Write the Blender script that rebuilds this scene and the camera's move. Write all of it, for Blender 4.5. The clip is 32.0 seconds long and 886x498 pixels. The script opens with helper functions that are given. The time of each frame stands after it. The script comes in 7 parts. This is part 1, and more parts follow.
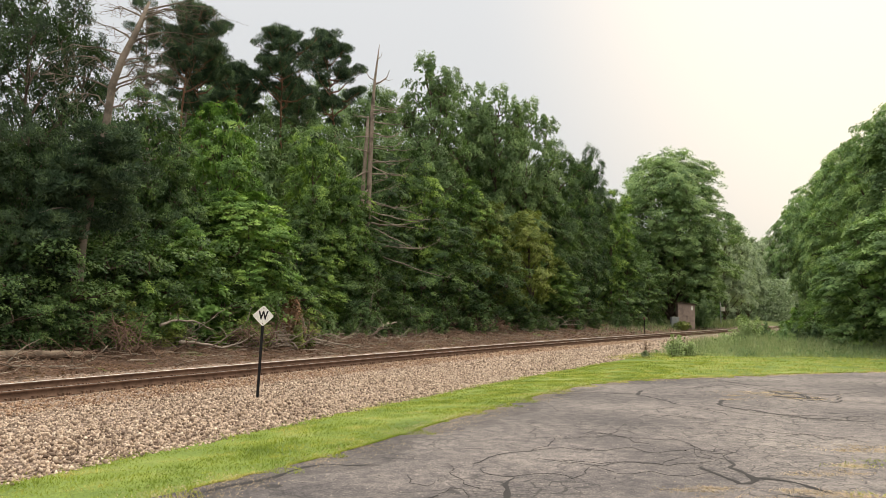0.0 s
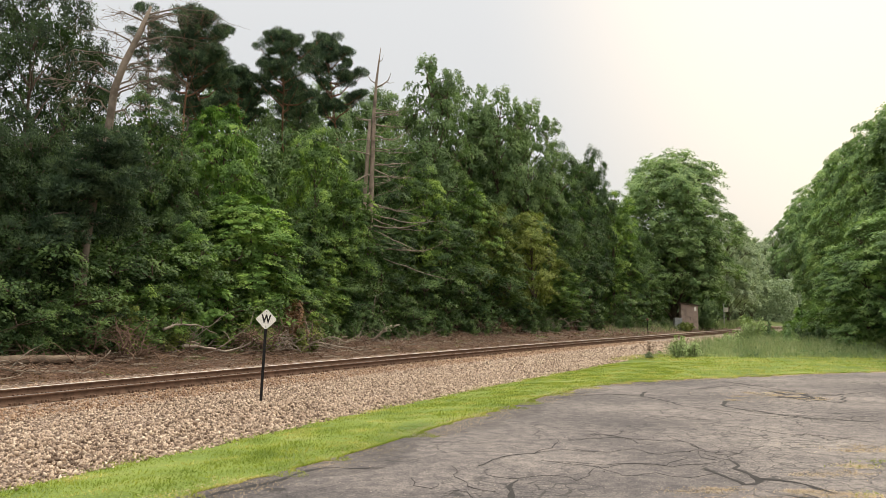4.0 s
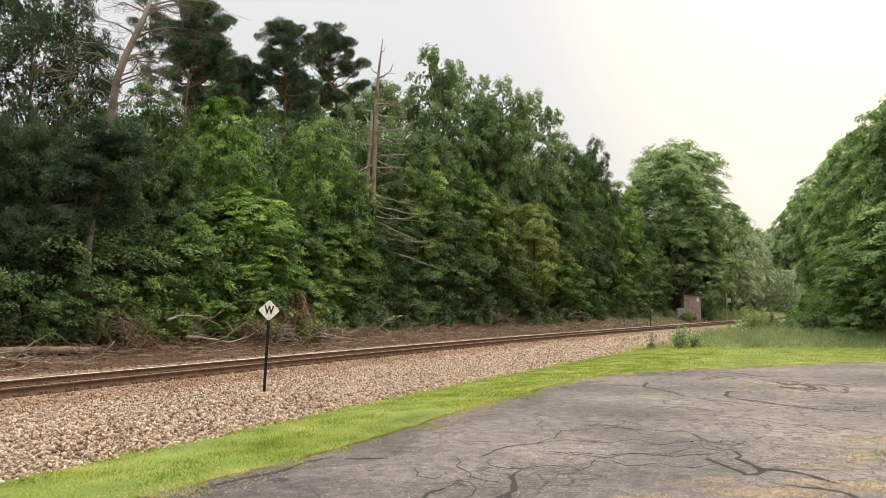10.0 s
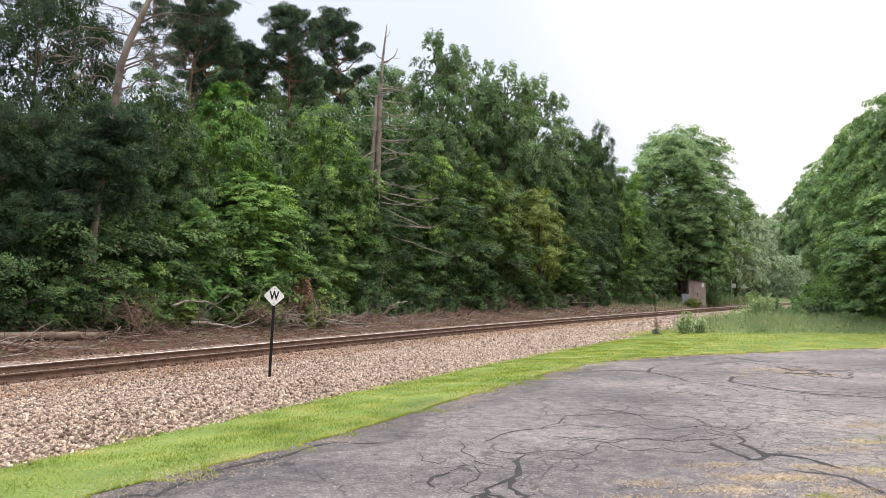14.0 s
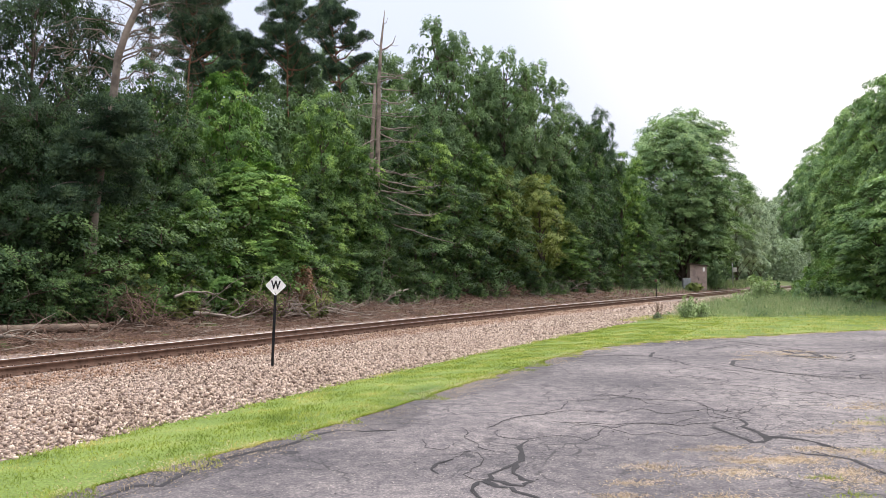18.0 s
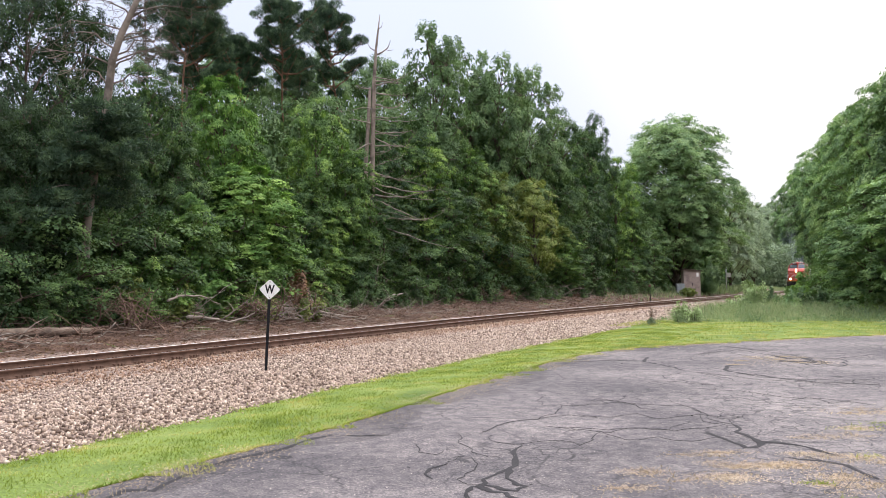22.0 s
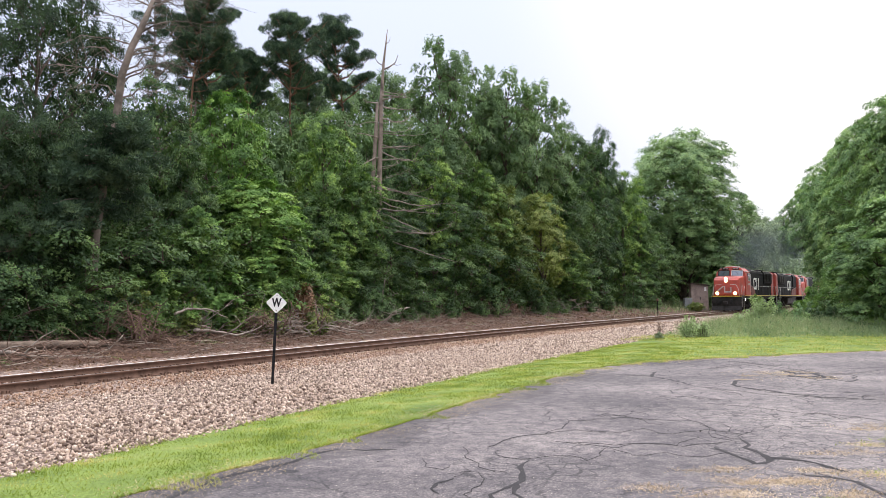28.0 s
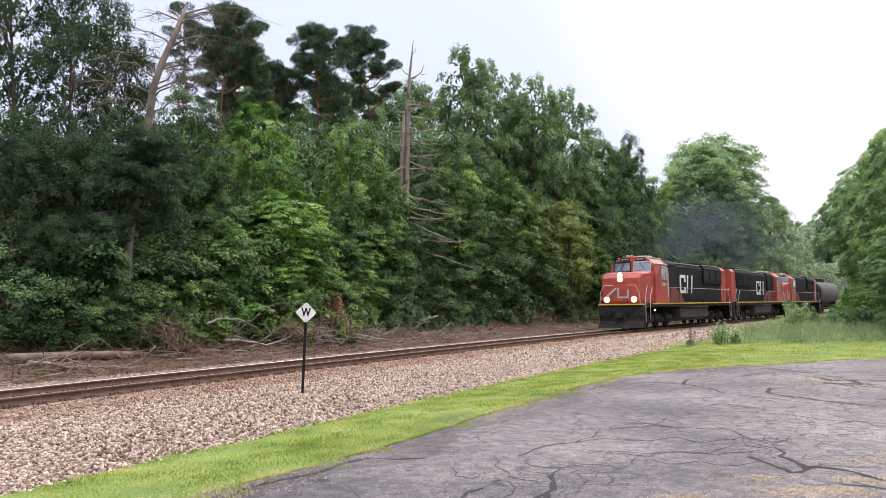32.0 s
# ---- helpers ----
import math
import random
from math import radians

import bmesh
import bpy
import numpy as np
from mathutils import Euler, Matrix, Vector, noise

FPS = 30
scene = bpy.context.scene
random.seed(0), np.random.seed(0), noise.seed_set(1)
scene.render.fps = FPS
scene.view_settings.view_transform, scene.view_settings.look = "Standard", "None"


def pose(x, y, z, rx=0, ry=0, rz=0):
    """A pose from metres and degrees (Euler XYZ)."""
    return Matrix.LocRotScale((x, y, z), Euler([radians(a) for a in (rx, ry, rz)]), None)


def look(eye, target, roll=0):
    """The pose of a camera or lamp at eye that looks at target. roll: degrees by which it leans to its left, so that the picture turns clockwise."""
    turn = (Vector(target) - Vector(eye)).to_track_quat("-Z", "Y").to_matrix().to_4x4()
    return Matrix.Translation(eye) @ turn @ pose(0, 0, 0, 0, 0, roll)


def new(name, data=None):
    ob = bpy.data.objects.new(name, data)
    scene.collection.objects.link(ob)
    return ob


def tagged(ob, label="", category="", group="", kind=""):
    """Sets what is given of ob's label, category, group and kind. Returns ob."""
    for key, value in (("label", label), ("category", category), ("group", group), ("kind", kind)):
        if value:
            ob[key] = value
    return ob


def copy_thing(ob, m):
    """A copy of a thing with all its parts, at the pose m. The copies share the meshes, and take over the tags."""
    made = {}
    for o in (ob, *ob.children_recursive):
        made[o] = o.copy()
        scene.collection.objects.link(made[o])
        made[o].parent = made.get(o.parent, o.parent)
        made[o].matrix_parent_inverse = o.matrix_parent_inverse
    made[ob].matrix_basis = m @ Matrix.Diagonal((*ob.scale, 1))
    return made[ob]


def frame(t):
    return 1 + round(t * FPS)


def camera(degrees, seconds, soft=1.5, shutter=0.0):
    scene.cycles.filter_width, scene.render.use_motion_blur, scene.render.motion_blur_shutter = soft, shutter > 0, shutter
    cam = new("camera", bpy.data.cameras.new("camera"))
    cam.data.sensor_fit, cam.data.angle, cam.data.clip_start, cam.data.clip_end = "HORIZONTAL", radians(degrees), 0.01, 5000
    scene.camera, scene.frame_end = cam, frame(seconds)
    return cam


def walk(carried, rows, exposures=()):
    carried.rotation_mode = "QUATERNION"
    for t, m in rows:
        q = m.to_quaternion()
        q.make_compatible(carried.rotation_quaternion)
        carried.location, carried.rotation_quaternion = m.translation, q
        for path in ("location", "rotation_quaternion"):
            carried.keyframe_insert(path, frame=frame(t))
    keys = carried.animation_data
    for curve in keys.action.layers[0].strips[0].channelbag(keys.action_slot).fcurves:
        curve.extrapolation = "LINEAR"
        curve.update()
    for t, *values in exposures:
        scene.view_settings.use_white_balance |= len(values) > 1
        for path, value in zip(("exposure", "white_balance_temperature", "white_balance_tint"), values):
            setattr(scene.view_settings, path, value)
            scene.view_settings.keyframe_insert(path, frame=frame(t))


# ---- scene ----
# ---- the camera stands still in a hand: turn to the left, tilt up and roll, in degrees ----
EYE = Vector((0.0, 0.0, 1.85))
TURNS = [
    (0, -0.00, 4.51, 0.60), (0.5, 0.09, 4.52, 0.42), (1, 0.08, 4.59, 0.20), (1.5, 0.06, 4.71, 0.09), (2, 0.10, 4.75, 0.16), (2.5, 0.01, 4.59,
    0.33), (3, -0.01, 4.57, 0.30), (3.5, 0.16, 4.72, 0.21), (5.5, 0.14, 4.27, 0.41), (6, 0.22, 4.14, 0.55), (6.5, 0.23, 4.08, 0.35), (7, 0.19,
    4.00, 0.15), (7.5, 0.19, 3.89, 0.13), (8, 0.18, 3.78, 0.15), (8.5, 0.13, 3.77, 0.14), (9, 0.20, 3.92, 0.10), (9.5, 0.33, 4.06, 0.17), (10,
    0.36, 4.03, 0.18), (10.5, 0.37, 3.81, 0.36), (11, 0.39, 3.60, 0.43), (11.5, 0.44, 3.46, 0.25), (12, 0.44, 3.21, 0.18), (12.5, 0.38, 2.98,
    0.06), (13, 0.31, 2.92, 0.00), (13.5, 0.41, 2.95, 0.09), (14, 0.69, 3.00, 0.19), (14.5, 1.01, 3.06, 0.17), (16.5, 0.99, 2.29, -0.01), (17,
    0.96, 2.20, -0.23), (17.5, 0.86, 2.17, -0.46), (18, 0.75, 2.10, -0.53), (18.5, 0.72, 1.95, -0.44), (19, 0.65, 1.88, -0.47), (19.5, 0.56,
    2.03, -0.54), (20, 0.51, 2.21, -0.59), (20.5, 0.44, 2.32, -0.62), (21, 0.34, 2.33, -0.51), (21.5, 0.32, 2.34, -0.47), (22, 0.34, 2.42,
    -0.38), (22.5, 0.35, 2.57, -0.38), (23, 0.39, 2.89, -0.44), (23.5, 0.56, 3.13, -0.26), (24, 0.64, 3.10, 0.01), (24.5, 0.65, 3.09, 0.01),
    (25, 0.58, 3.07, -0.25), (25.5, 0.47, 2.94, -0.45), (27.5, 0.65, 3.35, -0.27), (28, 0.83, 3.41, -0.25), (28.5, 1.07, 3.54, -0.24), (29,
    1.33, 3.68, -0.32), (29.5, 1.57, 3.84, -0.27), (30, 1.83, 3.95, -0.31), (30.5, 2.19, 4.30, -0.42), (31, 2.47, 4.53, -0.48), (31.5, 2.59,
    4.30, -0.64), (32, 2.83, 4.03, -0.70)
]


def held(yaw, pitch, roll):
    return pose(EYE.x, EYE.y, EYE.z) @ pose(0, 0, 0, 0, 0, yaw) @ pose(0, 0, 0, 90 + pitch) @ pose(0, 0, 0, 0, 0, roll)


cam = camera(58, 32.0, soft=0.75)
walk(cam, [(t, held(a, b, c)) for t, a, b, c in TURNS],
     [(0.0, 0.06, 7300, 10), (6.0, 0.11, 7350, 10), (9.0, 0.17, 7400, 10), (12.2, 0.26, 7400, 10), (13.2, 0.34, 6450, 13), (16.5, 0.33, 6250, 16), (20.0, 0.34, 6120, 18), (32.0, 0.34, 6120, 18)])

# ---- world: bright overcast sky with the hazy sun high beyond the trees ----
SUN_AZ, SUN_EL = radians(38), radians(42)
world = bpy.data.worlds.new("overcast")
scene.world = world
world.use_nodes = True
wt = world.node_tree
wt.nodes.clear()


def wn(kind, **kw):
    n = wt.nodes.new(kind)
    for k, v in kw.items():
        if k == "op":
            n.operation = v
        elif k == "vals":
            for i, x in v.items():
                n.inputs[i].default_value = x
    return n


w_out, w_bg = wn("ShaderNodeOutputWorld"), wn("ShaderNodeBackground")
sky = wt.nodes.new("ShaderNodeTexSky")
sky.sky_type, sky.sun_disc = "NISHITA", False
sky.sun_elevation, sky.sun_rotation = SUN_EL, SUN_AZ
sky.air_density, sky.dust_density = 1.0, 4.0
geo = wn("ShaderNodeTexCoord")
sep = wn("ShaderNodeSeparateXYZ")
wt.links.new(geo.outputs["Generated"], sep.inputs[0])
ramp = wn("ShaderNodeValToRGB")  # clouds: dim at the horizon, brightest overhead
el = ramp.color_ramp.elements
el[0].position, el[0].color = 0.0, (0.61, 0.665, 0.74, 1)
el[1].position, el[1].color = 1.0, (3.0, 3.05, 3.1, 1)
e = el.new(0.38)
e.color = (0.715, 0.775, 0.87, 1)
e = el.new(0.55)
e.color = (1.75, 1.8, 1.86, 1)
wt.links.new(sep.outputs["Z"], ramp.inputs[0])
dot = wn("ShaderNodeVectorMath", op="DOT_PRODUCT")
dot.inputs[1].default_value = (math.sin(SUN_AZ) * math.cos(radians(24)), math.cos(SUN_AZ) * math.cos(radians(24)), math.sin(radians(24)))
wt.links.new(geo.outputs["Generated"], dot.inputs[0])
glow = wn("ShaderNodeMapRange")
glow.interpolation_type = "SMOOTHERSTEP"
for i, x in ((1, 0.82), (2, 1.0), (3, 0.0), (4, 1.0)):
    glow.inputs[i].default_value = x
wt.links.new(dot.outputs["Value"], glow.inputs[0])
gl = wn("ShaderNodeMix")
gl.data_type = "RGBA"
gl.blend_type = "ADD"
gl.inputs["B"].default_value = (0.40, 0.28, 0.12, 1)
wt.links.new(glow.outputs[0], gl.inputs[0])
wt.links.new(ramp.outputs[0], gl.inputs["A"])
mixs = wn("ShaderNodeMix")
mixs.data_type = "RGBA"
mixs.inputs[0].default_value = 0.92
sk = wn("ShaderNodeMix")
sk.data_type = "RGBA"
sk.blend_type = "MULTIPLY"
sk.inputs[0].default_value = 1.0
sk.inputs["B"].default_value = (0.1, 0.1, 0.1, 1)
wt.links.new(sky.outputs[0], sk.inputs["A"])
wt.links.new(sk.outputs["Result"], mixs.inputs["A"])
wt.links.new(gl.outputs["Result"], mixs.inputs["B"])
wt.links.new(mixs.outputs["Result"], w_bg.inputs[0])
w_bg.inputs[1].default_value = 1.0
wt.links.new(w_bg.outputs[0], w_out.inputs[0])

sun_data = bpy.data.lights.new("sun", "SUN")
sun_data.energy, sun_data.angle, sun_data.color = 1.5, radians(20), (1.0, 0.93, 0.82)
sun = new("sun", sun_data)
sd = Vector((math.sin(SUN_AZ) * math.cos(SUN_EL), math.cos(SUN_AZ) * math.cos(SUN_EL), math.sin(SUN_EL)))
sun.matrix_world = look(sd * 50, (0, 0, 0))


# ---- materials ----
def shader(name, rough=0.6, metal=0.0):
    m = bpy.data.materials.new(name)
    m.use_nodes = True
    nt = m.node_tree
    b = nt.nodes["Principled BSDF"]
    b.inputs["Roughness"].default_value, b.inputs["Metallic"].default_value = rough, metal
    if rough > 0.8:
        b.inputs["Specular IOR Level"].default_value = 0.2
    return m, nt, b


def tex(nt, kind, scale, detail=4.0, space="Object"):
    tc = nt.nodes.new("ShaderNodeTexCoord")
    n = nt.nodes.new(kind)
    n.inputs["Scale"].default_value = scale
    if kind == "ShaderNodeTexNoise":
        n.inputs["Detail"].default_value = detail
    nt.links.new(tc.outputs[space], n.inputs["Vector"])
    return n


def ramped(nt, src, stops):
    r = nt.nodes.new("ShaderNodeValToRGB")
    els = r.color_ramp.elements
    els[0].position, els[0].color = stops[0][0], (*stops[0][1], 1)
    els[1].position, els[1].color = stops[-1][0], (*stops[-1][1], 1)
    for p, c in stops[1:-1]:
        els.new(p).color = (*c, 1)
    nt.links.new(src, r.inputs[0])
    return r.outputs[0]


def mixc(nt, fac, a, b, blend="MIX"):
    n = nt.nodes.new("ShaderNodeMix")
    n.data_type, n.blend_type = "RGBA", blend
    for sock, v in ((n.inputs[0], fac), (n.inputs["A"], a), (n.inputs["B"], b)):
        if hasattr(v, "is_output"):
            nt.links.new(v, sock)
        elif isinstance(v, tuple):
            sock.default_value = (*v, 1)
        else:
            sock.default_value = v
    return n.outputs["Result"]


def bumped(nt, b, src, strength=0.5, dist=0.02):
    n = nt.nodes.new("ShaderNodeBump")
    n.inputs["Strength"].default_value, n.inputs["Distance"].default_value = strength, dist
    nt.links.new(src, n.inputs["Height"])
    nt.links.new(n.outputs[0], b.inputs["Normal"])


def plain(name, col, rough=0.6, metal=0.0, var=0.25, scale=3.0, bump=0.0, fine=40.0, grime=None):
    """Paint, metal, wood or stone with broad stains and a fine grain."""
    m, nt, b = shader(name, rough, metal)
    big, small = tex(nt, "ShaderNodeTexNoise", scale, 5), tex(nt, "ShaderNodeTexNoise", fine, 3)
    dark = tuple(c * (1 - var) for c in col) if grime is None else grime
    lite = tuple(min(1, c * (1 + var * 0.5)) for c in col)
    c1 = ramped(nt, big.outputs["Fac"], [(0.3, dark), (0.52, col), (0.75, lite)])
    g = ramped(nt, small.outputs["Fac"], [(0.3, (0.78, 0.78, 0.78)), (0.7, (1.12, 1.12, 1.12))])
    nt.links.new(mixc(nt, 1.0, c1, g, "MULTIPLY"), b.inputs["Base Color"])
    if bump:
        bumped(nt, b, small.outputs["Fac"], bump, 0.01)
    return m


def glowing(name, col, strength):
    m, nt, b = shader(name, 0.3)
    b.inputs["Base Color"].default_value = (*col, 1)
    b.inputs["Emission Color"].default_value = (*col, 1)
    b.inputs["Emission Strength"].default_value = strength
    return m


def leafy(name, dark, mid, lite, trans=0.27, patch=0.8, rough=0.6):
    """Foliage: every leaf its own shade, whole sprays lighter or darker, light passing through."""
    m, nt, b = shader(name, rough)
    dark, mid, lite = ((c[0] * 1.09, c[1], c[2] * 1.06) for c in (dark, mid, lite))
    g = nt.nodes.new("ShaderNodeNewGeometry")
    oi = nt.nodes.new("ShaderNodeObjectInfo")
    n = tex(nt, "ShaderNodeTexNoise", patch, 3)
    add = nt.nodes.new("ShaderNodeMath")
    add.operation = "MULTIPLY_ADD"
    nt.links.new(g.outputs["Random Per Island"], add.inputs[0])
    add.inputs[1].default_value = 0.14
    wide = nt.nodes.new("ShaderNodeMath")
    wide.operation = "MULTIPLY_ADD"
    nt.links.new(n.outputs["Fac"], wide.inputs[0])
    wide.inputs[1].default_value, wide.inputs[2].default_value = 1.7, -0.27
    nt.links.new(wide.outputs[0], add.inputs[2])
    add2 = nt.nodes.new("ShaderNodeMath")
    add2.operation = "MULTIPLY_ADD"
    nt.links.new(oi.outputs["Random"], add2.inputs[0])
    add2.inputs[1].default_value = 0.2
    nt.links.new(add.outputs[0], add2.inputs[2])
    c = ramped(nt, add2.outputs[0], [(0.45, dark), (0.75, mid), (1.02, lite)])
    nt.links.new(c, b.inputs["Base Color"])
    b.inputs["Specular IOR Level"].default_value = 0.16
    tr = nt.nodes.new("ShaderNodeBsdfTranslucent")
    nt.links.new(mixc(nt, 1.0, c, (1.15, 1.3, 0.7), "MULTIPLY"), tr.inputs[0])
    mx = nt.nodes.new("ShaderNodeMixShader")
    mx.inputs[0].default_value = trans
    out = nt.nodes["Material Output"]
    nt.links.new(b.outputs[0], mx.inputs[1])
    nt.links.new(tr.outputs[0], mx.inputs[2])
    nt.links.new(mx.outputs[0], out.inputs[0])
    return m


M = {}
M["maple"] = leafy("maple_leaves", (0.035, 0.076, 0.021), (0.100, 0.192, 0.044), (0.27, 0.42, 0.09))
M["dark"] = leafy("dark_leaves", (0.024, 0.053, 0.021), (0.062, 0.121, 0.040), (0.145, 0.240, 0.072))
M["pale"] = leafy("pale_bush_leaves", (0.19, 0.28, 0.11), (0.30, 0.41, 0.18), (0.42, 0.52, 0.27))
# ivy colour is darkened to stand for the shade under the tall trees
M["ivy"] = leafy("ivy_leaves", (0.016, 0.033, 0.015), (0.031, 0.062, 0.024), (0.062, 0.110, 0.038))
M["walnut"] = leafy("walnut_leaves", (0.066, 0.118, 0.048), (0.124, 0.210, 0.082), (0.205, 0.312, 0.122))
M["olive"] = leafy("olive_leaves", (0.072, 0.112, 0.026), (0.145, 0.200, 0.046), (0.26, 0.315, 0.085))
M["fresh"] = leafy("fresh_leaves", (0.044, 0.104, 0.024), (0.130, 0.255, 0.056), (0.28, 0.44, 0.105))
# distance haze is put into these leaves as a paler colour
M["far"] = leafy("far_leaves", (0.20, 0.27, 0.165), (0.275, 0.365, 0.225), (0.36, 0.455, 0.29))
# blue is raised in the next two leaf colours to stand for haze
M["roundleaf"] = leafy("round_maple_leaves", (0.080, 0.146, 0.060), (0.160, 0.268, 0.106), (0.28, 0.41, 0.162))
M["lotleaf"] = leafy("lot_side_leaves", (0.080, 0.146, 0.062), (0.170, 0.292, 0.110), (0.31, 0.45, 0.175))
M["needle"] = leafy("pine_needles", (0.024, 0.048, 0.027), (0.050, 0.092, 0.046), (0.110, 0.172, 0.080), trans=0.15, patch=1.6)
M["dryleaf"] = leafy("dry_leaves", (0.075, 0.047, 0.029), (0.145, 0.092, 0.056), (0.24, 0.17, 0.105), trans=0.2)
M["drybush"] = leafy("withered_bush_leaves", (0.13, 0.08, 0.042), (0.28, 0.18, 0.098), (0.42, 0.30, 0.175), trans=0.3)
M["mown"] = leafy("mown_grass", (0.152, 0.216, 0.038), (0.258, 0.320, 0.056), (0.43, 0.40, 0.14), trans=0.35, patch=1.6)
M["tall"] = leafy("tall_grass", (0.110, 0.156, 0.080), (0.190, 0.256, 0.130), (0.32, 0.36, 0.21), trans=0.35, patch=0.9)
M["straw"] = leafy("dry_grass", (0.29, 0.235, 0.14), (0.43, 0.35, 0.22), (0.56, 0.48, 0.33), trans=0.2)
M["bark"] = plain("grey_brown_bark", (0.115, 0.085, 0.062), 0.9, 0, 0.5, 2.5, 0.8, 22)
M["palebark"] = plain("pale_bark", (0.195, 0.155, 0.122), 0.9, 0, 0.6, 1.3, 0.8, 9, (0.07, 0.058, 0.045))
M["pinebark"] = plain("reddish_pine_bark", (0.22, 0.115, 0.07), 0.9, 0, 0.5, 2.0, 0.7, 18)
M["deadwood"] = plain("weathered_dead_wood", (0.29, 0.24, 0.19), 0.9, 0, 0.45, 3.0, 0.5, 30)
M["logwood"] = plain("brown_weathered_log", (0.20, 0.15, 0.11), 0.9, 0, 0.5, 2.5, 0.7, 24)
M["snagwood"] = plain("grey_brown_dead_trunk", (0.25, 0.195, 0.155), 0.9, 0, 0.6, 2.2, 0.9, 16)
M["browntwig"] = plain("brown_dead_twigs", (0.20, 0.132, 0.094), 0.95, 0, 0.5, 4.0, 0.3, 30)
M["steel"] = plain("worn_rail_steel", (0.50, 0.47, 0.44), 0.42, 1.0, 0.25, 6.0)
M["rust"] = plain("rusted_rail_steel", (0.155, 0.092, 0.062), 0.85, 0.1, 0.4, 5.0, 0.3, 60)
M["tie"] = plain("tarred_wood", (0.075, 0.055, 0.042), 0.9, 0, 0.5, 4.0, 0.5, 30)
M["black"] = plain("black_paint", (0.016, 0.0155, 0.016), 0.85, 0, 0.3, 2.0)
M["white"] = plain("white_paint", (0.78, 0.76, 0.70), 0.5, 0, 0.12, 5.0)


# ---- mesh helpers ----
def part(name, data, material, parent=None, label=""):
    """Links a bmesh or a mesh as one object, under a thing or a part."""
    if isinstance(data, bmesh.types.BMesh):
        me = bpy.data.meshes.new(name)
        bmesh.ops.recalc_face_normals(data, faces=data.faces)
        data.to_mesh(me)
        data.free()
    else:
        me = data
    for m in material if isinstance(material, list) else [material]:
        me.materials.append(m)
    ob = new(name, me)
    if parent is not None:
        ob.parent = parent
    if label:
        tagged(ob, label)
    return ob


def base(name, label, category, group="", kind="", m=None):
    ob = tagged(new(name), label, category, group, kind)
    if m is not None:
        ob.matrix_world = m
    return ob


def box(bm, x0, x1, y0, y1, z0, z1, bev=0.0):
    vs = [bm.verts.new((x, y, z)) for x in (x0, x1) for y in (y0, y1) for z in (z0, z1)]
    fs = [bm.faces.new([vs[i] for i in f]) for f in ((0, 1, 3, 2), (4, 6, 7, 5), (0, 4, 5, 1), (2, 3, 7, 6), (0, 2, 6, 4), (1, 5, 7, 3))]
    if bev:
        es = {e for f in fs for e in f.edges}
        bmesh.ops.bevel(bm, geom=list(es), offset=bev, segments=2, affect="EDGES", profile=0.5)
    return bm


def prism(bm, outline, lo, hi, axis="x", bev=0.0):
    """A closed outline pushed along an axis: 'x' takes (y, z), 'y' takes (x, z), 'z' takes (x, y)."""
    def at(a, b, c):
        return {"x": (c, a, b), "y": (a, c, b), "z": (a, b, c)}[axis]
    n = len(outline)
    r0, r1 = ([bm.verts.new(at(a, b, c)) for a, b in outline] for c in (lo, hi))
    fs = [bm.faces.new(r0[::-1]), bm.faces.new(r1)]
    for i in range(n):
        fs.append(bm.faces.new((r0[i], r0[(i + 1) % n], r1[(i + 1) % n], r1[i])))
    if bev:
        es = {e for f in fs[:2] for e in f.edges}
        bmesh.ops.bevel(bm, geom=list(es), offset=bev, segments=2, affect="EDGES", profile=0.5)
    return bm


def tube(bm, pts, radii, n=6, cap=True):
    """A round bar along points, with a radius at each."""
    pts = [Vector(p) for p in pts]
    if not hasattr(radii, "__len__"):
        radii = [radii] * len(pts)
    rings, up = [], Vector((0.31, 0.2, 0.93))
    for i, p in enumerate(pts):
        d = (pts[min(i + 1, len(pts) - 1)] - pts[max(i - 1, 0)]).normalized()
        a = d.cross(up)
        if a.length < 0.1:
            a = d.cross(Vector((1, 0, 0)))
        a.normalize()
        b = d.cross(a)
        rings.append([bm.verts.new(p + (a * math.cos(k * math.tau / n) + b * math.sin(k * math.tau / n)) * radii[i]) for k in range(n)])
    for r, q in zip(rings, rings[1:]):
        for k in range(n):
            bm.faces.new((r[k], r[(k + 1) % n], q[(k + 1) % n], q[k])).smooth = True
    if cap:
        bm.faces.new(rings[0][::-1])
        bm.faces.new(rings[-1])
    return bm


def disc(bm, c, r, depth, axis="y", n=20, bev=0.0):
    ring = [(r * math.cos(k * math.tau / n), r * math.sin(k * math.tau / n)) for k in range(n)]
    i = "xyz".index(axis)
    c2 = [c[j] for j in range(3) if j != i]
    return prism(bm, [(a + c2[0], b + c2[1]) for a, b in ring], c[i] - depth / 2, c[i] + depth / 2, axis, bev)


def quick_mesh(name, verts, quads, smooth=False):
    """A mesh from arrays of corners and of faces with equally many corners."""
    me = bpy.data.meshes.new(name)
    nf, k = quads.shape
    me.vertices.add(len(verts))
    me.vertices.foreach_set("co", np.ascontiguousarray(verts, dtype=np.float32).ravel())
    me.loops.add(nf * k)
    me.loops.foreach_set("vertex_index", np.ascontiguousarray(quads, dtype=np.int32).ravel())
    me.polygons.add(nf)
    me.polygons.foreach_set("loop_start", np.arange(0, nf * k, k, dtype=np.int32))
    me.update(calc_edges=True)
    if smooth:
        me.polygons.foreach_set("use_smooth", np.ones(nf, dtype=bool))
    return me


rng = np.random.default_rng(7)


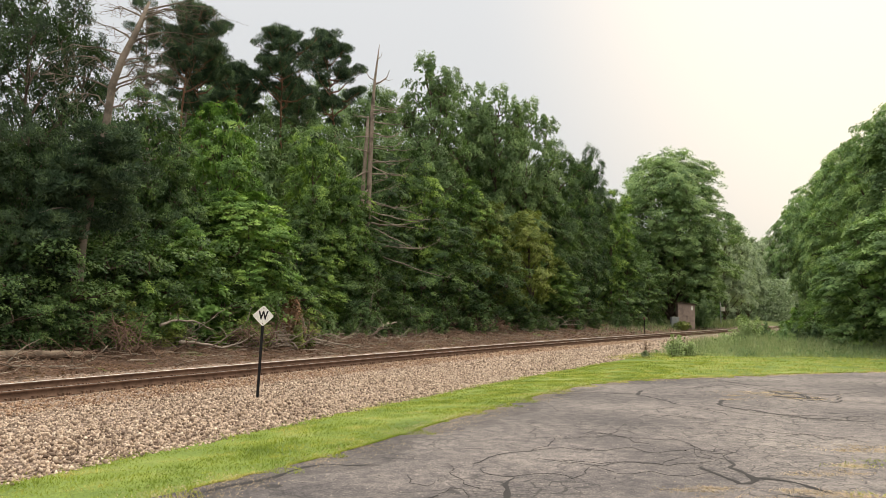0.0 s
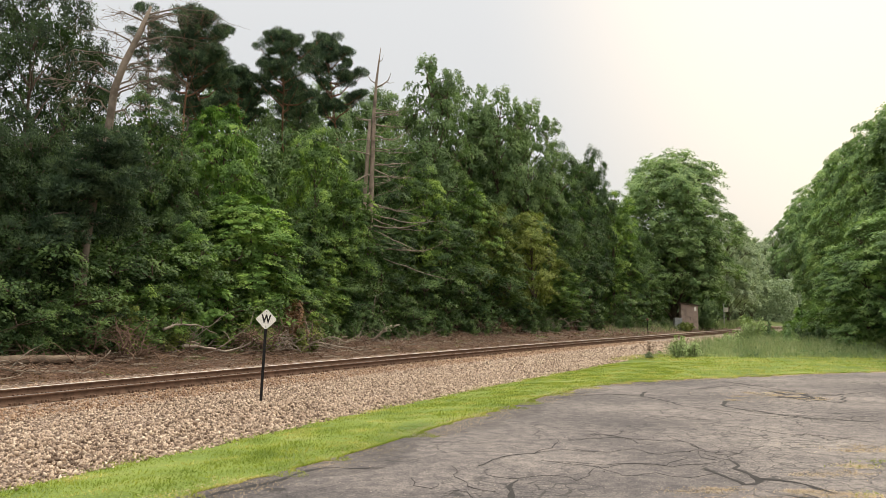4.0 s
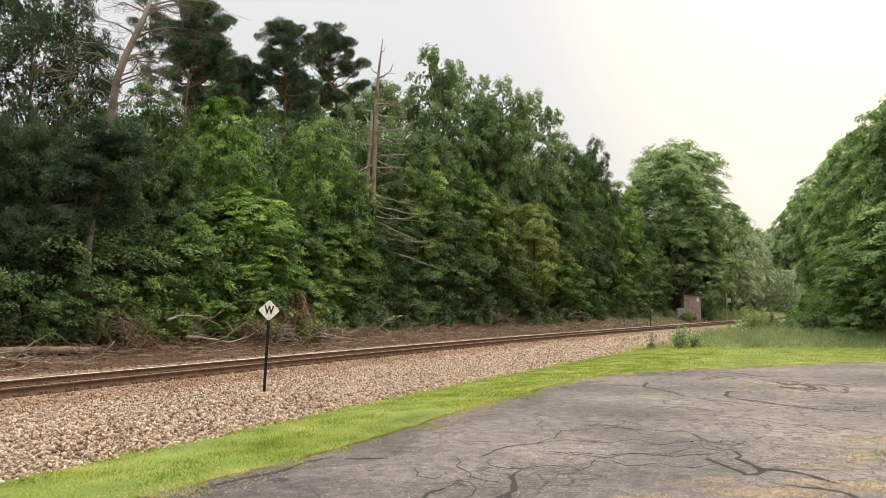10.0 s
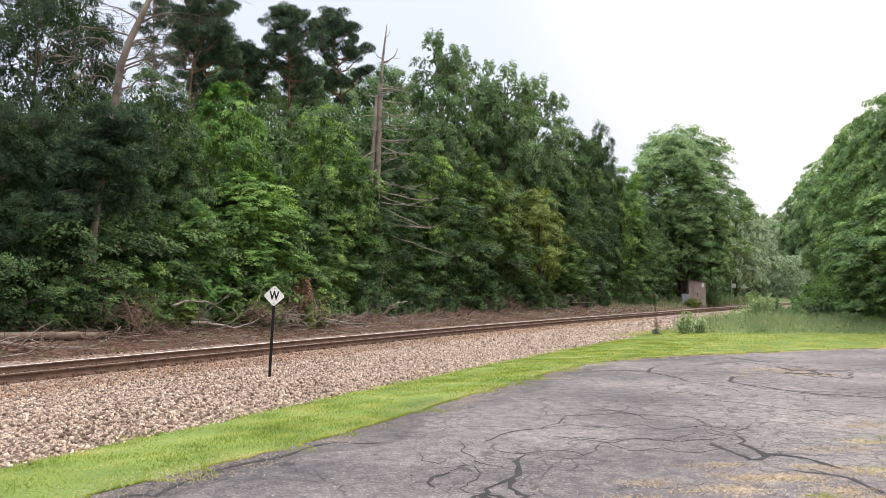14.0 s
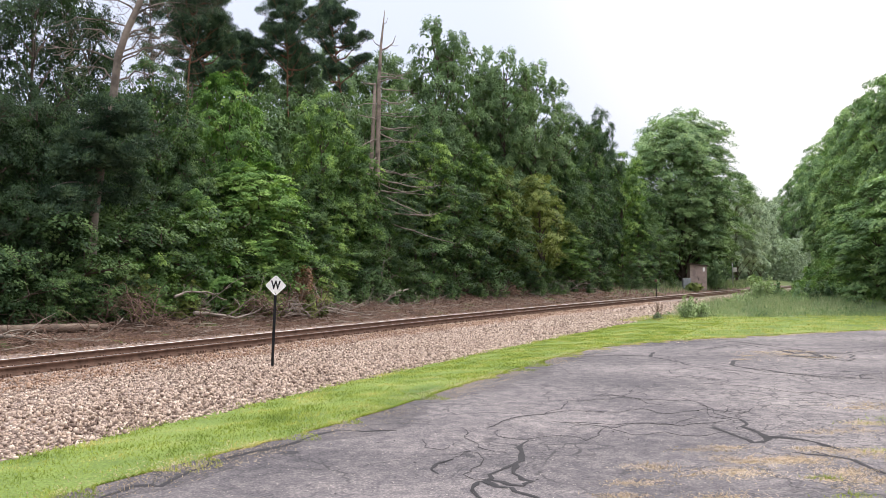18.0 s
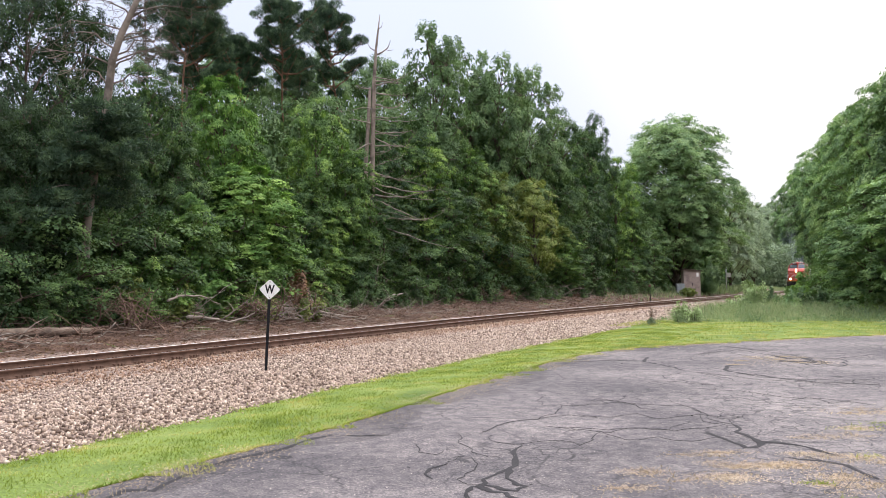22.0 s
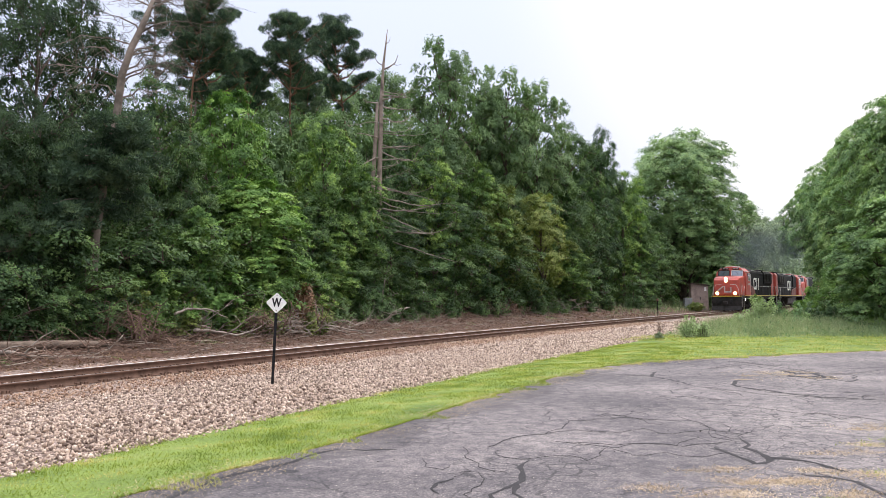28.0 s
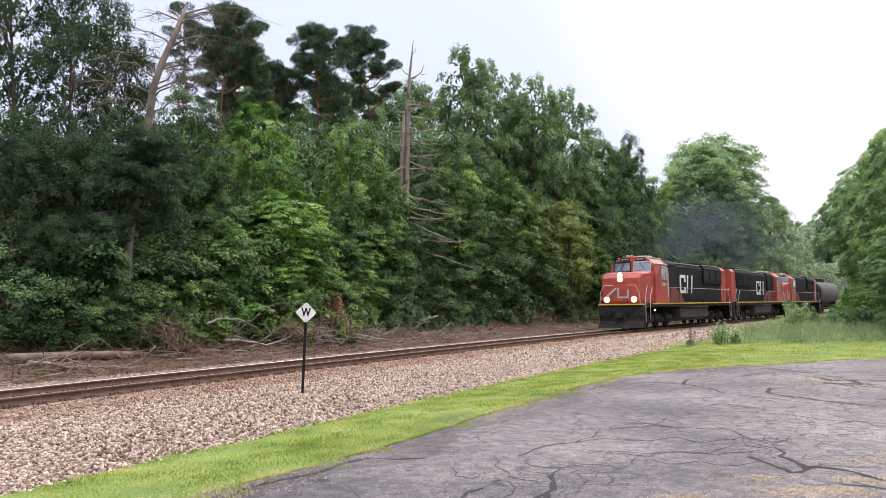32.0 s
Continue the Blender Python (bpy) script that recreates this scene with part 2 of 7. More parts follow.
def unit(a):
    return a / np.maximum(np.linalg.norm(a, axis=-1, keepdims=True), 1e-9)


def leaf_mesh(name, p, up, length, width):
    """Leaves at points p that face along up: pointed quads, cupped a little, tips hanging."""
    n = len(p)
    up = unit(up)
    d = rng.normal(size=(n, 3)) * 0.9 + np.array([0, 0, -0.55])
    d = unit(d - up * (d * up).sum(1, keepdims=True))
    s = np.cross(up, d)
    L, W = np.broadcast_to(length, n)[:, None], np.broadcast_to(width, n)[:, None]
    k = rng.uniform(0.1, 0.5, (n, 1))
    v = np.stack([p + s * W * 1.35 + d * L * k, p + d * L * 1.05 - up * L * 0.1, p - s * W * 1.35 - d * L * (k - 0.3) * 0.5], 1)
    return quick_mesh(name, v.reshape(-1, 3), np.arange(3 * n).reshape(n, 3))


def blade_mesh(name, p, h, w, lean=0.4):
    """Grass blades: single pointed triangles standing on the points."""
    n = len(p)
    a = rng.uniform(0, math.tau, n)
    side = np.stack([np.cos(a), np.sin(a), np.zeros(n)], 1) * (np.broadcast_to(w, n)[:, None])
    tip = rng.normal(size=(n, 3)) * lean
    tip[:, 2] = 1
    v = np.stack([p - side, p + side, p + unit(tip) * np.broadcast_to(h, n)[:, None]], 1)
    return quick_mesh(name, v.reshape(-1, 3), np.arange(3 * n).reshape(n, 3))


# ---- the plan: the railway's centre line, by its length s and the offset u towards the lot ----
def line_angle(s):
    k = min(max(s, -40.0), 55.0) / 100
    return 0.4513 + 0.3072 * k - 0.2676 * k * k


LINE_S0, LINE_STEP = -90.0, 0.5
LINE = [Vector((-6.646, 21.759))]
for _i in range(int(900 / LINE_STEP)):
    _h = line_angle((_i + 0.5) * LINE_STEP)
    LINE.append(LINE[-1] + Vector((math.sin(_h), math.cos(_h))) * LINE_STEP)
_back = [LINE[0]]
for _i in range(int(-LINE_S0 / LINE_STEP)):
    _h = line_angle(-(_i + 0.5) * LINE_STEP)
    _back.append(_back[-1] - Vector((math.sin(_h), math.cos(_h))) * LINE_STEP)
LINE = _back[:0:-1] + LINE


def on_line(s, u=0.0, z=0.0):
    f = (s - LINE_S0) / LINE_STEP
    i = min(max(int(f), 0), len(LINE) - 2)
    p = LINE[i].lerp(LINE[i + 1], f - i)
    h = line_angle(s)
    return Vector((p.x + math.cos(h) * u, p.y - math.sin(h) * u, z))


def ahead_at(s):
    return math.degrees(math.atan2(math.cos(line_angle(s)), math.sin(line_angle(s))))


def bearing(az, d, z=0.0):
    """A place by its bearing from the eye, degrees to the right, and its distance."""
    return Vector((math.sin(radians(az)) * d, math.cos(radians(az)) * d, z))


LINE_NP = np.array([(p.x, p.y) for p in LINE])


def to_line(x, y):
    """s and u of a place."""
    i = int(np.argmin((LINE_NP[:, 0] - x) ** 2 + (LINE_NP[:, 1] - y) ** 2))
    s = LINE_S0 + i * LINE_STEP
    h = line_angle(s)
    return s, (x - LINE_NP[i, 0]) * math.cos(h) - (y - LINE_NP[i, 1]) * math.sin(h)


def cross(az, u):
    """The length s at which the strip at offset u lies on that bearing."""
    best = min((s * 0.5 for s in range(-100, 500)), key=lambda s: abs(math.degrees(math.atan2(*on_line(s, u).xy)) - az))
    return best


PROFILE = ((-400, 3.0), (-60, 2.2), (-20, 1.3), (-9, 0.95), (-6, 0.62), (-4.2, 0.25), (-2.9, 0.03), (-1.6, 0.0), (1.6, 0.0), (3.0, -0.02), (5.5, -0.04), (7.4, -0.02), (8.0, 0.03), (9.6, 0.12), (12, 0.13), (400, 0.13))


def level(u):
    return float(np.interp(u, [a for a, _ in PROFILE], [b for _, b in PROFILE]))


def sheet(name, ss, us, lift, material, label, category, rough=0.0):
    """A strip of ground that follows the railway."""
    ns, nu = len(ss), len(us)
    v = np.array([on_line(s, u, level(u) + lift + (random.uniform(-rough, rough) if 0 < j < nu - 1 else 0)) for s in ss for j, u in enumerate(us)])
    q = np.array([[i * nu + j, (i + 1) * nu + j, (i + 1) * nu + j + 1, i * nu + j + 1] for i in range(ns - 1) for j in range(nu - 1)])[:, ::-1]
    ob = part(name, quick_mesh(name, v, q, True), material)
    return tagged(ob, label, category, kind="structure")


# ---- ground ----
def earth_material():
    m, nt, b = shader("weedy_earth", 0.95)
    n1, n2 = tex(nt, "ShaderNodeTexNoise", 0.35, 6), tex(nt, "ShaderNodeTexNoise", 9.0, 6)
    a = ramped(nt, n1.outputs["Fac"], [(0.35, (0.085, 0.105, 0.035)), (0.6, (0.12, 0.16, 0.045)), (0.75, (0.16, 0.12, 0.075))])
    g = ramped(nt, n2.outputs["Fac"], [(0.3, (0.55, 0.55, 0.5)), (0.7, (1.2, 1.2, 1.15))])
    nt.links.new(mixc(nt, 1.0, a, g, "MULTIPLY"), b.inputs["Base Color"])
    bumped(nt, b, n2.outputs["Fac"], 0.8, 0.06)
    return m


def litter_material():
    m, nt, b = shader("leaf_litter", 0.95)
    n1, n2, n3 = tex(nt, "ShaderNodeTexNoise", 0.5, 5), tex(nt, "ShaderNodeTexNoise", 14.0, 6), tex(nt, "ShaderNodeTexVoronoi", 26.0)
    a = ramped(nt, n1.outputs["Fac"], [(0.35, (0.098, 0.060, 0.043)), (0.55, (0.160, 0.086, 0.059)), (0.75, (0.130, 0.102, 0.080))])
    g = ramped(nt, n2.outputs["Fac"], [(0.3, (0.35, 0.33, 0.3)), (0.7, (1.35, 1.3, 1.25))])
    c = mixc(nt, 1.0, a, g, "MULTIPLY")
    c = mixc(nt, 0.25, c, ramped(nt, n3.outputs["Distance"], [(0.05, (0.32, 0.25, 0.19)), (0.4, (0.06, 0.045, 0.035))]))
    nt.links.new(c, b.inputs["Base Color"])
    bumped(nt, b, n2.outputs["Fac"], 1.0, 0.08)
    return m


def ballast_material():
    m, nt, b = shader("crushed_stone", 0.9)
    v = tex(nt, "ShaderNodeTexVoronoi", 17.0)
    v2 = tex(nt, "ShaderNodeTexVoronoi", 17.0)
    v2.feature = "DISTANCE_TO_EDGE"
    n = tex(nt, "ShaderNodeTexNoise", 0.5, 4)
    bw = nt.nodes.new("ShaderNodeRGBToBW")
    nt.links.new(v.outputs["Color"], bw.inputs[0])
    c = ramped(nt, bw.outputs[0], [(0.2, (0.15, 0.105, 0.08)), (0.5, (0.38, 0.285, 0.225)), (0.8, (0.54, 0.43, 0.35))])
    c = mixc(nt, 1.0, c, ramped(nt, n.outputs["Fac"], [(0.35, (0.82, 0.78, 0.74)), (0.7, (1.05, 1.05, 1.05))]), "MULTIPLY")
    # shade in the gaps between stones is put into the colour
    e = ramped(nt, v2.outputs["Distance"], [(0.0, (0.18, 0.16, 0.15)), (0.16, (1, 1, 1))])
    nt.links.new(mixc(nt, 1.0, c, e, "MULTIPLY"), b.inputs["Base Color"])
    bumped(nt, b, v2.outputs["Distance"], 1.0, 0.05)
    return m


def turf_material():
    m, nt, b = shader("turf", 0.95)
    n1, n2 = tex(nt, "ShaderNodeTexNoise", 0.7, 5), tex(nt, "ShaderNodeTexNoise", 30.0, 5)
    a = ramped(nt, n1.outputs["Fac"], [(0.3, (0.095, 0.145, 0.032)), (0.55, (0.170, 0.230, 0.050)), (0.75, (0.28, 0.29, 0.10))])
    g = ramped(nt, n2.outputs["Fac"], [(0.3, (0.6, 0.6, 0.55)), (0.7, (1.2, 1.2, 1.2))])
    nt.links.new(mixc(nt, 1.0, a, g, "MULTIPLY"), b.inputs["Base Color"])
    bumped(nt, b, n2.outputs["Fac"], 0.8, 0.03)
    return m


def asphalt_material(name="old_asphalt", tone=1.0):
    m, nt, b = shader(name, 0.85)
    n1, n2, n3 = tex(nt, "ShaderNodeTexNoise", 0.3, 6), tex(nt, "ShaderNodeTexNoise", 48.0, 8), tex(nt, "ShaderNodeTexNoise", 6.0, 8)
    v3 = tex(nt, "ShaderNodeTexVoronoi", 55.0)
    a = ramped(nt, n1.outputs["Fac"], [(p, tuple(tone * k for k in c)) for p, c in ((0.36, (0.090, 0.082, 0.083)), (0.52, (0.158, 0.142, 0.137)), (0.68, (0.226, 0.204, 0.190)))])
    g = ramped(nt, n2.outputs["Fac"], [(0.3, (0.55, 0.55, 0.56)), (0.5, (0.95, 0.95, 0.95)), (0.7, (1.45, 1.42, 1.38))])
    g2 = ramped(nt, n3.outputs["Fac"], [(0.3, (0.66, 0.66, 0.69)), (0.7, (1.25, 1.22, 1.18))])
    g3 = ramped(nt, v3.outputs["Distance"], [(0.12, (1.5, 1.45, 1.4)), (0.4, (0.9, 0.9, 0.9))])
    c = mixc(nt, 1.0, mixc(nt, 1.0, mixc(nt, 1.0, a, g, "MULTIPLY"), g2, "MULTIPLY"), g3, "MULTIPLY")

    def cracks(scale, wide, amount, z0, z1, zone_scale, wob):
        warp = tex(nt, "ShaderNodeTexNoise", 1.7, 5)
        tc = nt.nodes.new("ShaderNodeTexCoord")
        va = nt.nodes.new("ShaderNodeVectorMath")
        va.operation = "MULTIPLY_ADD"
        nt.links.new(warp.outputs["Color"], va.inputs[0])
        va.inputs[1].default_value = (wob, wob, 0)
        nt.links.new(tc.outputs["Object"], va.inputs[2])
        v = nt.nodes.new("ShaderNodeTexVoronoi")
        v.feature = "DISTANCE_TO_EDGE"
        v.inputs["Scale"].default_value = scale
        nt.links.new(va.outputs[0], v.inputs["Vector"])
        line = ramped(nt, v.outputs["Distance"], [(0.0, (1, 1, 1)), (wide * 0.6, (0.8, 0.8, 0.8)), (wide, (0, 0, 0))])
        zone = ramped(nt, tex(nt, "ShaderNodeTexNoise", zone_scale, 3).outputs["Fac"], [(z0, (0, 0, 0)), (z1, (amount, amount, amount))])
        return mixc(nt, 1.0, line, zone, "MULTIPLY")
    # fine alligator cracks where the surface is tired, and long wandering ones
    c = mixc(nt, cracks(4.2, 0.04, 0.75, 0.47, 0.58, 0.36, 0.35), c, (0.026, 0.025, 0.024))
    c = mixc(nt, cracks(0.62, 0.009, 0.7, 0.42, 0.52, 0.5, 1.0), c, (0.022, 0.021, 0.021))
    nt.links.new(c, b.inputs["Base Color"])
    bumped(nt, b, n2.outputs["Fac"], 0.7, 0.012)
    return m


M["earth"], M["litter"], M["stone_bed"], M["turf"], M["asphalt"] = earth_material(), litter_material(), ballast_material(), turf_material(), asphalt_material()
M["seal"] = plain("tar_crack_seal", (0.032, 0.0295, 0.029), 0.85, 0, 0.3, 3.0, 0.2, 60)

s_all = [-85, -60, -40] + list(range(-30, 120, 3)) + [130, 150, 180, 220, 280, 360, 460, 600, 750]
sheet("ground", s_all, [-400, -120, -60, -30, -20, -12, -9, -6, -4.2, -2.9, -1.6, 1.6, 3, 5.5, 7.4, 8, 9.6, 12, 30, 60, 150, 400], -0.03, M["earth"],
      "weedy earth and grass on both sides of the railway", "ground")
sheet("forest_floor", list(np.arange(-40, 130, 1.0)), list(np.arange(-14, -3.1, 0.6)) + [-2.95], 0.0, M["litter"], "reddish-brown leaf litter and twigs beneath the trees", "ground", 0.05)
sheet("ballast_bed", list(np.arange(-40, 40, 1.0)) + list(range(40, 400, 6)), [-3.1, -2.2, -1.6, -0.8, 0, 0.8, 1.6, 2.2, 3, 4, 5, 6, 6.8, 7.55], 0.006, M["stone_bed"],
      "bed of tan and grey crushed stone beside the rails", "ballast", 0.012)
sheet("lawn", list(np.arange(-24, 60, 1.5)), [7.4, 8, 8.8, 9.6, 11, 13, 16, 20, 26], 0.015, M["turf"], "bright green mown grass verge", "lawn", 0.006)

# the lot: its edge runs along the verge and then turns away
LOT = [(-14, -14), (-8.0, -2.0), (-5.2, 2.5), (-3.35, 5.7), (-2.52, 7.15), (-1.44, 9.0), (-0.85, 10.18), (0.08, 12.35), (1.22, 14.71), (2.39, 17.23), (3.57, 18.98), (4.94, 20.25), (7.02, 21.38),
       (9.94, 22.94), (13.39, 24.29), (22, 27.5), (34, 30), (40, 10), (30, -14)]


def ragged(pts, step=0.35, amp=0.06):
    out = []
    for (ax, ay), (bx, by) in zip(pts, pts[1:] + pts[:1]):
        n = max(1, int(math.hypot(bx - ax, by - ay) / step))
        for i in range(n):
            x, y = ax + (bx - ax) * i / n, ay + (by - ay) * i / n
            k = noise.noise(Vector((x * 1.3, y * 1.3, 3))) * amp * 1.6 + random.uniform(-amp, amp) * 0.5
            out.append((x + k, y - k))
    return out


bm = bmesh.new()
prism(bm, ragged(LOT), 0.1, 0.2, "z")
tagged(part("parking_lot", bm, M["asphalt"]), "old grey cracked asphalt lot with a ragged edge", "pavement", kind="structure")


# ---- railway ----
RAIL_Z = 0.2
RAIL = [(-0.07, 0.0), (0.07, 0.0), (0.07, 0.012), (0.012, 0.035), (0.009, 0.135), (0.036, 0.15), (0.037, 0.178), (0.028, 0.185), (-0.028, 0.185), (-0.037, 0.178), (-0.036, 0.15), (-0.009, 0.135), (-0.012, 0.035), (-0.07, 0.012)]


def rail_mesh(u):
    ss = list(np.arange(-60, 60, 1.5)) + list(range(60, 700, 20))
    n = len(RAIL)
    v, q = [], []
    for s in ss:
        for a, z in RAIL:
            v.append(on_line(s, u + a, RAIL_Z - 0.185 + z))
    mats = []
    for i in range(len(ss) - 1):
        for j in range(n):
            q.append([i * n + j, i * n + (j + 1) % n, (i + 1) * n + (j + 1) % n, (i + 1) * n + j])
            mats.append(1 if j == 7 or (j in (6, 8) and u < 0) else 0)
    me = quick_mesh("rail", np.array(v), np.array(q))
    me.polygons.foreach_set("material_index", np.array(mats, dtype=np.int32))
    return me


def build_railway():
    track = base("railway_track", "single railway line with rusty rails and polished railheads on timber ties", "railway track", kind="structure")
    for u in (-0.7525, 0.7525):
        part("rail", rail_mesh(u), [M["rust"], M["steel"]], track, "rusty steel rail with a polished head")
    tie_bm, plate_bm = bmesh.new(), bmesh.new()
    box(tie_bm, -0.11, 0.11, -1.3, 1.3, -0.16, 0.0, 0.008)
    for y in (-0.7525, 0.7525):
        box(plate_bm, -0.09, 0.09, y - 0.19, y + 0.19, 0.0, 0.018)
        for dy in (-0.1, 0.1):
            for dx in (-0.05, 0.05):
                box(plate_bm, dx - 0.018, dx + 0.018, y + dy - 0.025, y + dy + 0.025, 0.018, 0.075)
        for dx in (-0.13, 0.13):
            box(plate_bm, dx - 0.022, dx + 0.022, y - 0.1, y + 0.1, -0.03, 0.07)
    first = None
    for k in range(150):
        s = -18 + k * 0.6
        m = Matrix.Translation(on_line(s, 0, RAIL_Z - 0.205)) @ pose(0, 0, 0, 0, 0, ahead_at(s) + random.uniform(-0.6, 0.6))
        if first is None:
            first = part("tie", tie_bm, M["tie"], track), part("tie_plate", plate_bm, M["rust"], track)
            first[0].matrix_local = first[1].matrix_local = m
        else:
            for o in first:
                c = new(o.name.split(".")[0], o.data)
                c.parent, c.matrix_local = track, m


build_railway()


# ---- whistle posts ----
def build_whistle_post(name, label, at, turn, lean, height, size, letter):
    post = base(name, label, "railway sign", m=Matrix.Translation(at) @ pose(0, 0, 0, 0, lean, 0) @ pose(0, 0, 0, 0, 0, turn))
    bm = bmesh.new()
    prism(bm, [(-0.03, -0.02), (0.03, -0.02), (0.03, -0.012), (0.008, -0.012), (0.008, 0.02), (-0.008, 0.02), (-0.008, -0.012), (-0.03, -0.012)], -0.3, height - size * 0.9, "z")
    part("post", bm, M["black"], post, "black steel post")
    r, c = size * 0.72, 0.0
    zc = height - r
    bm = bmesh.new()
    k = 0.02
    out = [(0 - k, r - k), (0 + k, r - k), (r - k, k), (r - k, -k), (k, -r + k), (-k, -r + k), (-r + k, -k), (-r + k, k)]
    prism(bm, [(x, z + zc) for x, z in out], -0.026, -0.022, "y")
    plate = part("sign_plate", bm, M["white"] if letter else M["rust"], post, "white diamond plate" if letter else "bare metal back of a small sign")
    if letter:
        cu = bpy.data.curves.new("letter", "FONT")
        cu.body, cu.size, cu.align_x, cu.align_y, cu.extrude, cu.offset = "W", size * 0.8, "CENTER", "CENTER", 0.001, 0.009
        ob = new("letter_source", cu)
        me = bpy.data.meshes.new_from_object(ob.evaluated_get(bpy.context.evaluated_depsgraph_get()))
        bpy.data.objects.remove(ob)
        me.transform(pose(0, -0.0285, zc, 90, 0, 0) @ Matrix.Diagonal((0.72, 1, 1, 1)))
        part("letter", me, M["black"], plate, "black letter W")
    for z in (zc + r * 0.72, zc - r * 0.72):
        bm = bmesh.new()
        disc(bm, (0, -0.029, z), 0.011, 0.006, "y", 8)
        part("bolt", bm, M["rust"], plate)
    return post


build_whistle_post("whistle_post", "white diamond board with a black W on a leaning black post", Vector((-3.95, 17.35, -0.02)), 10, 2.6, 1.98, 0.32, True)
build_whistle_post("distant_whistle_post", "dark post with the back of a small sign, beyond the rails", Vector((17.28, 68.46, 0.05)), 200, -1, 1.6, 0.24, False)


# ---- trees ----
def curve_pts(a, b, n, sag=0.0, wob=0.0):
    a, b = Vector(a), Vector(b)
    out = []
    for i in range(n + 1):
        t = i / n
        p = a.lerp(b, t) + Vector((0, 0, sag * 4 * t * (1 - t)))
        if 0 < i:
            p += Vector((random.uniform(-wob, wob), random.uniform(-wob, wob), random.uniform(-wob, wob) * 0.6))
        out.append(p)
    return out


def crown_mesh(centres, radii, per, leaf, flat=0.6, droop=0.35):
    """Layered sprays of leaves round the centres, hanging outward; leaf is (length, half width)."""
    n = len(centres)
    idx = np.repeat(np.arange(n), per)
    d = unit(rng.normal(size=(len(idx), 3)) + np.array([0, 0, 0.2]))
    r = rng.uniform(0.05, 1.0, len(idx)) ** 0.5
    mid = centres.mean(0)
    away = unit((centres - mid) * np.array([1, 1, 0.0]))[idx]
    p = centres[idx] + d * (r * radii[idx])[:, None] * np.array([1, 1, flat])
    p[:, 2] -= ((p - centres[idx]) * away).sum(1) * droop
    face = unit(away * 0.45 + d * 0.25 + rng.normal(size=p.shape) * 0.34 + np.array([0, 0, 0.85]))
    L = leaf[0] * rng.uniform(0.65, 1.25, len(idx))
    return leaf_mesh("crown", p, face, L, L * leaf[1] / leaf[0])


def broadleaf(name, label, h, r, base_h, leaf, mat, bark, clusters=230, per=112, flat=0.75, lumps=9, spread=0.75, seed=1, top=1.0, trunk_r=0.2, group="trees along the railway", dome=0, core=90, deep=2.0):
    """A tree whose crown is made of several lumps of leaf sprays on real limbs."""
    random.seed(seed)
    global rng
    rng = np.random.default_rng(seed)
    tree = base(name, label, "tree", group)
    bm = bmesh.new()
    lean = Vector((random.uniform(-0.4, 0.4), random.uniform(-0.4, 0.4), 0))
    tp = [lean * (z / h) ** 2 + Vector((random.uniform(-0.08, 0.08), random.uniform(-0.08, 0.08), z)) for z in np.linspace(-0.2, h * 0.86, 9)]
    tube(bm, tp, [trunk_r * (1.25 if i == 0 else 1) * (1 - 0.85 * i / 8) for i in range(9)], 8)
    lump_c, lump_r = [], []
    for i in range(dome):
        # boughs that end on a full rounded crown
        f = 1 - 2 * (i + 0.5) / dome
        if f < -0.85:
            continue
        ang, zc, hz = i * 2.39996 + random.uniform(-0.25, 0.25), base_h + (h - base_h) * 0.5, (h - base_h) * 0.5
        rad = r * (1 - abs(f) ** 2.3) ** 0.5 * random.uniform(0.5, 0.9)
        c = Vector((math.cos(ang) * rad, math.sin(ang) * rad, zc + hz * f * random.uniform(0.8, 0.93)))
        lump_c.append(c)
        lump_r.append(r * random.uniform(0.24, 0.42) * top)
        z0 = max(base_h * 0.6, c.z - rad * 0.8)
        st = lean * (z0 / h) ** 2 + Vector((0, 0, z0))
        tube(bm, curve_pts(st, c, 4, 0.15, 0.12), [trunk_r * 0.38, trunk_r * 0.26, trunk_r * 0.18, trunk_r * 0.1, trunk_r * 0.05], 5, False)
    for i in range(0 if dome else lumps):
        f = (i + 0.5) / lumps
        z = base_h + (h - base_h) * (f ** 0.9) * 0.93
        k = math.sin(math.pi * min(1, 0.16 + 0.80 * (z - base_h) / (h - base_h))) ** 0.6
        for a in range(1 if f > 0.9 else 3):
            ang = i * 2.4 + a * math.tau / 3 + random.uniform(-0.5, 0.5)
            rad = r * k * random.uniform(0.45, 0.75) * (0.3 if f > 0.9 else 1)
            c = Vector((math.cos(ang) * rad, math.sin(ang) * rad, z + random.uniform(-0.5, 0.5)))
            lump_c.append(c)
            lump_r.append(r * k * random.uniform(0.36, 0.6) * top)
            z0 = max(base_h * 0.6, z - rad * 0.9)
            st = lean * (z0 / h) ** 2 + Vector((0, 0, z0))
            tube(bm, curve_pts(st, c, 4, 0.15, 0.12), [trunk_r * 0.42, trunk_r * 0.3, trunk_r * 0.2, trunk_r * 0.13, trunk_r * 0.06], 5, False)
    lc, lr = np.array(lump_c), np.array(lump_r)
    pick = rng.choice(len(lc), clusters, p=lr ** 2 / (lr ** 2).sum())
    # sprays sit on the upper and outer side of each bough, with shade beneath
    out = unit(lc[pick] * np.array([1, 1, 0.0]))
    d = unit(rng.normal(size=(clusters, 3)) + np.array([0, 0, 0.7]) + out * (0.5 if dome else 0))
    d[:, 2] = np.maximum(d[:, 2], -0.45)
    cen = lc[pick] + d * (lr[pick] * rng.uniform(0.6, 1.08, clusters))[:, None] * np.array([1, 1, 0.8])
    cen[:, 2] = np.maximum(cen[:, 2], base_h * 0.8 + 0.2)
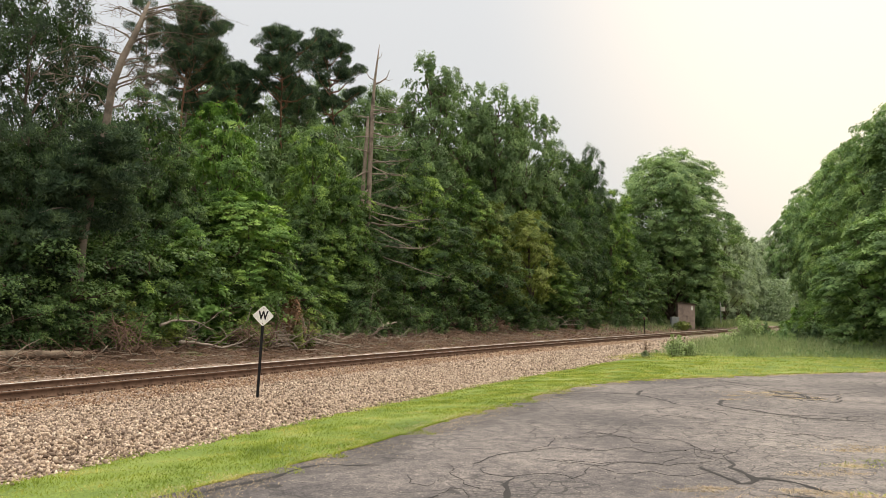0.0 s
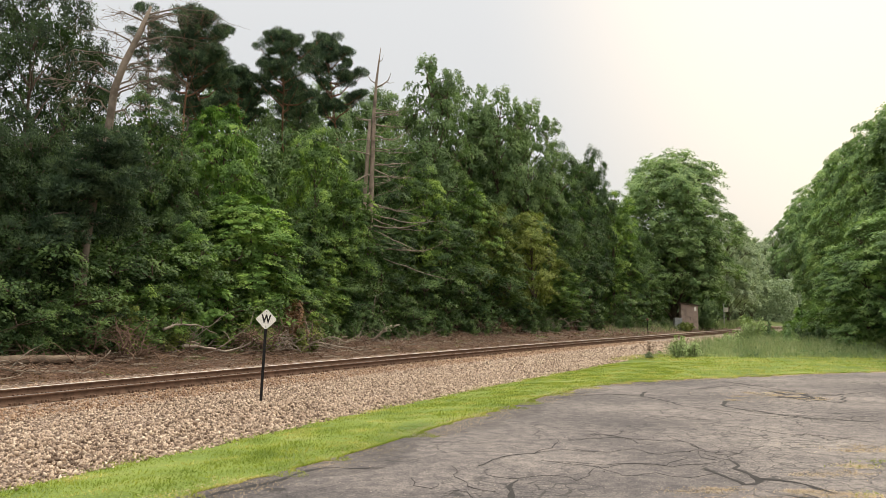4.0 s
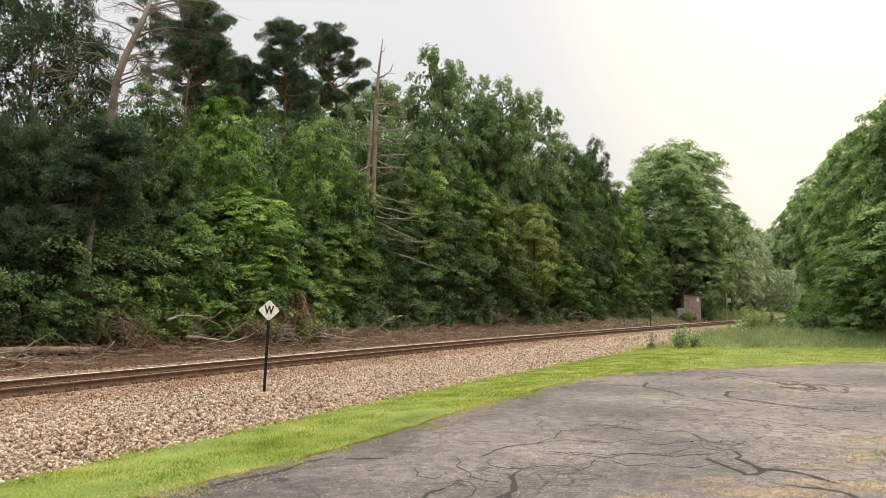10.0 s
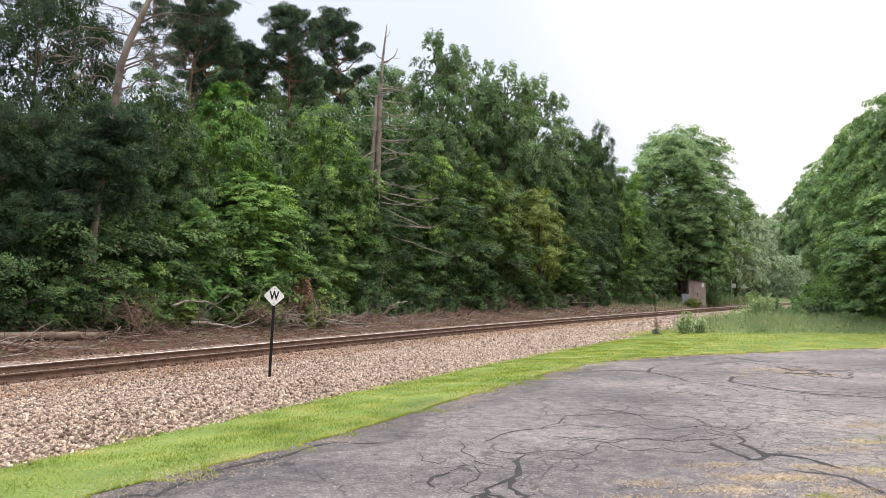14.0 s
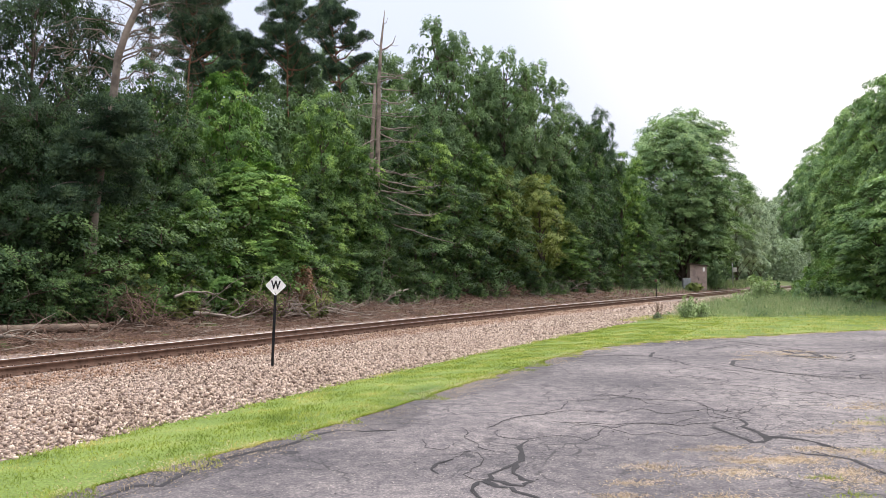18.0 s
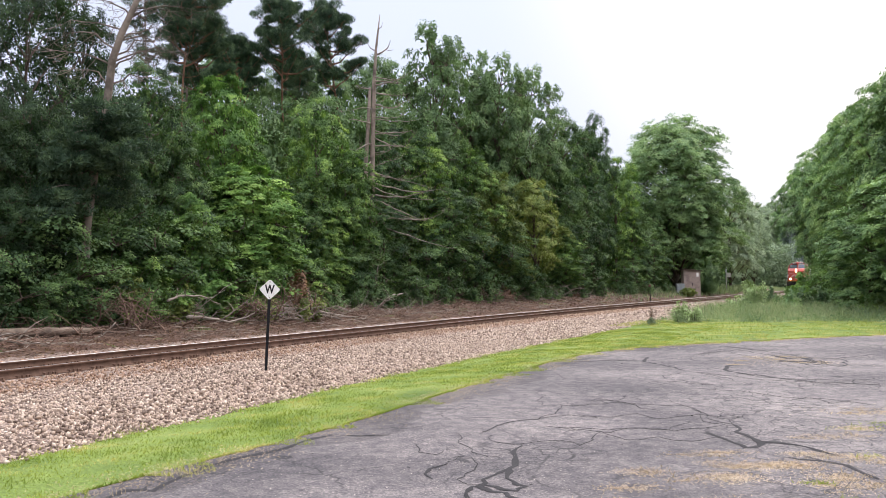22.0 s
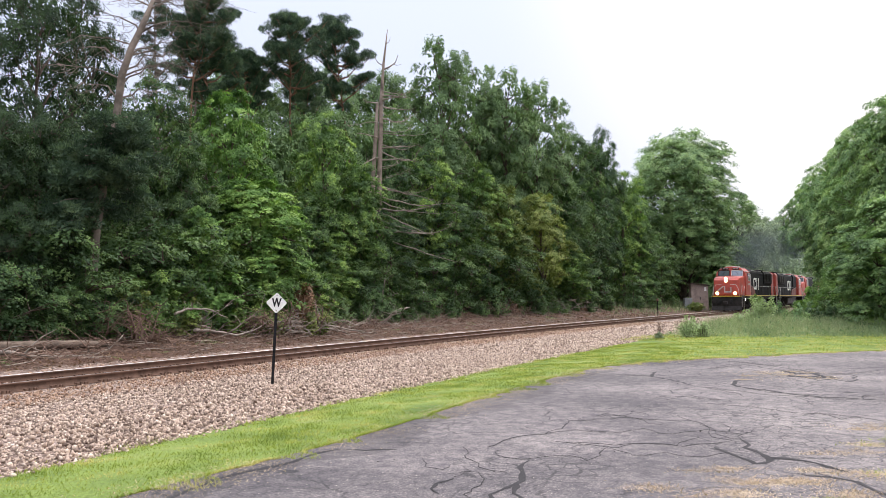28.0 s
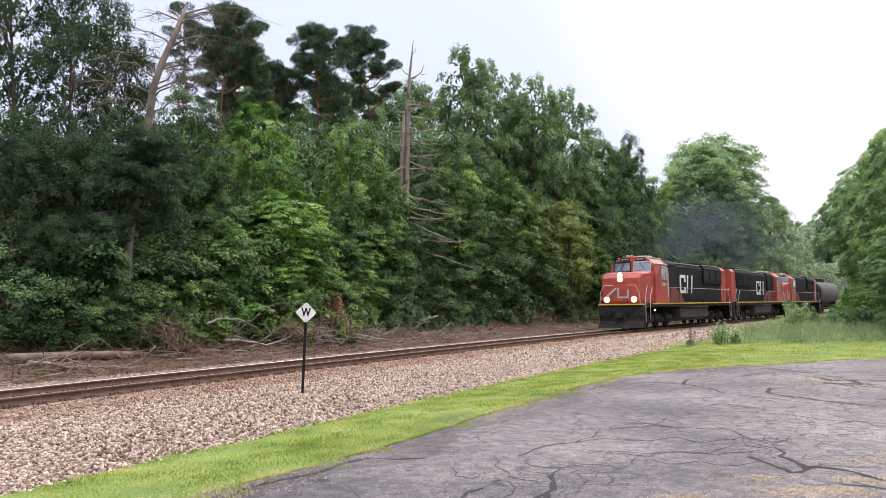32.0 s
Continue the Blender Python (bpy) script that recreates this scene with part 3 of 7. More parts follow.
    for k in range(0, clusters, 3):
        tube(bm, curve_pts(lc[pick[k]], cen[k], 2, 0, 0.05), [0.025, 0.018, 0.008], 3, False)
    cr = rng.uniform(0.34, 0.74, clusters) * spread * (r / 3.5) ** 0.4
    part("trunk", bm, bark, tree)
    # leaves inside the crown, in the shade of the outer sprays
    n = int(core * len(lc))
    k = rng.integers(0, len(lc), n)
    axis = np.column_stack([np.zeros((n, 2)), lc[k][:, 2] - 0.25 * r])
    q = axis + (lc[k] - axis) * rng.uniform(0.25, 0.95, (n, 1)) + np.clip(rng.normal(size=(n, 3)), -1.3, 1.3) * (lr[k] * 0.3)[:, None]
    q[:, 2] = np.clip(q[:, 2], 0.15, lc[k][:, 2])
    inner = leaf_mesh("inner", q, rng.normal(size=(n, 3)) + np.array([0, 0, 0.5]), leaf[0] * deep, leaf[1] * deep)
    outer = crown_mesh(cen, cr, per, leaf, flat)
    va, vb = (np.empty(len(m.vertices) * 3, dtype=np.float32) for m in (outer, inner))
    outer.vertices.foreach_get("co", va)
    inner.vertices.foreach_get("co", vb)
    v = np.concatenate([va, vb]).reshape(-1, 3)
    bpy.data.meshes.remove(inner)
    bpy.data.meshes.remove(outer)
    part("crown", quick_mesh("crown", v, np.arange(len(v)).reshape(-1, 3)), mat, tree)
    return tree


def tufts(centres, radii, per, length):
    """Pine needles: brushes of thin blades that point outward and up from twigs."""
    idx = np.repeat(np.arange(len(centres)), per)
    d = unit(rng.normal(size=(len(idx), 3)) + np.array([0, 0, 0.15]))
    p = centres[idx] + d * (rng.uniform(0.15, 1.0, len(idx)) ** 0.5 * radii[idx])[:, None] * np.array([1.3, 1.3, 0.42])
    way = unit(d + rng.normal(size=d.shape) * 0.6 + np.array([0, 0, 0.5]))
    side = unit(np.cross(way, rng.normal(size=way.shape))) * 0.018
    L = length * rng.uniform(0.7, 1.2, (len(idx), 1))
    v = np.stack([p - side * 1.3, p + side * 1.3, p + way * L], 1)
    return quick_mesh("crown", v.reshape(-1, 3), np.arange(3 * len(idx)).reshape(-1, 3))


def pine(name, label, h, clear, r, mat, seed, sparse=False, lean=0.6, needles=20000):
    """Bare reddish stem with flat plates of needles near the top and dead stubs below."""
    random.seed(seed)
    global rng
    rng = np.random.default_rng(seed)
    tree = base(name, label, "tree", "pines among the trees")
    bm = bmesh.new()
    ln = Vector((random.uniform(-1, 1), random.uniform(-1, 1), 0)).normalized() * lean

    def stem(z):
        return ln * (z / h) ** 2 + Vector((0.22 * math.sin(z * 0.5 + seed), 0.22 * math.cos(z * 0.42 + seed), z))
    zs = np.linspace(-0.2, h * 0.96, 14)
    tube(bm, [stem(z) for z in zs], [0.2 * (1 - 0.8 * i / 13) for i in range(14)], 8)
    cen, rad = [], []
    n = 30 if not sparse else 34
    for i in range(n):
        f = i / n
        z = clear + (h - clear) * f ** 0.9
        st, ang = stem(z), i * 2.4 + random.uniform(-0.4, 0.4)
        reach = r * (math.sin(math.pi * (0.25 + 0.7 * f)) if not sparse else 1.05 - 0.6 * f) * random.uniform(0.5, 1.1)
        end = st + Vector((math.cos(ang) * reach, math.sin(ang) * reach, reach * random.uniform(0.15, 0.6)))
        limb = curve_pts(st, end, 4, -0.15, 0.14)
        tube(bm, limb, [0.07, 0.055, 0.04, 0.028, 0.012], 4, False)
        for _ in range(random.randint(6, 9) if not sparse else random.choice((1, 2, 3))):
            t = random.uniform(0.45, 1.08)
            p = st.lerp(end, t) + Vector((random.uniform(-0.45, 0.45), random.uniform(-0.45, 0.45), random.uniform(0, 0.3)))
            tube(bm, [st.lerp(end, t * 0.9), p], [0.02, 0.008], 3, False)
            cen.append(p)
            rad.append(random.uniform(0.3, 0.56) if not sparse else random.uniform(0.3, 0.55))
        if sparse:
            for _ in range(11):
                a = st.lerp(end, random.uniform(0.25, 1))
                b = a + Vector((random.uniform(-0.9, 0.9), random.uniform(-0.9, 0.9), random.uniform(-0.55, 0.25)))
                tube(bm, curve_pts(a, b, 3, -0.08, 0.06), [0.016, 0.012, 0.009, 0.004], 3, False)
                for _ in range(2):
                    c = a.lerp(b, random.uniform(0.4, 1))
                    tube(bm, curve_pts(c, c + Vector((random.uniform(-0.4, 0.4), random.uniform(-0.4, 0.4), random.uniform(-0.3, 0.1))), 2, -0.03, 0.02), [0.008, 0.006, 0.003], 3, False)
    for i in range(12):
        z = clear * random.uniform(0.3, 1)
        ang, st = random.uniform(0, 6.28), stem(z)
        tube(bm, curve_pts(st, st + Vector((math.cos(ang), math.sin(ang), random.uniform(-0.3, 0.2))) * random.uniform(0.4, 1.6), 3, -0.1, 0.05), [0.03, 0.02, 0.015, 0.006], 4, False)
    part("trunk", bm, M["pinebark"] if not sparse else M["palebark"], tree, "reddish-brown flaking trunk" if not sparse else "grey trunk and bare twigs")
    part("crown", tufts(np.array(cen), np.array(rad), max(20, needles // len(cen)), 0.16), mat, tree)
    return tree


PROTO = {
    "maple": broadleaf("maple_tree", "broad leafy tree with dense mid-green foliage to the ground", 10.5, 3.4, 0.3, (0.125, 0.046), M["maple"], M["bark"], 380, 76, 0.3, seed=3, spread=0.9, dome=34),
    "maple2": broadleaf("maple_tree", "leafy tree with lighter yellow-green upper leaves", 10.0, 3.0, 0.3, (0.135, 0.05), M["fresh"], M["bark"], 330, 74, 0.3, seed=5, spread=0.9, dome=30),
    "lotmaple": broadleaf("maple_tree", "full light green maple on the lot side of the railway", 12.0, 3.8, 0.3, (0.15, 0.056), M["lotleaf"], M["bark"], 560, 84, 0.36, seed=6, spread=0.9, dome=40, core=50),
    "overhang": broadleaf("maple_tree", "light green maple with boughs hanging over the railway", 12.0, 3.8, 1.2, (0.15, 0.056), M["lotleaf"], M["bark"], 520, 84, 0.4, seed=7, spread=0.95, dome=54),
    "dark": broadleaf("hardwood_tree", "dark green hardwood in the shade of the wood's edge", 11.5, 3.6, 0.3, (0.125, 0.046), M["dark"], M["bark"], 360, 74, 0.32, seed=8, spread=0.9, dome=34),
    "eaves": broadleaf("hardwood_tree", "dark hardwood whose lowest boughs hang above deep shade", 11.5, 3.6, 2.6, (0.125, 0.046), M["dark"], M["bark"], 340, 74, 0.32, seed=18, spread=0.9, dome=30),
    # backing and hazy trees: the paler walnut colour stands for haze in the wood
    "backing": broadleaf("woodland_tree", "green tree in the depth of the wood", 12.0, 4.2, 0.3, (0.25, 0.1), M["walnut"], M["bark"], 200, 40, 0.6, seed=24, spread=1.2, dome=36, core=40),
    "hazy": broadleaf("woodland_tree", "tree deep in the wood, leaves paled for haze", 14.0, 3.4, 3.0, (0.16, 0.05), M["walnut"], M["bark"], 260, 80, 0.6, seed=14, spread=1.0, dome=26, core=40),
    "ivy": broadleaf("ivy_clad_tree", "ivy-clad tree with small leaves, darkened for shade", 10.5, 3.4, 0.3, (0.115, 0.046), M["ivy"], M["bark"], 400, 70, 0.6, seed=9, spread=0.85, dome=44, core=90),

    "walnut": broadleaf("walnut_tree", "tall walnut with airy drooping leaves over an open top", 15.5, 3.6, 5.0, (0.2, 0.05), M["walnut"], M["bark"], 250, 84, 0.6, 10, 0.85, 11, 0.85, core=26),
    "olive": broadleaf("elm_tree", "tree with dull olive-yellow foliage", 7.5, 2.6, 0.4, (0.125, 0.042), M["olive"], M["bark"], 240, 74, 0.32, seed=13, spread=0.9, dome=20),
    "ash": broadleaf("ash_tree", "feathery dark green tree with a broad top", 12.5, 3.0, 0.6, (0.13, 0.036), M["dark"], M["bark"], 420, 84, 0.75, 11, 0.75, 17, 0.85, dome=44),
    "round": broadleaf("round_maple_tree", "large round-topped maple in full leaf", 15.5, 6.0, 0.4, (0.17, 0.066), M["roundleaf"], M["bark"], 1500, 74, 0.36, 9, 1.0, 19, 0.9, 0.35, dome=84, core=80),
    "locust": broadleaf("locust_tree", "tall tree with small shade-darkened leaves against the sky", 16.5, 3.8, 3.5, (0.13, 0.048), M["ivy"], M["bark"], 330, 66, 0.6, 10, 0.85, 23, 0.75, core=20),
    "catalpa": broadleaf("catalpa_tree", "broad-leaved bright green tree at the edge of the lawn", 11.0, 4.0, 0.2, (0.17, 0.068), M["lotleaf"], M["bark"], 460, 76, 0.34, 9, 1.0, 29, dome=28),
    "far": broadleaf("far_tree", "distant tree along the railway, leaves paled for haze", 14.0, 5.0, 0.3, (0.28, 0.11), M["far"], M["bark"], 420, 64, 0.5, 8, 1.1, 31, 0.9, 0.3, dome=44, core=10),
    "pine": pine("scots_pine", "tall pine with a reddish bare stem and flat dark needle plates", 16.5, 12.2, 3.4, M["needle"], 37, False, 1.8, 52000),
    "pinetwo": pine("scots_pine", "leaning pine with a reddish stem and a dense dark top", 16.5, 11.6, 3.2, M["needle"], 44, False, 3.0, 52000),
    "deadpine": pine("dying_pine", "half-dead pine with many bare grey branches", 17.5, 6.5, 3.0, M["needle"], 41, True, 0.8, 17000),

    "shrub": broadleaf("shrub", "leafy green shrub at the foot of the trees", 2.6, 1.5, 0.02, (0.085, 0.033), M["maple"], M["bark"], 75, 56, 0.5, 4, 0.68, 43, 1.0, 0.03, "undergrowth along the wood", core=25, deep=1.3),
    "shrub2": broadleaf("shrub", "dark leafy undergrowth beneath the trees", 3.2, 1.8, 0.02, (0.085, 0.033), M["dark"], M["bark"], 85, 56, 0.5, 4, 0.72, 47, 1.0, 0.03, "undergrowth along the wood", core=25, deep=1.3),
    "shrub3": broadleaf("shrub", "fresh light green sapling shrub", 2.2, 1.0, 0.02, (0.17, 0.06), M["fresh"], M["bark"], 50, 56, 0.35, 4, 0.6, 53, 1.0, 0.025, "undergrowth along the wood", core=25, deep=1.3),
}
USED = set()


def plant(kind, az, d, top, wide=None, turn=None, z=None):
    """Sets a tree at a bearing and distance; top is its height, or with a minus sign the elevation of its top in degrees; wide its breadth in metres."""
    ob = PROTO[kind]
    p = bearing(az, d)
    if z is None:
        z = level(to_line(p.x, p.y)[1])
    size = CROWN[kind]
    if wide is not None and wide < 0:  # as an angle
        wide = 2 * d * math.tan(radians(-wide / 2))
    h = top if top > 0 else EYE.z + d * math.tan(radians(-top)) - z
    k = h / size[1]
    w = k if wide is None else min(max(wide / size[0], 0.62 * k), 1.5 * k)
    m = Matrix.Translation((p.x, p.y, z - 0.05)) @ pose(0, 0, 0, 0, 0, random.uniform(0, 360) if turn is None else turn) @ Matrix.Diagonal((w, w, k, 1))
    if kind in USED:
        return copy_thing(ob, m @ Matrix.Diagonal((*(1 / c for c in ob.scale), 1)))
    USED.add(kind)
    ob.matrix_basis = m
    return ob


CROWN = {}
for _k, _ob in PROTO.items():
    _c = next(o for o in _ob.children if o.name.startswith("crown")).data
    _v = np.empty(len(_c.vertices) * 3, dtype=np.float32)
    _c.vertices.foreach_get("co", _v)
    _v = _v.reshape(-1, 3)
    CROWN[_k] = (float(np.quantile(np.hypot(_v[:, 0], _v[:, 1]), 0.985)) * 2, float(np.quantile(_v[:, 2], 0.9995)))
random.seed(99)
def plant_row(kind, az, u, top, wide=None, turn=None):
    """As plant(), at an offset from the railway."""
    p = on_line(cross(az, u), u)
    return plant(kind, math.degrees(math.atan2(p.x, p.y)), math.hypot(p.x, p.y), top, wide, turn)


# behind: tall ones that make the skyline, by the elevation of their tops and their breadth in degrees
for kind, az, u, top, w in (
        ("locust", -31.3, -12, -23.3, -8.0), ("locust", -28.4, -11, -22.0, -6.5), ("locust", -26.0, -13, -20.5, -5.7), ("locust", -24.4, -15, -18.0, -3.8), ("pine", -18.8, -15, -20.3, -4.8),
        ("pinetwo", -16.6, -15, -18.4, -5.3), ("pine", -14.4, -17, -17.4, -4.6), ("pinetwo", -9.6, -18, -16.6, -4.0), ("deadpine", -20.7, -13, -20.9, -4.4), ("deadpine", -18.3, -17, -19.4, -4.1), ("pine", -11.1, -15, -19.4, -3.6), ("pinetwo", -7.4, -15, -19.2,
        -3.7), ("hazy", -15.7, -24, -17.4, -3.4), ("hazy", -13.8, -22, -15.8, -4.7), ("hazy", -8.3, -22, -16.4, -6.0), ("hazy", -5.6, -20, -16.0, -4.9), ("hazy", -3.6, -19, -15.8, -3.7),
        ("dark", -18.0, -18, -14.7, -4.9), ("hazy", -10.6, -23, -15.5, -4.8), ("walnut", -0.9, -10.5, -18.3, -5.3), ("walnut", 1.6, -12, -16.4, -3.3), ("walnut", 3.7, -10, -16.2, -3.4),
        ("walnut", 6.0, -9.5, -15.3, -3.5), ("dark", 4.2, -13, -13.0, -4.9), ("dark", 1.6, -13, -13.1, -5.3), ("ash", 8.0, -9, -12.4, -5.2), ("ash", 10.3, -9.5, -11.9, -3.7), ("dark", 9.6,
        -12, -10.9, -5.1)):
    plant_row(kind, az, u, top, w, (az * 37) % 360 if kind.startswith("pine") else None)
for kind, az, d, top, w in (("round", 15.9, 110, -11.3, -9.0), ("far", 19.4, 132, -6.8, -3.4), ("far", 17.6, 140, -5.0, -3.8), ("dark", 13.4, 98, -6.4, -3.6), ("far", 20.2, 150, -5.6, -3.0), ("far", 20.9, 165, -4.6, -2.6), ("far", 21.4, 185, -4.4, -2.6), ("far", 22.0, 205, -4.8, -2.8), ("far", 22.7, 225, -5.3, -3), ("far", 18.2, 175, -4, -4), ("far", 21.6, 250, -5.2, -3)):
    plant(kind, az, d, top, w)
for az, u, top, w in (
        (-30.6, -14, -12.7, -8.0), (-27.1, -14, -13.1, -7.5), (-23.4, -14, -12.9, -7.7), (-19.8, -15, -12.7, -7.3), (-16.4, -15, -12.5, -7.2), (-13.8, -15, -13.5, -7.0), (-11.0, -15, -13.8,
        -6.7), (-8.2, -15, -13.7, -6.4), (-5.8, -15, -13.6, -6.1), (-3.3, -15, -13.4, -6.1), (-0.5, -15, -13.1, -6.1), (2.0, -15, -12.7, -6.1), (4.8, -14, -11.8, -5.7), (7.2, -14, -10.6,
        -5.6), (10.0, -13, -9.4, -5.1), (12.3, -13, -7.7, -4.6), (14.2, -13, -5.7, -4.2)):
    plant_row("backing", az, u, top, w)
# the wall of leaves along the wood's edge
for kind, az, u, top, w in (
        ("ivy", -30.6, -8.5, -12.3, -7.1), ("ivy", -27.7, -7.8, -11.6, -6.2), ("ivy", -28.9, -6.8, -6.5, -5.4), ("ivy", -26.0, -7.6, -6.7, -4.0), ("dark", -23.2, -9.5, -13.1, -5.2),
        ("dark", -20.9, -8.8, -15.1, -5.4), ("dark", -22.2, -7.8, -8.8, -4.6), ("dark", -19.0, -8.2, -10.7, -4.0), ("maple2", -15.6, -9.5, -14.5, -5.3), ("dark", -18.1, -8.4, -8.2, -4.4),
        ("maple2", -13.6, -7.4, -8.3, -7.3), ("maple2", -17.8, -6.8, -6.3, -4.1), ("maple", -15.9, -7, -4.8, -4.2), ("maple", -7.1, -7.8, -9.7, -4.8), ("dark", -10.3, -7.6, -7.4, -5.1),
        ("eaves", -4.6, -9.2, -11.2, -5.3), ("eaves", -2.7, -9.6, -11.8, -4.9), ("maple", -8.7, -6.8, -4.6, -4.4), ("eaves", -4.5, -7.2, -6.3, -4.8), ("maple", -1.3, -8.6, -10.5, -5.3),
        ("eaves", -0.1, -7.4, -7.5, -5.7), ("maple", 2.0, -8.4, -9.7, -5.3), ("olive", 3.4, -7.2, -8.1, -4.4), ("eaves", 4.0, -6.8, -4.7, -4.8), ("eaves", 7.4, -8.2, -7.4, -4.4), ("eaves",
        9.6, -8.6, -7.4, -4.3), ("maple", 11.9, -9.2, -8.8, -4.3), ("dark", 13.1, -8.2, -5.2, -3.8), ("dark", 14.4, -8, -3.8, -3.4), ("maple", 8.4, -6.8, -3.4, -3.6), ("maple2", 18.0, -5.6,
        -2.2, -2.4),
        ("maple", -9.2, -8.2, -13.1, -6.2), ("maple2", -14.0, -6.9, -8.4, -7.7), ("maple", -6.6, -7.3, -9.5, -5.2), ("olive", 6.2, -6.6, -7.5, -4.8)):
    plant_row(kind, az, u, top, w)
# the old leaning pine: pale stem, dark drooping needle boughs low down, bare limbs above
def build_old_pine():
    global rng
    random.seed(58)
    rng = np.random.default_rng(58)
    p = on_line(cross(-24.6, -6.6), -6.6)
    d = math.hypot(p.x, p.y)
    kx, k = d * 0.83 / 1414, d * 0.91 / 1414
    turn = -math.degrees(math.atan2(p.x, p.y))
    tree = base("old_pine", "old leaning pine with pale stem, dark boughs and bare limbs", "tree", "pines among the trees", m=Matrix.Translation((p.x, p.y, level(-6.6) - 0.1)) @ pose(0, 0, 0, 0, 0, turn))
    path = [Vector((x * kx, 0.1 * math.sin(z * 0.02), z * k)) for x, z in ((0, 0), (4, 132), (8, 192), (20, 282), (38, 372), (49, 477), (66, 527), (86, 572), (112, 642))]
    bm = bmesh.new()
    tube(bm, path, [0.19, 0.15, 0.145, 0.14, 0.135, 0.125, 0.115, 0.1, 0.05], 9)
    cen, rad = [], []

    def at(z):
        zs = [q.z for q in path]
        return Vector((float(np.interp(z, zs, [q.x for q in path])), 0, z))
    # dark drooping boughs
    for i in range(30):
        z = (225 + 5 * i + random.uniform(-25, 25)) * k
        st, sgn = at(z), (-1 if i % 5 < 3 else 1)
        reach = random.uniform(0.6, 1.6) * (1.0 if i < 20 else 0.7)
        end = st + Vector((sgn * reach, random.uniform(-1.9, 0.3), random.uniform(-0.6, 0.5)))
        tube(bm, curve_pts(st, end, 4, 0.15, 0.06), [0.05, 0.04, 0.03, 0.02, 0.01], 5, False)
        for _ in range(9):
            q = st.lerp(end, random.uniform(0.3, 1.1)) + Vector((random.uniform(-0.4, 0.4), random.uniform(-0.4, 0.4), random.uniform(-0.25, 0.1)))
            cen.append(q)
            rad.append(random.uniform(0.2, 0.4))
    # bare crooked limbs with hanging twigs
    for i in range(18):
        z = (425 + 12 * i + random.uniform(-8, 8)) * k
        st, sgn = at(z), (1 if i % 3 else -1)
        end = st + Vector((sgn * random.uniform(0.8, 2.4), random.uniform(-0.9, 0.5), random.uniform(-0.1, 0.9)))
        pts = curve_pts(st, end, 5, 0.25, 0.12)
        tube(bm, pts, [0.036, 0.03, 0.024, 0.018, 0.012, 0.006], 5, False)
        for _ in range(9):
            a = random.choice(pts[1:])
            b = a + Vector((sgn * random.uniform(-0.2, 0.9), random.uniform(-0.5, 0.5), random.uniform(-0.6, 0.35)))
            tw = curve_pts(a, b, 3, -0.08, 0.05)
            tube(bm, tw, [0.013, 0.01, 0.007, 0.003], 3, False)
            for _ in range(3):
                c = random.choice(tw[1:])
                tube(bm, curve_pts(c, c + Vector((random.uniform(-0.4, 0.4), random.uniform(-0.3, 0.3), random.uniform(-0.35, 0.15))), 2, -0.03, 0.02), [0.007, 0.005, 0.0025], 3, False)
    part("trunk", bm, M["palebark"], tree, "pale mottled stem and bare limbs")
    part("crown", tufts(np.array(cen), np.array(rad), 130, 0.17), M["needle"], tree, "dark blue-green drooping needles")


build_old_pine()
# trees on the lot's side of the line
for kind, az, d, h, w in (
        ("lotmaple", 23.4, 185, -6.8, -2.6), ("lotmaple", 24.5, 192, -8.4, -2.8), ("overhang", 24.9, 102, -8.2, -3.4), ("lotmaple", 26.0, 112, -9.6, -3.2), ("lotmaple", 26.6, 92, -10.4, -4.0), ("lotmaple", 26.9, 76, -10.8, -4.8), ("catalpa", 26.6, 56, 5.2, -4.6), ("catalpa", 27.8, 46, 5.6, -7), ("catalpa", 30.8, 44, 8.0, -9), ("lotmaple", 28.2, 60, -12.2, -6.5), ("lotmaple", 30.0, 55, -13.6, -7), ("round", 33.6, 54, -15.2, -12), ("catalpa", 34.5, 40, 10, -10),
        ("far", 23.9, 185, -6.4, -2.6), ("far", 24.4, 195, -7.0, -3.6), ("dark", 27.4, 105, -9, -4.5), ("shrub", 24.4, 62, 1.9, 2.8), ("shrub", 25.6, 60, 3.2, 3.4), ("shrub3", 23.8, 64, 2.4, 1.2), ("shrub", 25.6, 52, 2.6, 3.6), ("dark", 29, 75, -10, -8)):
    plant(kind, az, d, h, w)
# undergrowth in two loose rows
for k in range(60):
    az = -31 + (k % 30) * 1.55 + random.uniform(-0.5, 0.5)
    u = (-6.0 if k < 30 else -7.0) + random.uniform(-0.5, 0.4)
    if k < 30 and (random.random() < 0.22 or -14 < az < -8.5) or k >= 30 and -26.2 < az < -23.2:
        continue
    # towards both ends mostly dark shrubs, their colour standing for the trees' shade
    plant_row("shrub2" if az > -7.5 or az < -23.5 else random.choice(("shrub", "shrub", "shrub3") if -22 < az < -6 and k < 30 else ("shrub", "shrub2", "shrub2", "shrub3") if k < 30 and az > -23 else ("shrub", "shrub2") if az > -23 else ("shrub2", "shrub")), az, u, random.uniform(0.9, 2.5) if k < 30 else random.uniform(2.0, 4.6))
for az, u, h in ((-25.3, -6.0, 1.9), (-24.3, -6.1, 2.3), (-23.4, -6.0, 1.8)):
    plant_row("shrub2", az, u, h)
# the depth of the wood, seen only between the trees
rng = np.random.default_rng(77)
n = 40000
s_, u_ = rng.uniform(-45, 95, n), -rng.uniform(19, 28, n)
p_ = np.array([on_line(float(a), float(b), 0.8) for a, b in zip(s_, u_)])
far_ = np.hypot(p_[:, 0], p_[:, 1])
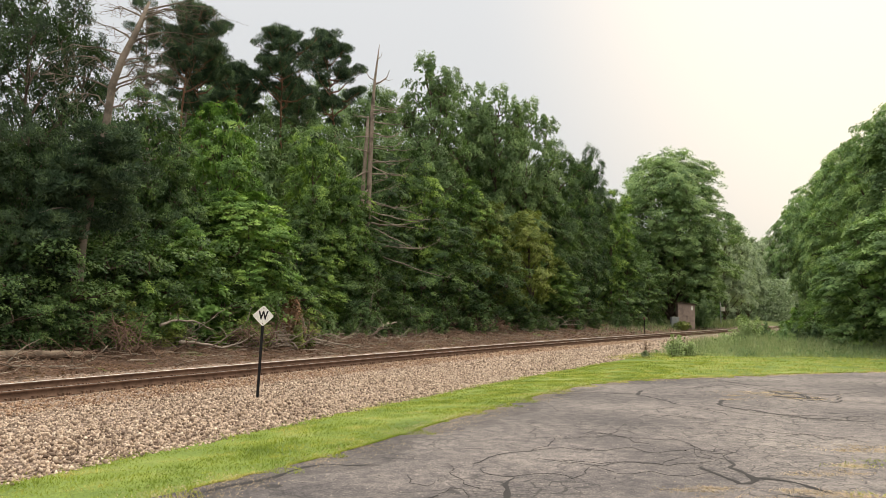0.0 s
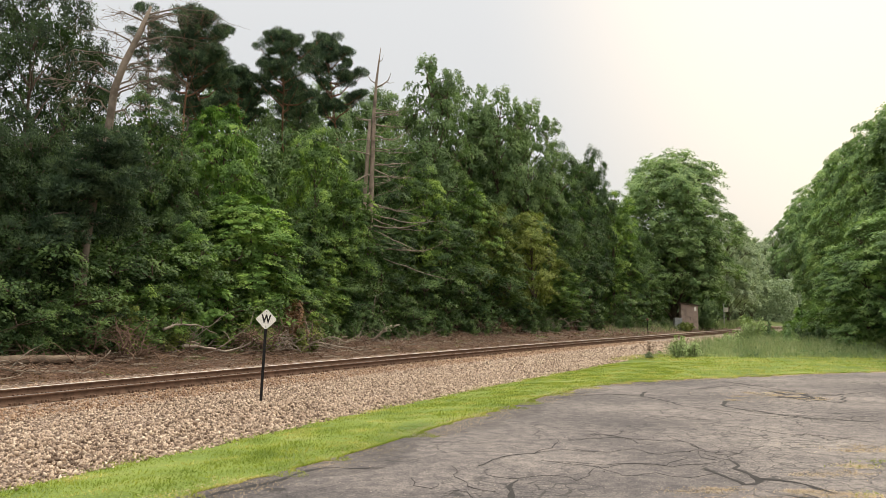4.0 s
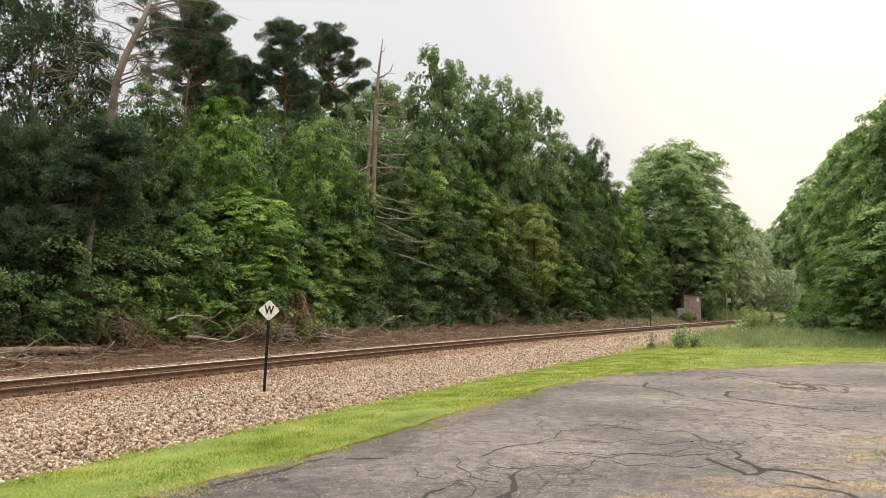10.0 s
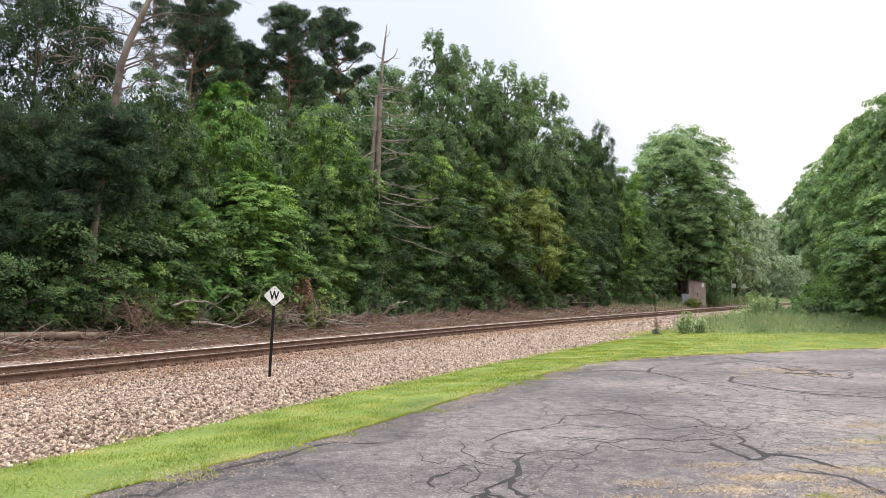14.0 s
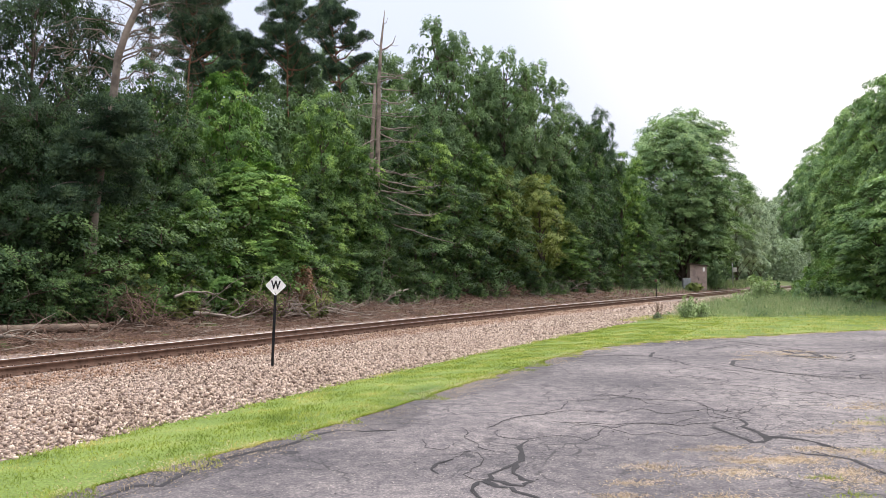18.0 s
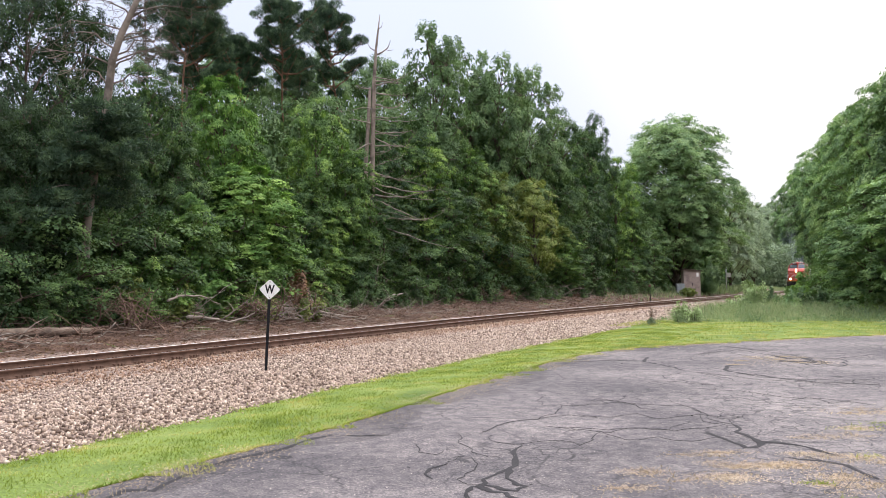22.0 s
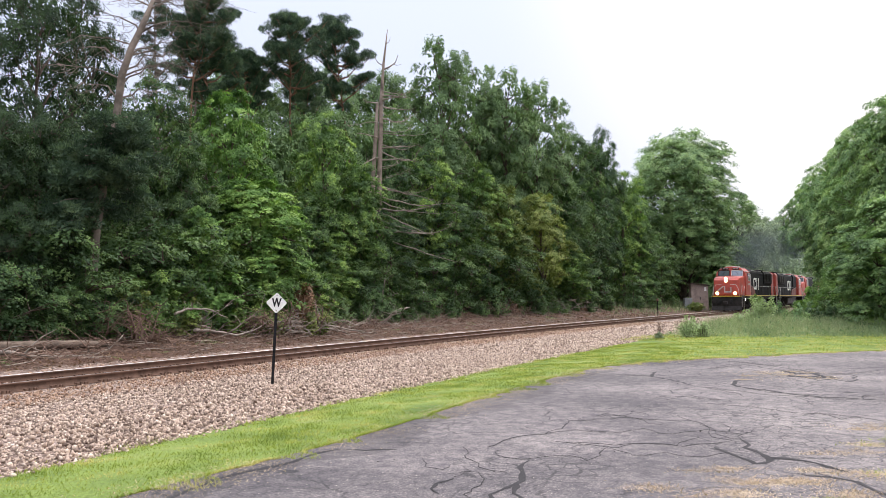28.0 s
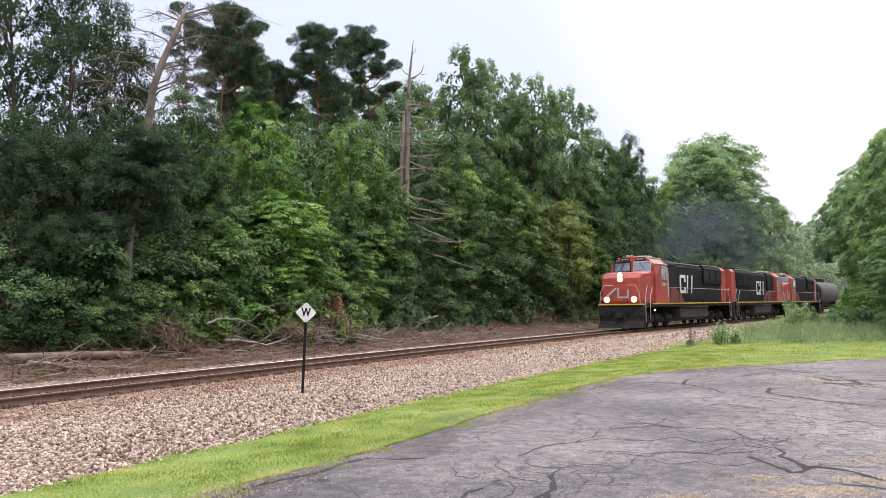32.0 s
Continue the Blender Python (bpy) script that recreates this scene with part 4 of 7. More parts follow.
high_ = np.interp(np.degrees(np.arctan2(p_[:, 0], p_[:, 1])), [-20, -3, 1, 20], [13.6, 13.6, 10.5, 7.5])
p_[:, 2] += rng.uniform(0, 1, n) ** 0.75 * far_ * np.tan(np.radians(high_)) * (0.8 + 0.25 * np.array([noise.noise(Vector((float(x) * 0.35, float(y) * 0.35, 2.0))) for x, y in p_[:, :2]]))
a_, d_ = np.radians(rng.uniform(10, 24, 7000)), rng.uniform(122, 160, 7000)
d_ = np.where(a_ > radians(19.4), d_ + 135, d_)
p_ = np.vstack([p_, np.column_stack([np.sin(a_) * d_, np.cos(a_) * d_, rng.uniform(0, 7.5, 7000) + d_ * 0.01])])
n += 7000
# the dark leaf colour stands for the shade inside the wood
tagged(part("deep_wood", leaf_mesh("deep_wood", p_, rng.normal(size=(n, 3)) + np.array([0.3, -0.6, 0.3]), rng.uniform(0.35, 0.65, n), 0.2), M["dark"]), "depth of the wood, leaves dark green to stand for shade", "woods", kind="stuff")
# thicket added to close bright gaps, dark in colour to stand for shade
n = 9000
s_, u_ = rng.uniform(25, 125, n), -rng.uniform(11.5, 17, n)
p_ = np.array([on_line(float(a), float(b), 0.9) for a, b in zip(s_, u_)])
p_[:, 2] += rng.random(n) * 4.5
tagged(part("thicket", leaf_mesh("thicket", p_, rng.normal(size=(n, 3)) + np.array([0.3, -0.6, 0.3]), rng.uniform(0.35, 0.7, n), 0.24), M["dark"]), "thicket closing gaps beneath the trees, dark leaves standing for shade", "thicket", kind="stuff")
# far hedgerow: its pale leaf colour stands for haze too
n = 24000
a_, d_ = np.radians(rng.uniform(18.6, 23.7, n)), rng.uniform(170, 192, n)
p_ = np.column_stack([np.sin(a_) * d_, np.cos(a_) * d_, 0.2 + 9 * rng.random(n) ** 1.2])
tagged(part("far_hedgerow", leaf_mesh("far_hedgerow", p_, rng.normal(size=(n, 3)) + np.array([0.1, -0.4, 0.6]), rng.uniform(0.3, 0.55, n), 0.17), M["far"]), "distant thicket along the railway, leaves paled for haze", "thicket", kind="stuff")
for k in PROTO:
    if k not in USED:
        for o in (*PROTO[k].children, PROTO[k]):
            bpy.data.objects.remove(o)


# ---- the lot's sealed cracks, straw and weeds ----
SEALS = base("crack_seals", "black tar lines that seal the cracks in the asphalt", "tar seal", kind="structure")


def crack(w, pts):
    """A wandering tar line along the points."""
    random.seed(len(pts) * 31 + int(pts[0][0] * 100))
    fine = []
    for a, b in zip(pts, pts[1:]):
        n = max(2, int(math.hypot(b[0] - a[0], b[1] - a[1]) / 0.12))
        for i in range(n):
            t = i / n
            j = 0.0 if i == 0 else 0.018
            x, y = a[0] + (b[0] - a[0]) * t, a[1] + (b[1] - a[1]) * t
            far = 0.0 if i == 0 else 0.35 * math.sin(math.pi * t) * min(0.5, math.hypot(b[0] - a[0], b[1] - a[1]))
            fine.append((x + random.uniform(-j, j) + far * noise.noise(Vector((x * 1.4, y * 1.4, 1.0))), y + random.uniform(-j, j) + far * noise.noise(Vector((x * 1.4, y * 1.4, 6.0)))))
    fine.append(pts[-1])
    v, q = [], []
    for i, (x, y) in enumerate(fine):
        p, r = fine[max(i - 1, 0)], fine[min(i + 1, len(fine) - 1)]
        d = Vector((r[0] - p[0], r[1] - p[1])).normalized()
        e = min(1.0, 0.35 + 0.4 * min(i, len(fine) - 1 - i))
        k = 0.56 * w * e * random.uniform(0.4, 1.35)
        v += [(x - d.y * k, y + d.x * k, 0.2034), (x, y, 0.2065), (x + d.y * k, y - d.x * k, 0.2034)]
        if i:
            q += [(3 * i - 3, 3 * i - 2, 3 * i + 1, 3 * i), (3 * i - 2, 3 * i - 1, 3 * i + 2, 3 * i + 1)]
    part("tar_line", quick_mesh("tar_line", np.array(v), np.array(q)), M["seal"], SEALS)


crack(0.05, [(0.74, 8.16), (0.62, 7.83), (0.61, 7.48), (0.53, 7.16), (0.5, 6.94), (0.53, 6.7), (0.62, 6.54), (0.54, 6.39), (0.37, 6.54), (0.3, 6.6)])
crack(0.06, [(0.53, 7.16), (0.4, 6.95), (0.3, 6.65), (0.3, 6.44), (0.44, 6.34), (0.57, 6.11), (0.65, 5.98)])
crack(0.045, [(0.3, 6.6), (0.16, 6.45), (0.13, 6.25), (0.2, 6.03)])
crack(0.011, [(0.21, 7.62), (0.26, 7.35), (0.22, 7.1), (0.13, 6.87), (0.12, 6.65), (0.3, 6.6)])
crack(0.008, [(-0.02, 7.42), (0.09, 7.67), (0.21, 7.62)])
crack(0.019, [(0.34, 8.87), (0.54, 9.26), (0.87, 9.63), (1.07, 9.69), (1.33, 10.08), (1.47, 10.54), (1.5, 10.87)])
crack(0.011, [(1.07, 9.69), (1.5, 10.0), (1.81, 9.78)])
crack(0.01, [(1.09, 9.24), (1.44, 9.14), (1.77, 8.97), (2.0, 9.06), (2.44, 8.95), (2.84, 9.45)])
crack(0.01, [(1.5, 10.73), (1.89, 10.85), (2.26, 10.98), (2.57, 10.82), (2.96, 10.67)])
crack(0.014, [(1.94, 11.14), (2.12, 11.38), (2.29, 11.13), (2.5, 11.59), (2.64, 11.11)])
crack(0.06, [(3.72, 16.71), (4.04, 16.68), (4.37, 17.52), (4.01, 16.48), (4.14, 16.02), (4.34, 15.4), (4.36, 14.84)])
crack(0.017, [(2.46, 17.01), (3.03, 16.96), (3.72, 16.71)])
crack(0.07, [(5.68, 15.79), (5.34, 15.45), (5.16, 15.06), (5.19, 14.52), (5.45, 14.01), (5.65, 13.44), (5.96, 13.08), (6.79, 12.71)])
crack(0.07, [(3.27, 9.33), (3.26, 9.12), (3.13, 8.83), (3.18, 8.56), (3.18, 8.3), (3.47, 8.13), (3.58, 7.82), (3.66, 7.6)])
crack(0.06, [(2.81, 8.84), (2.89, 8.31), (2.93, 7.99), (3.09, 8.06), (3.18, 8.38), (3.18, 8.56)])
crack(0.01, [(3.13, 10.39), (3.14, 9.55), (3.27, 9.33), (3.53, 9.76), (3.44, 10.0)])
crack(0.014, [(3.2, 13.02), (3.53, 13.3), (3.85, 13.11), (4.15, 12.77)])
crack(0.014, [(3.66, 13.55), (3.75, 14.11), (4.31, 14.58)])
crack(0.017, [(4.48, 14.57), (4.66, 13.82), (4.72, 13.23)])
crack(0.05, [(5.59, 18.04), (6.36, 18.82), (6.88, 19.22), (7.08, 18.17), (7.37, 17.51), (7.65, 16.9), (8.17, 16.72), (7.82, 15.76)])
crack(0.04, [(6.97, 20.38), (7.32, 19.19), (7.73, 18.71)])
crack(0.017, [(7.4, 17.9), (8.6, 18.04), (9.91, 18.52)])
crack(0.05, [(3.16, 7.55), (3.36, 7.41), (3.55, 7.21), (3.55, 6.69)])
crack(0.075, [(-2.71, 6.13), (-2.62, 6.44), (-2.37, 6.44), (-2.32, 6.78), (-2.21, 7.11), (-2.21, 7.29), (-2.1, 7.47), (-1.93, 7.73), (-1.69, 8.01), (-1.57, 8.31), (-1.42, 8.6), (-1.25, 8.77), (-0.97, 8.7), (-0.64, 8.75)])
crack(0.04, [(-0.02, 7.36), (-0.17, 7.18), (-0.21, 6.97), (-0.14, 6.79)])
crack(0.019, [(4.51, 14.61), (4.81, 14), (5.11, 13.51), (5.63, 13.2), (6.06, 12.77), (6.48, 12.9), (7.11, 13.48)])
crack(0.017, [(5.42, 17.93), (6.53, 19.38), (6.55, 17.63), (6.56, 16.29)])
crack(0.045, [(6.81, 20.21), (7.27, 19.2), (7.5, 18.15), (7.71, 17.21), (8.18, 16.95), (9.42, 17.82)])
crack(0.05, [(6.56, 16.29), (7.05, 16.5), (7, 15.63), (7.5, 16.04), (7.43, 15.41), (7.85, 15.82)])
crack(0.017, [(5.18, 14.78), (5.32, 13.82), (5.76, 13.5), (6.39, 13.26), (6.88, 13.04)])
crack(0.011, [(3.33, 12.81), (3.94, 13.38), (4.21, 12.79)])
crack(0.01, [(3.82, 12.4), (4.37, 12.01), (4.71, 11.43), (5.24, 11.21), (5.57, 10.65)])
crack(0.012, [(1.94, 11.03), (2.09, 11.24), (2.27, 11.13), (2.47, 10.82), (2.49, 10.44), (2.65, 10.35)])
crack(0.011, [(1.22, 9.16), (1.51, 8.99), (1.76, 8.82), (2.04, 9.09), (2.26, 8.98), (2.48, 8.88), (2.85, 9.05), (3.18, 9.29)])
crack(0.01, [(1.62, 10.01), (1.93, 9.8), (2.33, 10.09), (2.57, 9.67), (3.08, 10), (3.35, 9.79)])
crack(0.009, [(3.06, 11.18), (3.17, 10.53), (3.05, 9.79), (3.12, 9.29)])
crack(0.009, [(3.43, 10.43), (3.24, 9.67), (3.56, 9.79), (3.75, 10.12)])
crack(0.009, [(1.68, 8.88), (1.83, 8.41), (2.22, 8.56), (2.5, 8.32), (2.87, 8.56)])
crack(0.01, [(0.42, 8.57), (0.69, 8.21), (1.06, 8.39), (1.31, 8.13), (1.68, 8.88)])
crack(0.008, [(0.07, 8.89), (0.23, 7.99), (0.48, 7.61)])
crack(0.017, [(3.33, 7.6), (3.5, 7.3), (3.51, 6.75)])
crack(0.009, [(-0.34, 8.27), (-0.3, 7.86), (-0.13, 7.73), (-0.05, 7.99)])
crack(0.011, [(4.75, 11.16), (5.1, 11.42), (5.12, 10.8), (5.67, 11.15)])
crack(0.011, [(2.23, 16.62), (2.93, 16.6), (3.44, 16.83), (3.96, 16.81)])
crack(0.2, [(7.12, 17.75), (7.13, 16.98), (7.54, 17.09), (7.42, 16.27)])
crack(0.14, [(6.86, 16.74), (7.01, 16.28), (7.39, 16.49)])
crack(0.12, [(7.08, 16.05), (7.61, 16.49), (7.63, 16.04)])

rng = np.random.default_rng(5)
STRAW = [(1.42, 6.47, 0.16), (1.21, 6.07, 0.14), (2.1, 6.72, 0.25), (2.41, 6.84, 0.2), (1.7, 6.99, 0.2), (2.74, 7.23, 0.28), (2.96, 7.22, 0.3), (3.16, 7.28, 0.3), (3.78, 7.6, 0.2), (3.42, 7.68, 0.18), (3.3, 6.75, 0.35), (3.35, 6.53, 0.35),
         (4.08, 8.53, 0.25), (5.2, 10.18, 0.5), (2.05, 5.99, 0.3), (2.49, 7.7, 0.25), (6.85, 16.28, 0.9), (6.89, 17.18, 0.8), (4.6, 8.98, 0.2), (3.9, 7.4, 0.3)]
pp = []
for x, y, r in STRAW:
    n = int(640 * r / 0.25)
    q = rng.normal(size=(n, 2)) * np.array([r * 0.8, r * 0.45])
    clump = rng.normal(size=(7, 2)) * np.array([r * 0.7, r * 0.3])
    k = rng.integers(0, 7, n)
    q = np.where(rng.random((n, 1)) < 0.7, clump[k] + rng.normal(size=(n, 2)) * np.array([0.09, 0.05]), q)
    pp.append(np.column_stack([q + (x, y), np.full(n, 0.2)]))
edge = LOT[3:15]
for (ax, ay), (bx, by) in zip(edge, edge[1:]):
    n = int(math.hypot(bx - ax, by - ay) * 1100)
    t = rng.random(n)[:, None]
    keep = np.array([noise.noise(Vector((ax + (bx - ax) * k, ay + (by - ay) * k, 1)) * 1.1) > -0.05 for k in t[:, 0].tolist()])
    q = np.array([ax, ay]) + t * np.array([bx - ax, by - ay]) + rng.normal(size=(n, 2)) * 0.2 + np.array([0.09, -0.09])
    pp.append(np.column_stack([q, np.full(n, 0.2)])[keep])
pp = np.concatenate(pp)
tagged(part("dry_grass", blade_mesh("dry_grass", pp, rng.uniform(0.012, 0.045, len(pp)), 0.0045, 4.0), M["straw"]), "dry straw-coloured grass scattered over the cracked asphalt", "dry grass", kind="stuff")
for x, y, r in ((4.61, 8.98, 0.2), (3.97, 7.57, 0.16), (2.96, 6.04, 0.12), (2.99, 6.59, 0.08), (5.0, 9.3, 0.16)):
    n = 80
    q = rng.normal(size=(n, 2)) * np.array([r, r * 0.4])
    tagged(part("weed", blade_mesh("weed", np.column_stack([q, np.zeros(n)]), rng.uniform(0.02, 0.06, n), 0.005, 1.2), M["mown"]), "green weed growing out of a crack in the asphalt", "weed", kind="stuff").location = (x, y, 0.2)
# a smoother dark seal coat along the lot's edge
sv, sq = [], []
for (ax, ay), (bx, by) in zip(LOT[2:12], LOT[3:13]):
    n = max(2, int(math.hypot(bx - ax, by - ay) / 0.12))
    nrm = Vector((by - ay, ax - bx)).normalized()
    for i in range(n):
        x, y = ax + (bx - ax) * i / n, ay + (by - ay) * i / n
        w = 0.55 + 0.5 * noise.noise(Vector((x * 0.6, y * 0.6, 5))) + 0.2 * noise.noise(Vector((x * 4, y * 4, 5)))
        for k in (-0.02, 0.5, 1.0):
            sv.append((x + nrm.x * w * k, y + nrm.y * w * k, 0.2005 + 0.0022 * (k == 0.5)))
        m = len(sv) - 6
        if m >= 0:
            sq += [(m, m + 1, m + 4, m + 3), (m + 1, m + 2, m + 5, m + 4)]
M["sealcoat"] = asphalt_material("worn_seal_coat", 0.74)
part("seal_coat", quick_mesh("seal_coat", np.array(sv), np.array(sq)), M["sealcoat"], SEALS, "smoother dark strip along the edge of the lot")
# loose dark pebbles and crumbs
n = 500
q = np.column_stack([rng.uniform(-2, 9, n), rng.uniform(5.5, 20, n), np.full(n, 0.203)])
q = q[q[:, 0] > (q[:, 1] - 12) * 0.42 + 0.3]
tagged(part("pebbles", leaf_mesh("pebbles", q, np.tile((0, 0, 1.0), (len(q), 1)) + rng.normal(size=(len(q), 3)) * 0.2, rng.uniform(0.015, 0.05, len(q)), 0.012), M["seal"]), "dark crumbs of asphalt lying on the lot", "pebbles", kind="stuff")

# pale grit worn out of the surface
n = 5200
q = np.column_stack([rng.uniform(-2.5, 8, n), 5.4 + 9 * rng.random(n) ** 1.3, np.full(n, 0.203)])
q = q[q[:, 0] > (q[:, 1] - 12) * 0.42 + 0.2]
M["grit"] = plain("pale_grit", (0.36, 0.32, 0.27), 0.9, 0, 0.4, 8.0)
tagged(part("grit", leaf_mesh("grit", q, np.tile((0, 0, 1.0), (len(q), 1)) + rng.normal(size=(len(q), 3)) * 0.2, rng.uniform(0.006, 0.02, len(q)), 0.005), M["grit"]), "pale grit scattered on the lot", "grit", kind="stuff")


# ---- ballast stones ----
def stone_material(name, a, b, c):
    m, nt, bs = shader(name, 0.88)
    g, oi = nt.nodes.new("ShaderNodeNewGeometry"), nt.nodes.new("ShaderNodeObjectInfo")
    add = nt.nodes.new("ShaderNodeMath")
    add.operation = "ADD"
    nt.links.new(g.outputs["Random Per Island"], add.inputs[0])
    nt.links.new(oi.outputs["Random"], add.inputs[1])
    fr = nt.nodes.new("ShaderNodeMath")
    fr.operation = "FRACT"
    nt.links.new(add.outputs[0], fr.inputs[0])
    col = ramped(nt, fr.outputs[0], [(0.0, a), (0.24, a), (0.46, b), (0.78, b), (1.0, c)])
    n = tex(nt, "ShaderNodeTexNoise", 45.0, 4)
    nt.links.new(mixc(nt, 1.0, col, ramped(nt, n.outputs["Fac"], [(0.3, (0.72, 0.7, 0.68)), (0.7, (1.15, 1.13, 1.1))]), "MULTIPLY"), bs.inputs["Base Color"])
    bumped(nt, bs, n.outputs["Fac"], 0.5, 0.01)
    return m


M["stone"] = stone_material("pale_crushed_stone", (0.18, 0.13, 0.10), (0.465, 0.36, 0.275), (0.68, 0.565, 0.45))
M["ruststone"] = stone_material("rust_stained_stone", (0.17, 0.10, 0.065), (0.34, 0.225, 0.15), (0.50, 0.39, 0.30))
CORNERS = np.array([(1, 0, 0), (-1, 0, 0), (0, 1, 0), (0, -1, 0), (0, 0, 1), (0, 0, -1)], float) * 1.35
SIDES = np.array([(0, 2, 4), (2, 1, 4), (1, 3, 4), (3, 0, 4), (2, 0, 5), (1, 2, 5), (3, 1, 5), (0, 3, 5)])


def stones(n, s0, s1, u0, u1, size, lift):
    s, u = rng.uniform(s0, s1, n), rng.uniform(u0, u1, n)
    # the edge towards the grass is ragged
    wob = np.array([noise.noise(Vector((float(x) * 0.55, 4.0, 0))) * 0.4 + noise.noise(Vector((float(x) * 2.1, 4.0, 3))) * 0.16 for x in s])
    ok = u < 7.45 + wob + rng.normal(size=n) * 0.1
    s, u = s[ok], u[ok]
    n = len(s)
    i = np.clip((s - LINE_S0) / LINE_STEP, 0, len(LINE) - 2)
    p = LINE_NP[i.astype(int)] + (LINE_NP[i.astype(int) + 1] - LINE_NP[i.astype(int)]) * (i % 1)[:, None]
    h = np.array([line_angle(x) for x in s])
    z = np.interp(u, [a for a, _ in PROFILE], [b for _, b in PROFILE])
    c = np.column_stack([p[:, 0] + np.cos(h) * u, p[:, 1] - np.sin(h) * u, z + rng.uniform(-0.2, 1.0, n) * lift])
    k = size * rng.uniform(0.6, 1.3, n)
    v = (CORNERS[None] * (1 + rng.uniform(-0.4, 0.2, (n, 6, 1))) + rng.uniform(-0.45, 0.45, (n, 6, 3))) * np.array([0.5, 0.42, 0.34]) * k[:, None, None]
    q = unit(rng.normal(size=(n, 4)))
    w, x, y, zz = q.T
    R = np.stack([np.stack([1 - 2 * (y * y + zz * zz), 2 * (x * y - zz * w), 2 * (x * zz + y * w)], -1), np.stack([2 * (x * y + zz * w), 1 - 2 * (x * x + zz * zz), 2 * (y * zz - x * w)], -1),
                  np.stack([2 * (x * zz - y * w), 2 * (y * zz + x * w), 1 - 2 * (x * x + y * y)], -1)], 1)
    v = np.einsum("nij,nkj->nki", R, v) + c[:, None]
    f = (np.arange(n) * 6)[:, None, None] + SIDES[None]
    return quick_mesh("stones", v.reshape(-1, 3), f.reshape(-1, 3))


BED = bpy.data.objects["ballast_bed"]
for n, s0, s1, u0, u1, size, lift, mat in ((30000, -13, 8, 2.5, 7.9, 0.052, 0.028, "stone"), (8000, -15, 12, 1.05, 2.7, 0.055, 0.03, "ruststone"), (10000, 8, 26, 2.5, 7.9, 0.075, 0.03, "stone"), (3500, 12, 40, 1.05, 2.7, 0.09, 0.03, "ruststone"),
                                     (5500, 26, 62, 2.5, 7.9, 0.12, 0.03, "stone"), (1500, -15, 40, -0.6, 0.6, 0.085, 0.03, "ruststone"), (1800, -15, 40, -2.7, -1.05, 0.09, 0.02, "ruststone")):
    tagged(part("stones", stones(n, s0, s1, u0, u1, size, lift), M[mat], BED), "angular tan and grey crushed stones" if mat == "stone" else "rust-stained crushed stones along the rails", kind="stuff")
near_stones = []
for k in range(6):
    me = stones(1, -9, -8.9, 6, 6.1, 0.058, 0.0)
    me.transform(Matrix.Translation(-sum((v.co for v in me.vertices), Vector()) / 6))
    me.materials.append(M["stone"])
    near_stones.append(me)
for k in range(280):
    ob = new("stone", random.choice(near_stones))
    ob.parent = BED
    ob.location = on_line(random.uniform(-10.5, -2), random.uniform(5.2, 7.5), 0.025)
    ob.rotation_euler = (random.uniform(0, 6), random.uniform(0, 6), random.uniform(0, 6))

# ---- grass ----
def strip_points(n, s0, s1, u0, u1, lift):
    s, u = rng.uniform(s0, s1, n), rng.uniform(u0, u1, n)
    wob = np.array([noise.noise(Vector((float(x) * 0.55, 4.0, 0))) * 0.4 + noise.noise(Vector((float(x) * 2.1, 4.0, 3))) * 0.16 for x in s])
    ok = u > 7.4 + wob + rng.normal(size=n) * 0.16
    s, u = s[ok], u[ok]
    p = np.array([on_line(float(a), float(b), level(float(b)) + lift) for a, b in zip(s, u)])
    return p


def off_lot(p):
    """Keeps what lies outside the lot's edge."""
    xs, ys = [a for a, _ in LOT[1:17]], [b for _, b in LOT[1:17]]
    return p[p[:, 1] > np.interp(p[:, 0], xs, ys) - 0.08 + rng.normal(size=len(p)) * 0.06]


def lush(p):
    """Longer and shorter patches of the mown grass."""
    return np.array([1.0 + 0.9 * noise.noise(Vector((float(a) * 1.1, float(b) * 1.1, 8.0))) + 0.6 * noise.noise(Vector((float(a) * 4, float(b) * 4, 8.0))) for a, b in p[:, :2]])


p = off_lot(strip_points(140000, -15, 14, 7.0, 11.2, 0.01))
tagged(part("mown_grass", blade_mesh("mown_grass", p, rng.uniform(0.015, 0.05, len(p)) * lush(p), 0.0075, 0.9), M["mown"]), "short bright green mown grass blades", "grass", kind="stuff")
q = np.column_stack([rng.uniform(1, 34, 150000), rng.uniform(14, 35.5, 150000), np.full(150000, 0.14)])
q = off_lot(q)
su = np.array([to_line(a, b) for a, b in q[:, :2]])
q = q[((su[:, 0] > 14) | (su[:, 1] > 11)) & (su[:, 1] > 7.35 + rng.normal(size=len(q)) * 0.2)]
tagged(part("mown_grass", blade_mesh("mown_grass", q, rng.uniform(0.02, 0.06, len(q)) * lush(q), 0.014, 0.9), M["mown"]), "short bright green mown grass blades", "grass", kind="stuff")
# tufts that creep over the lot's edge
ee = []
for (ax, ay), (bx, by) in zip(edge, edge[1:]):
    n = int(math.hypot(bx - ax, by - ay) * 420)
    t = rng.random((n, 1))
    q = np.array([ax, ay]) + t * np.array([bx - ax, by - ay])
    f = np.array([noise.noise(Vector((float(a) * 2.3, float(b) * 2.3, 2.0))) for a, b in q])
    nrm = unit(np.array([[by - ay, ax - bx]]))
    ee.append(np.column_stack([q + nrm * (rng.random(n) * np.clip(f * 0.9 + 0.06, 0.0, 0.4))[:, None], np.full(n, 0.198)]))
ee = np.concatenate(ee)
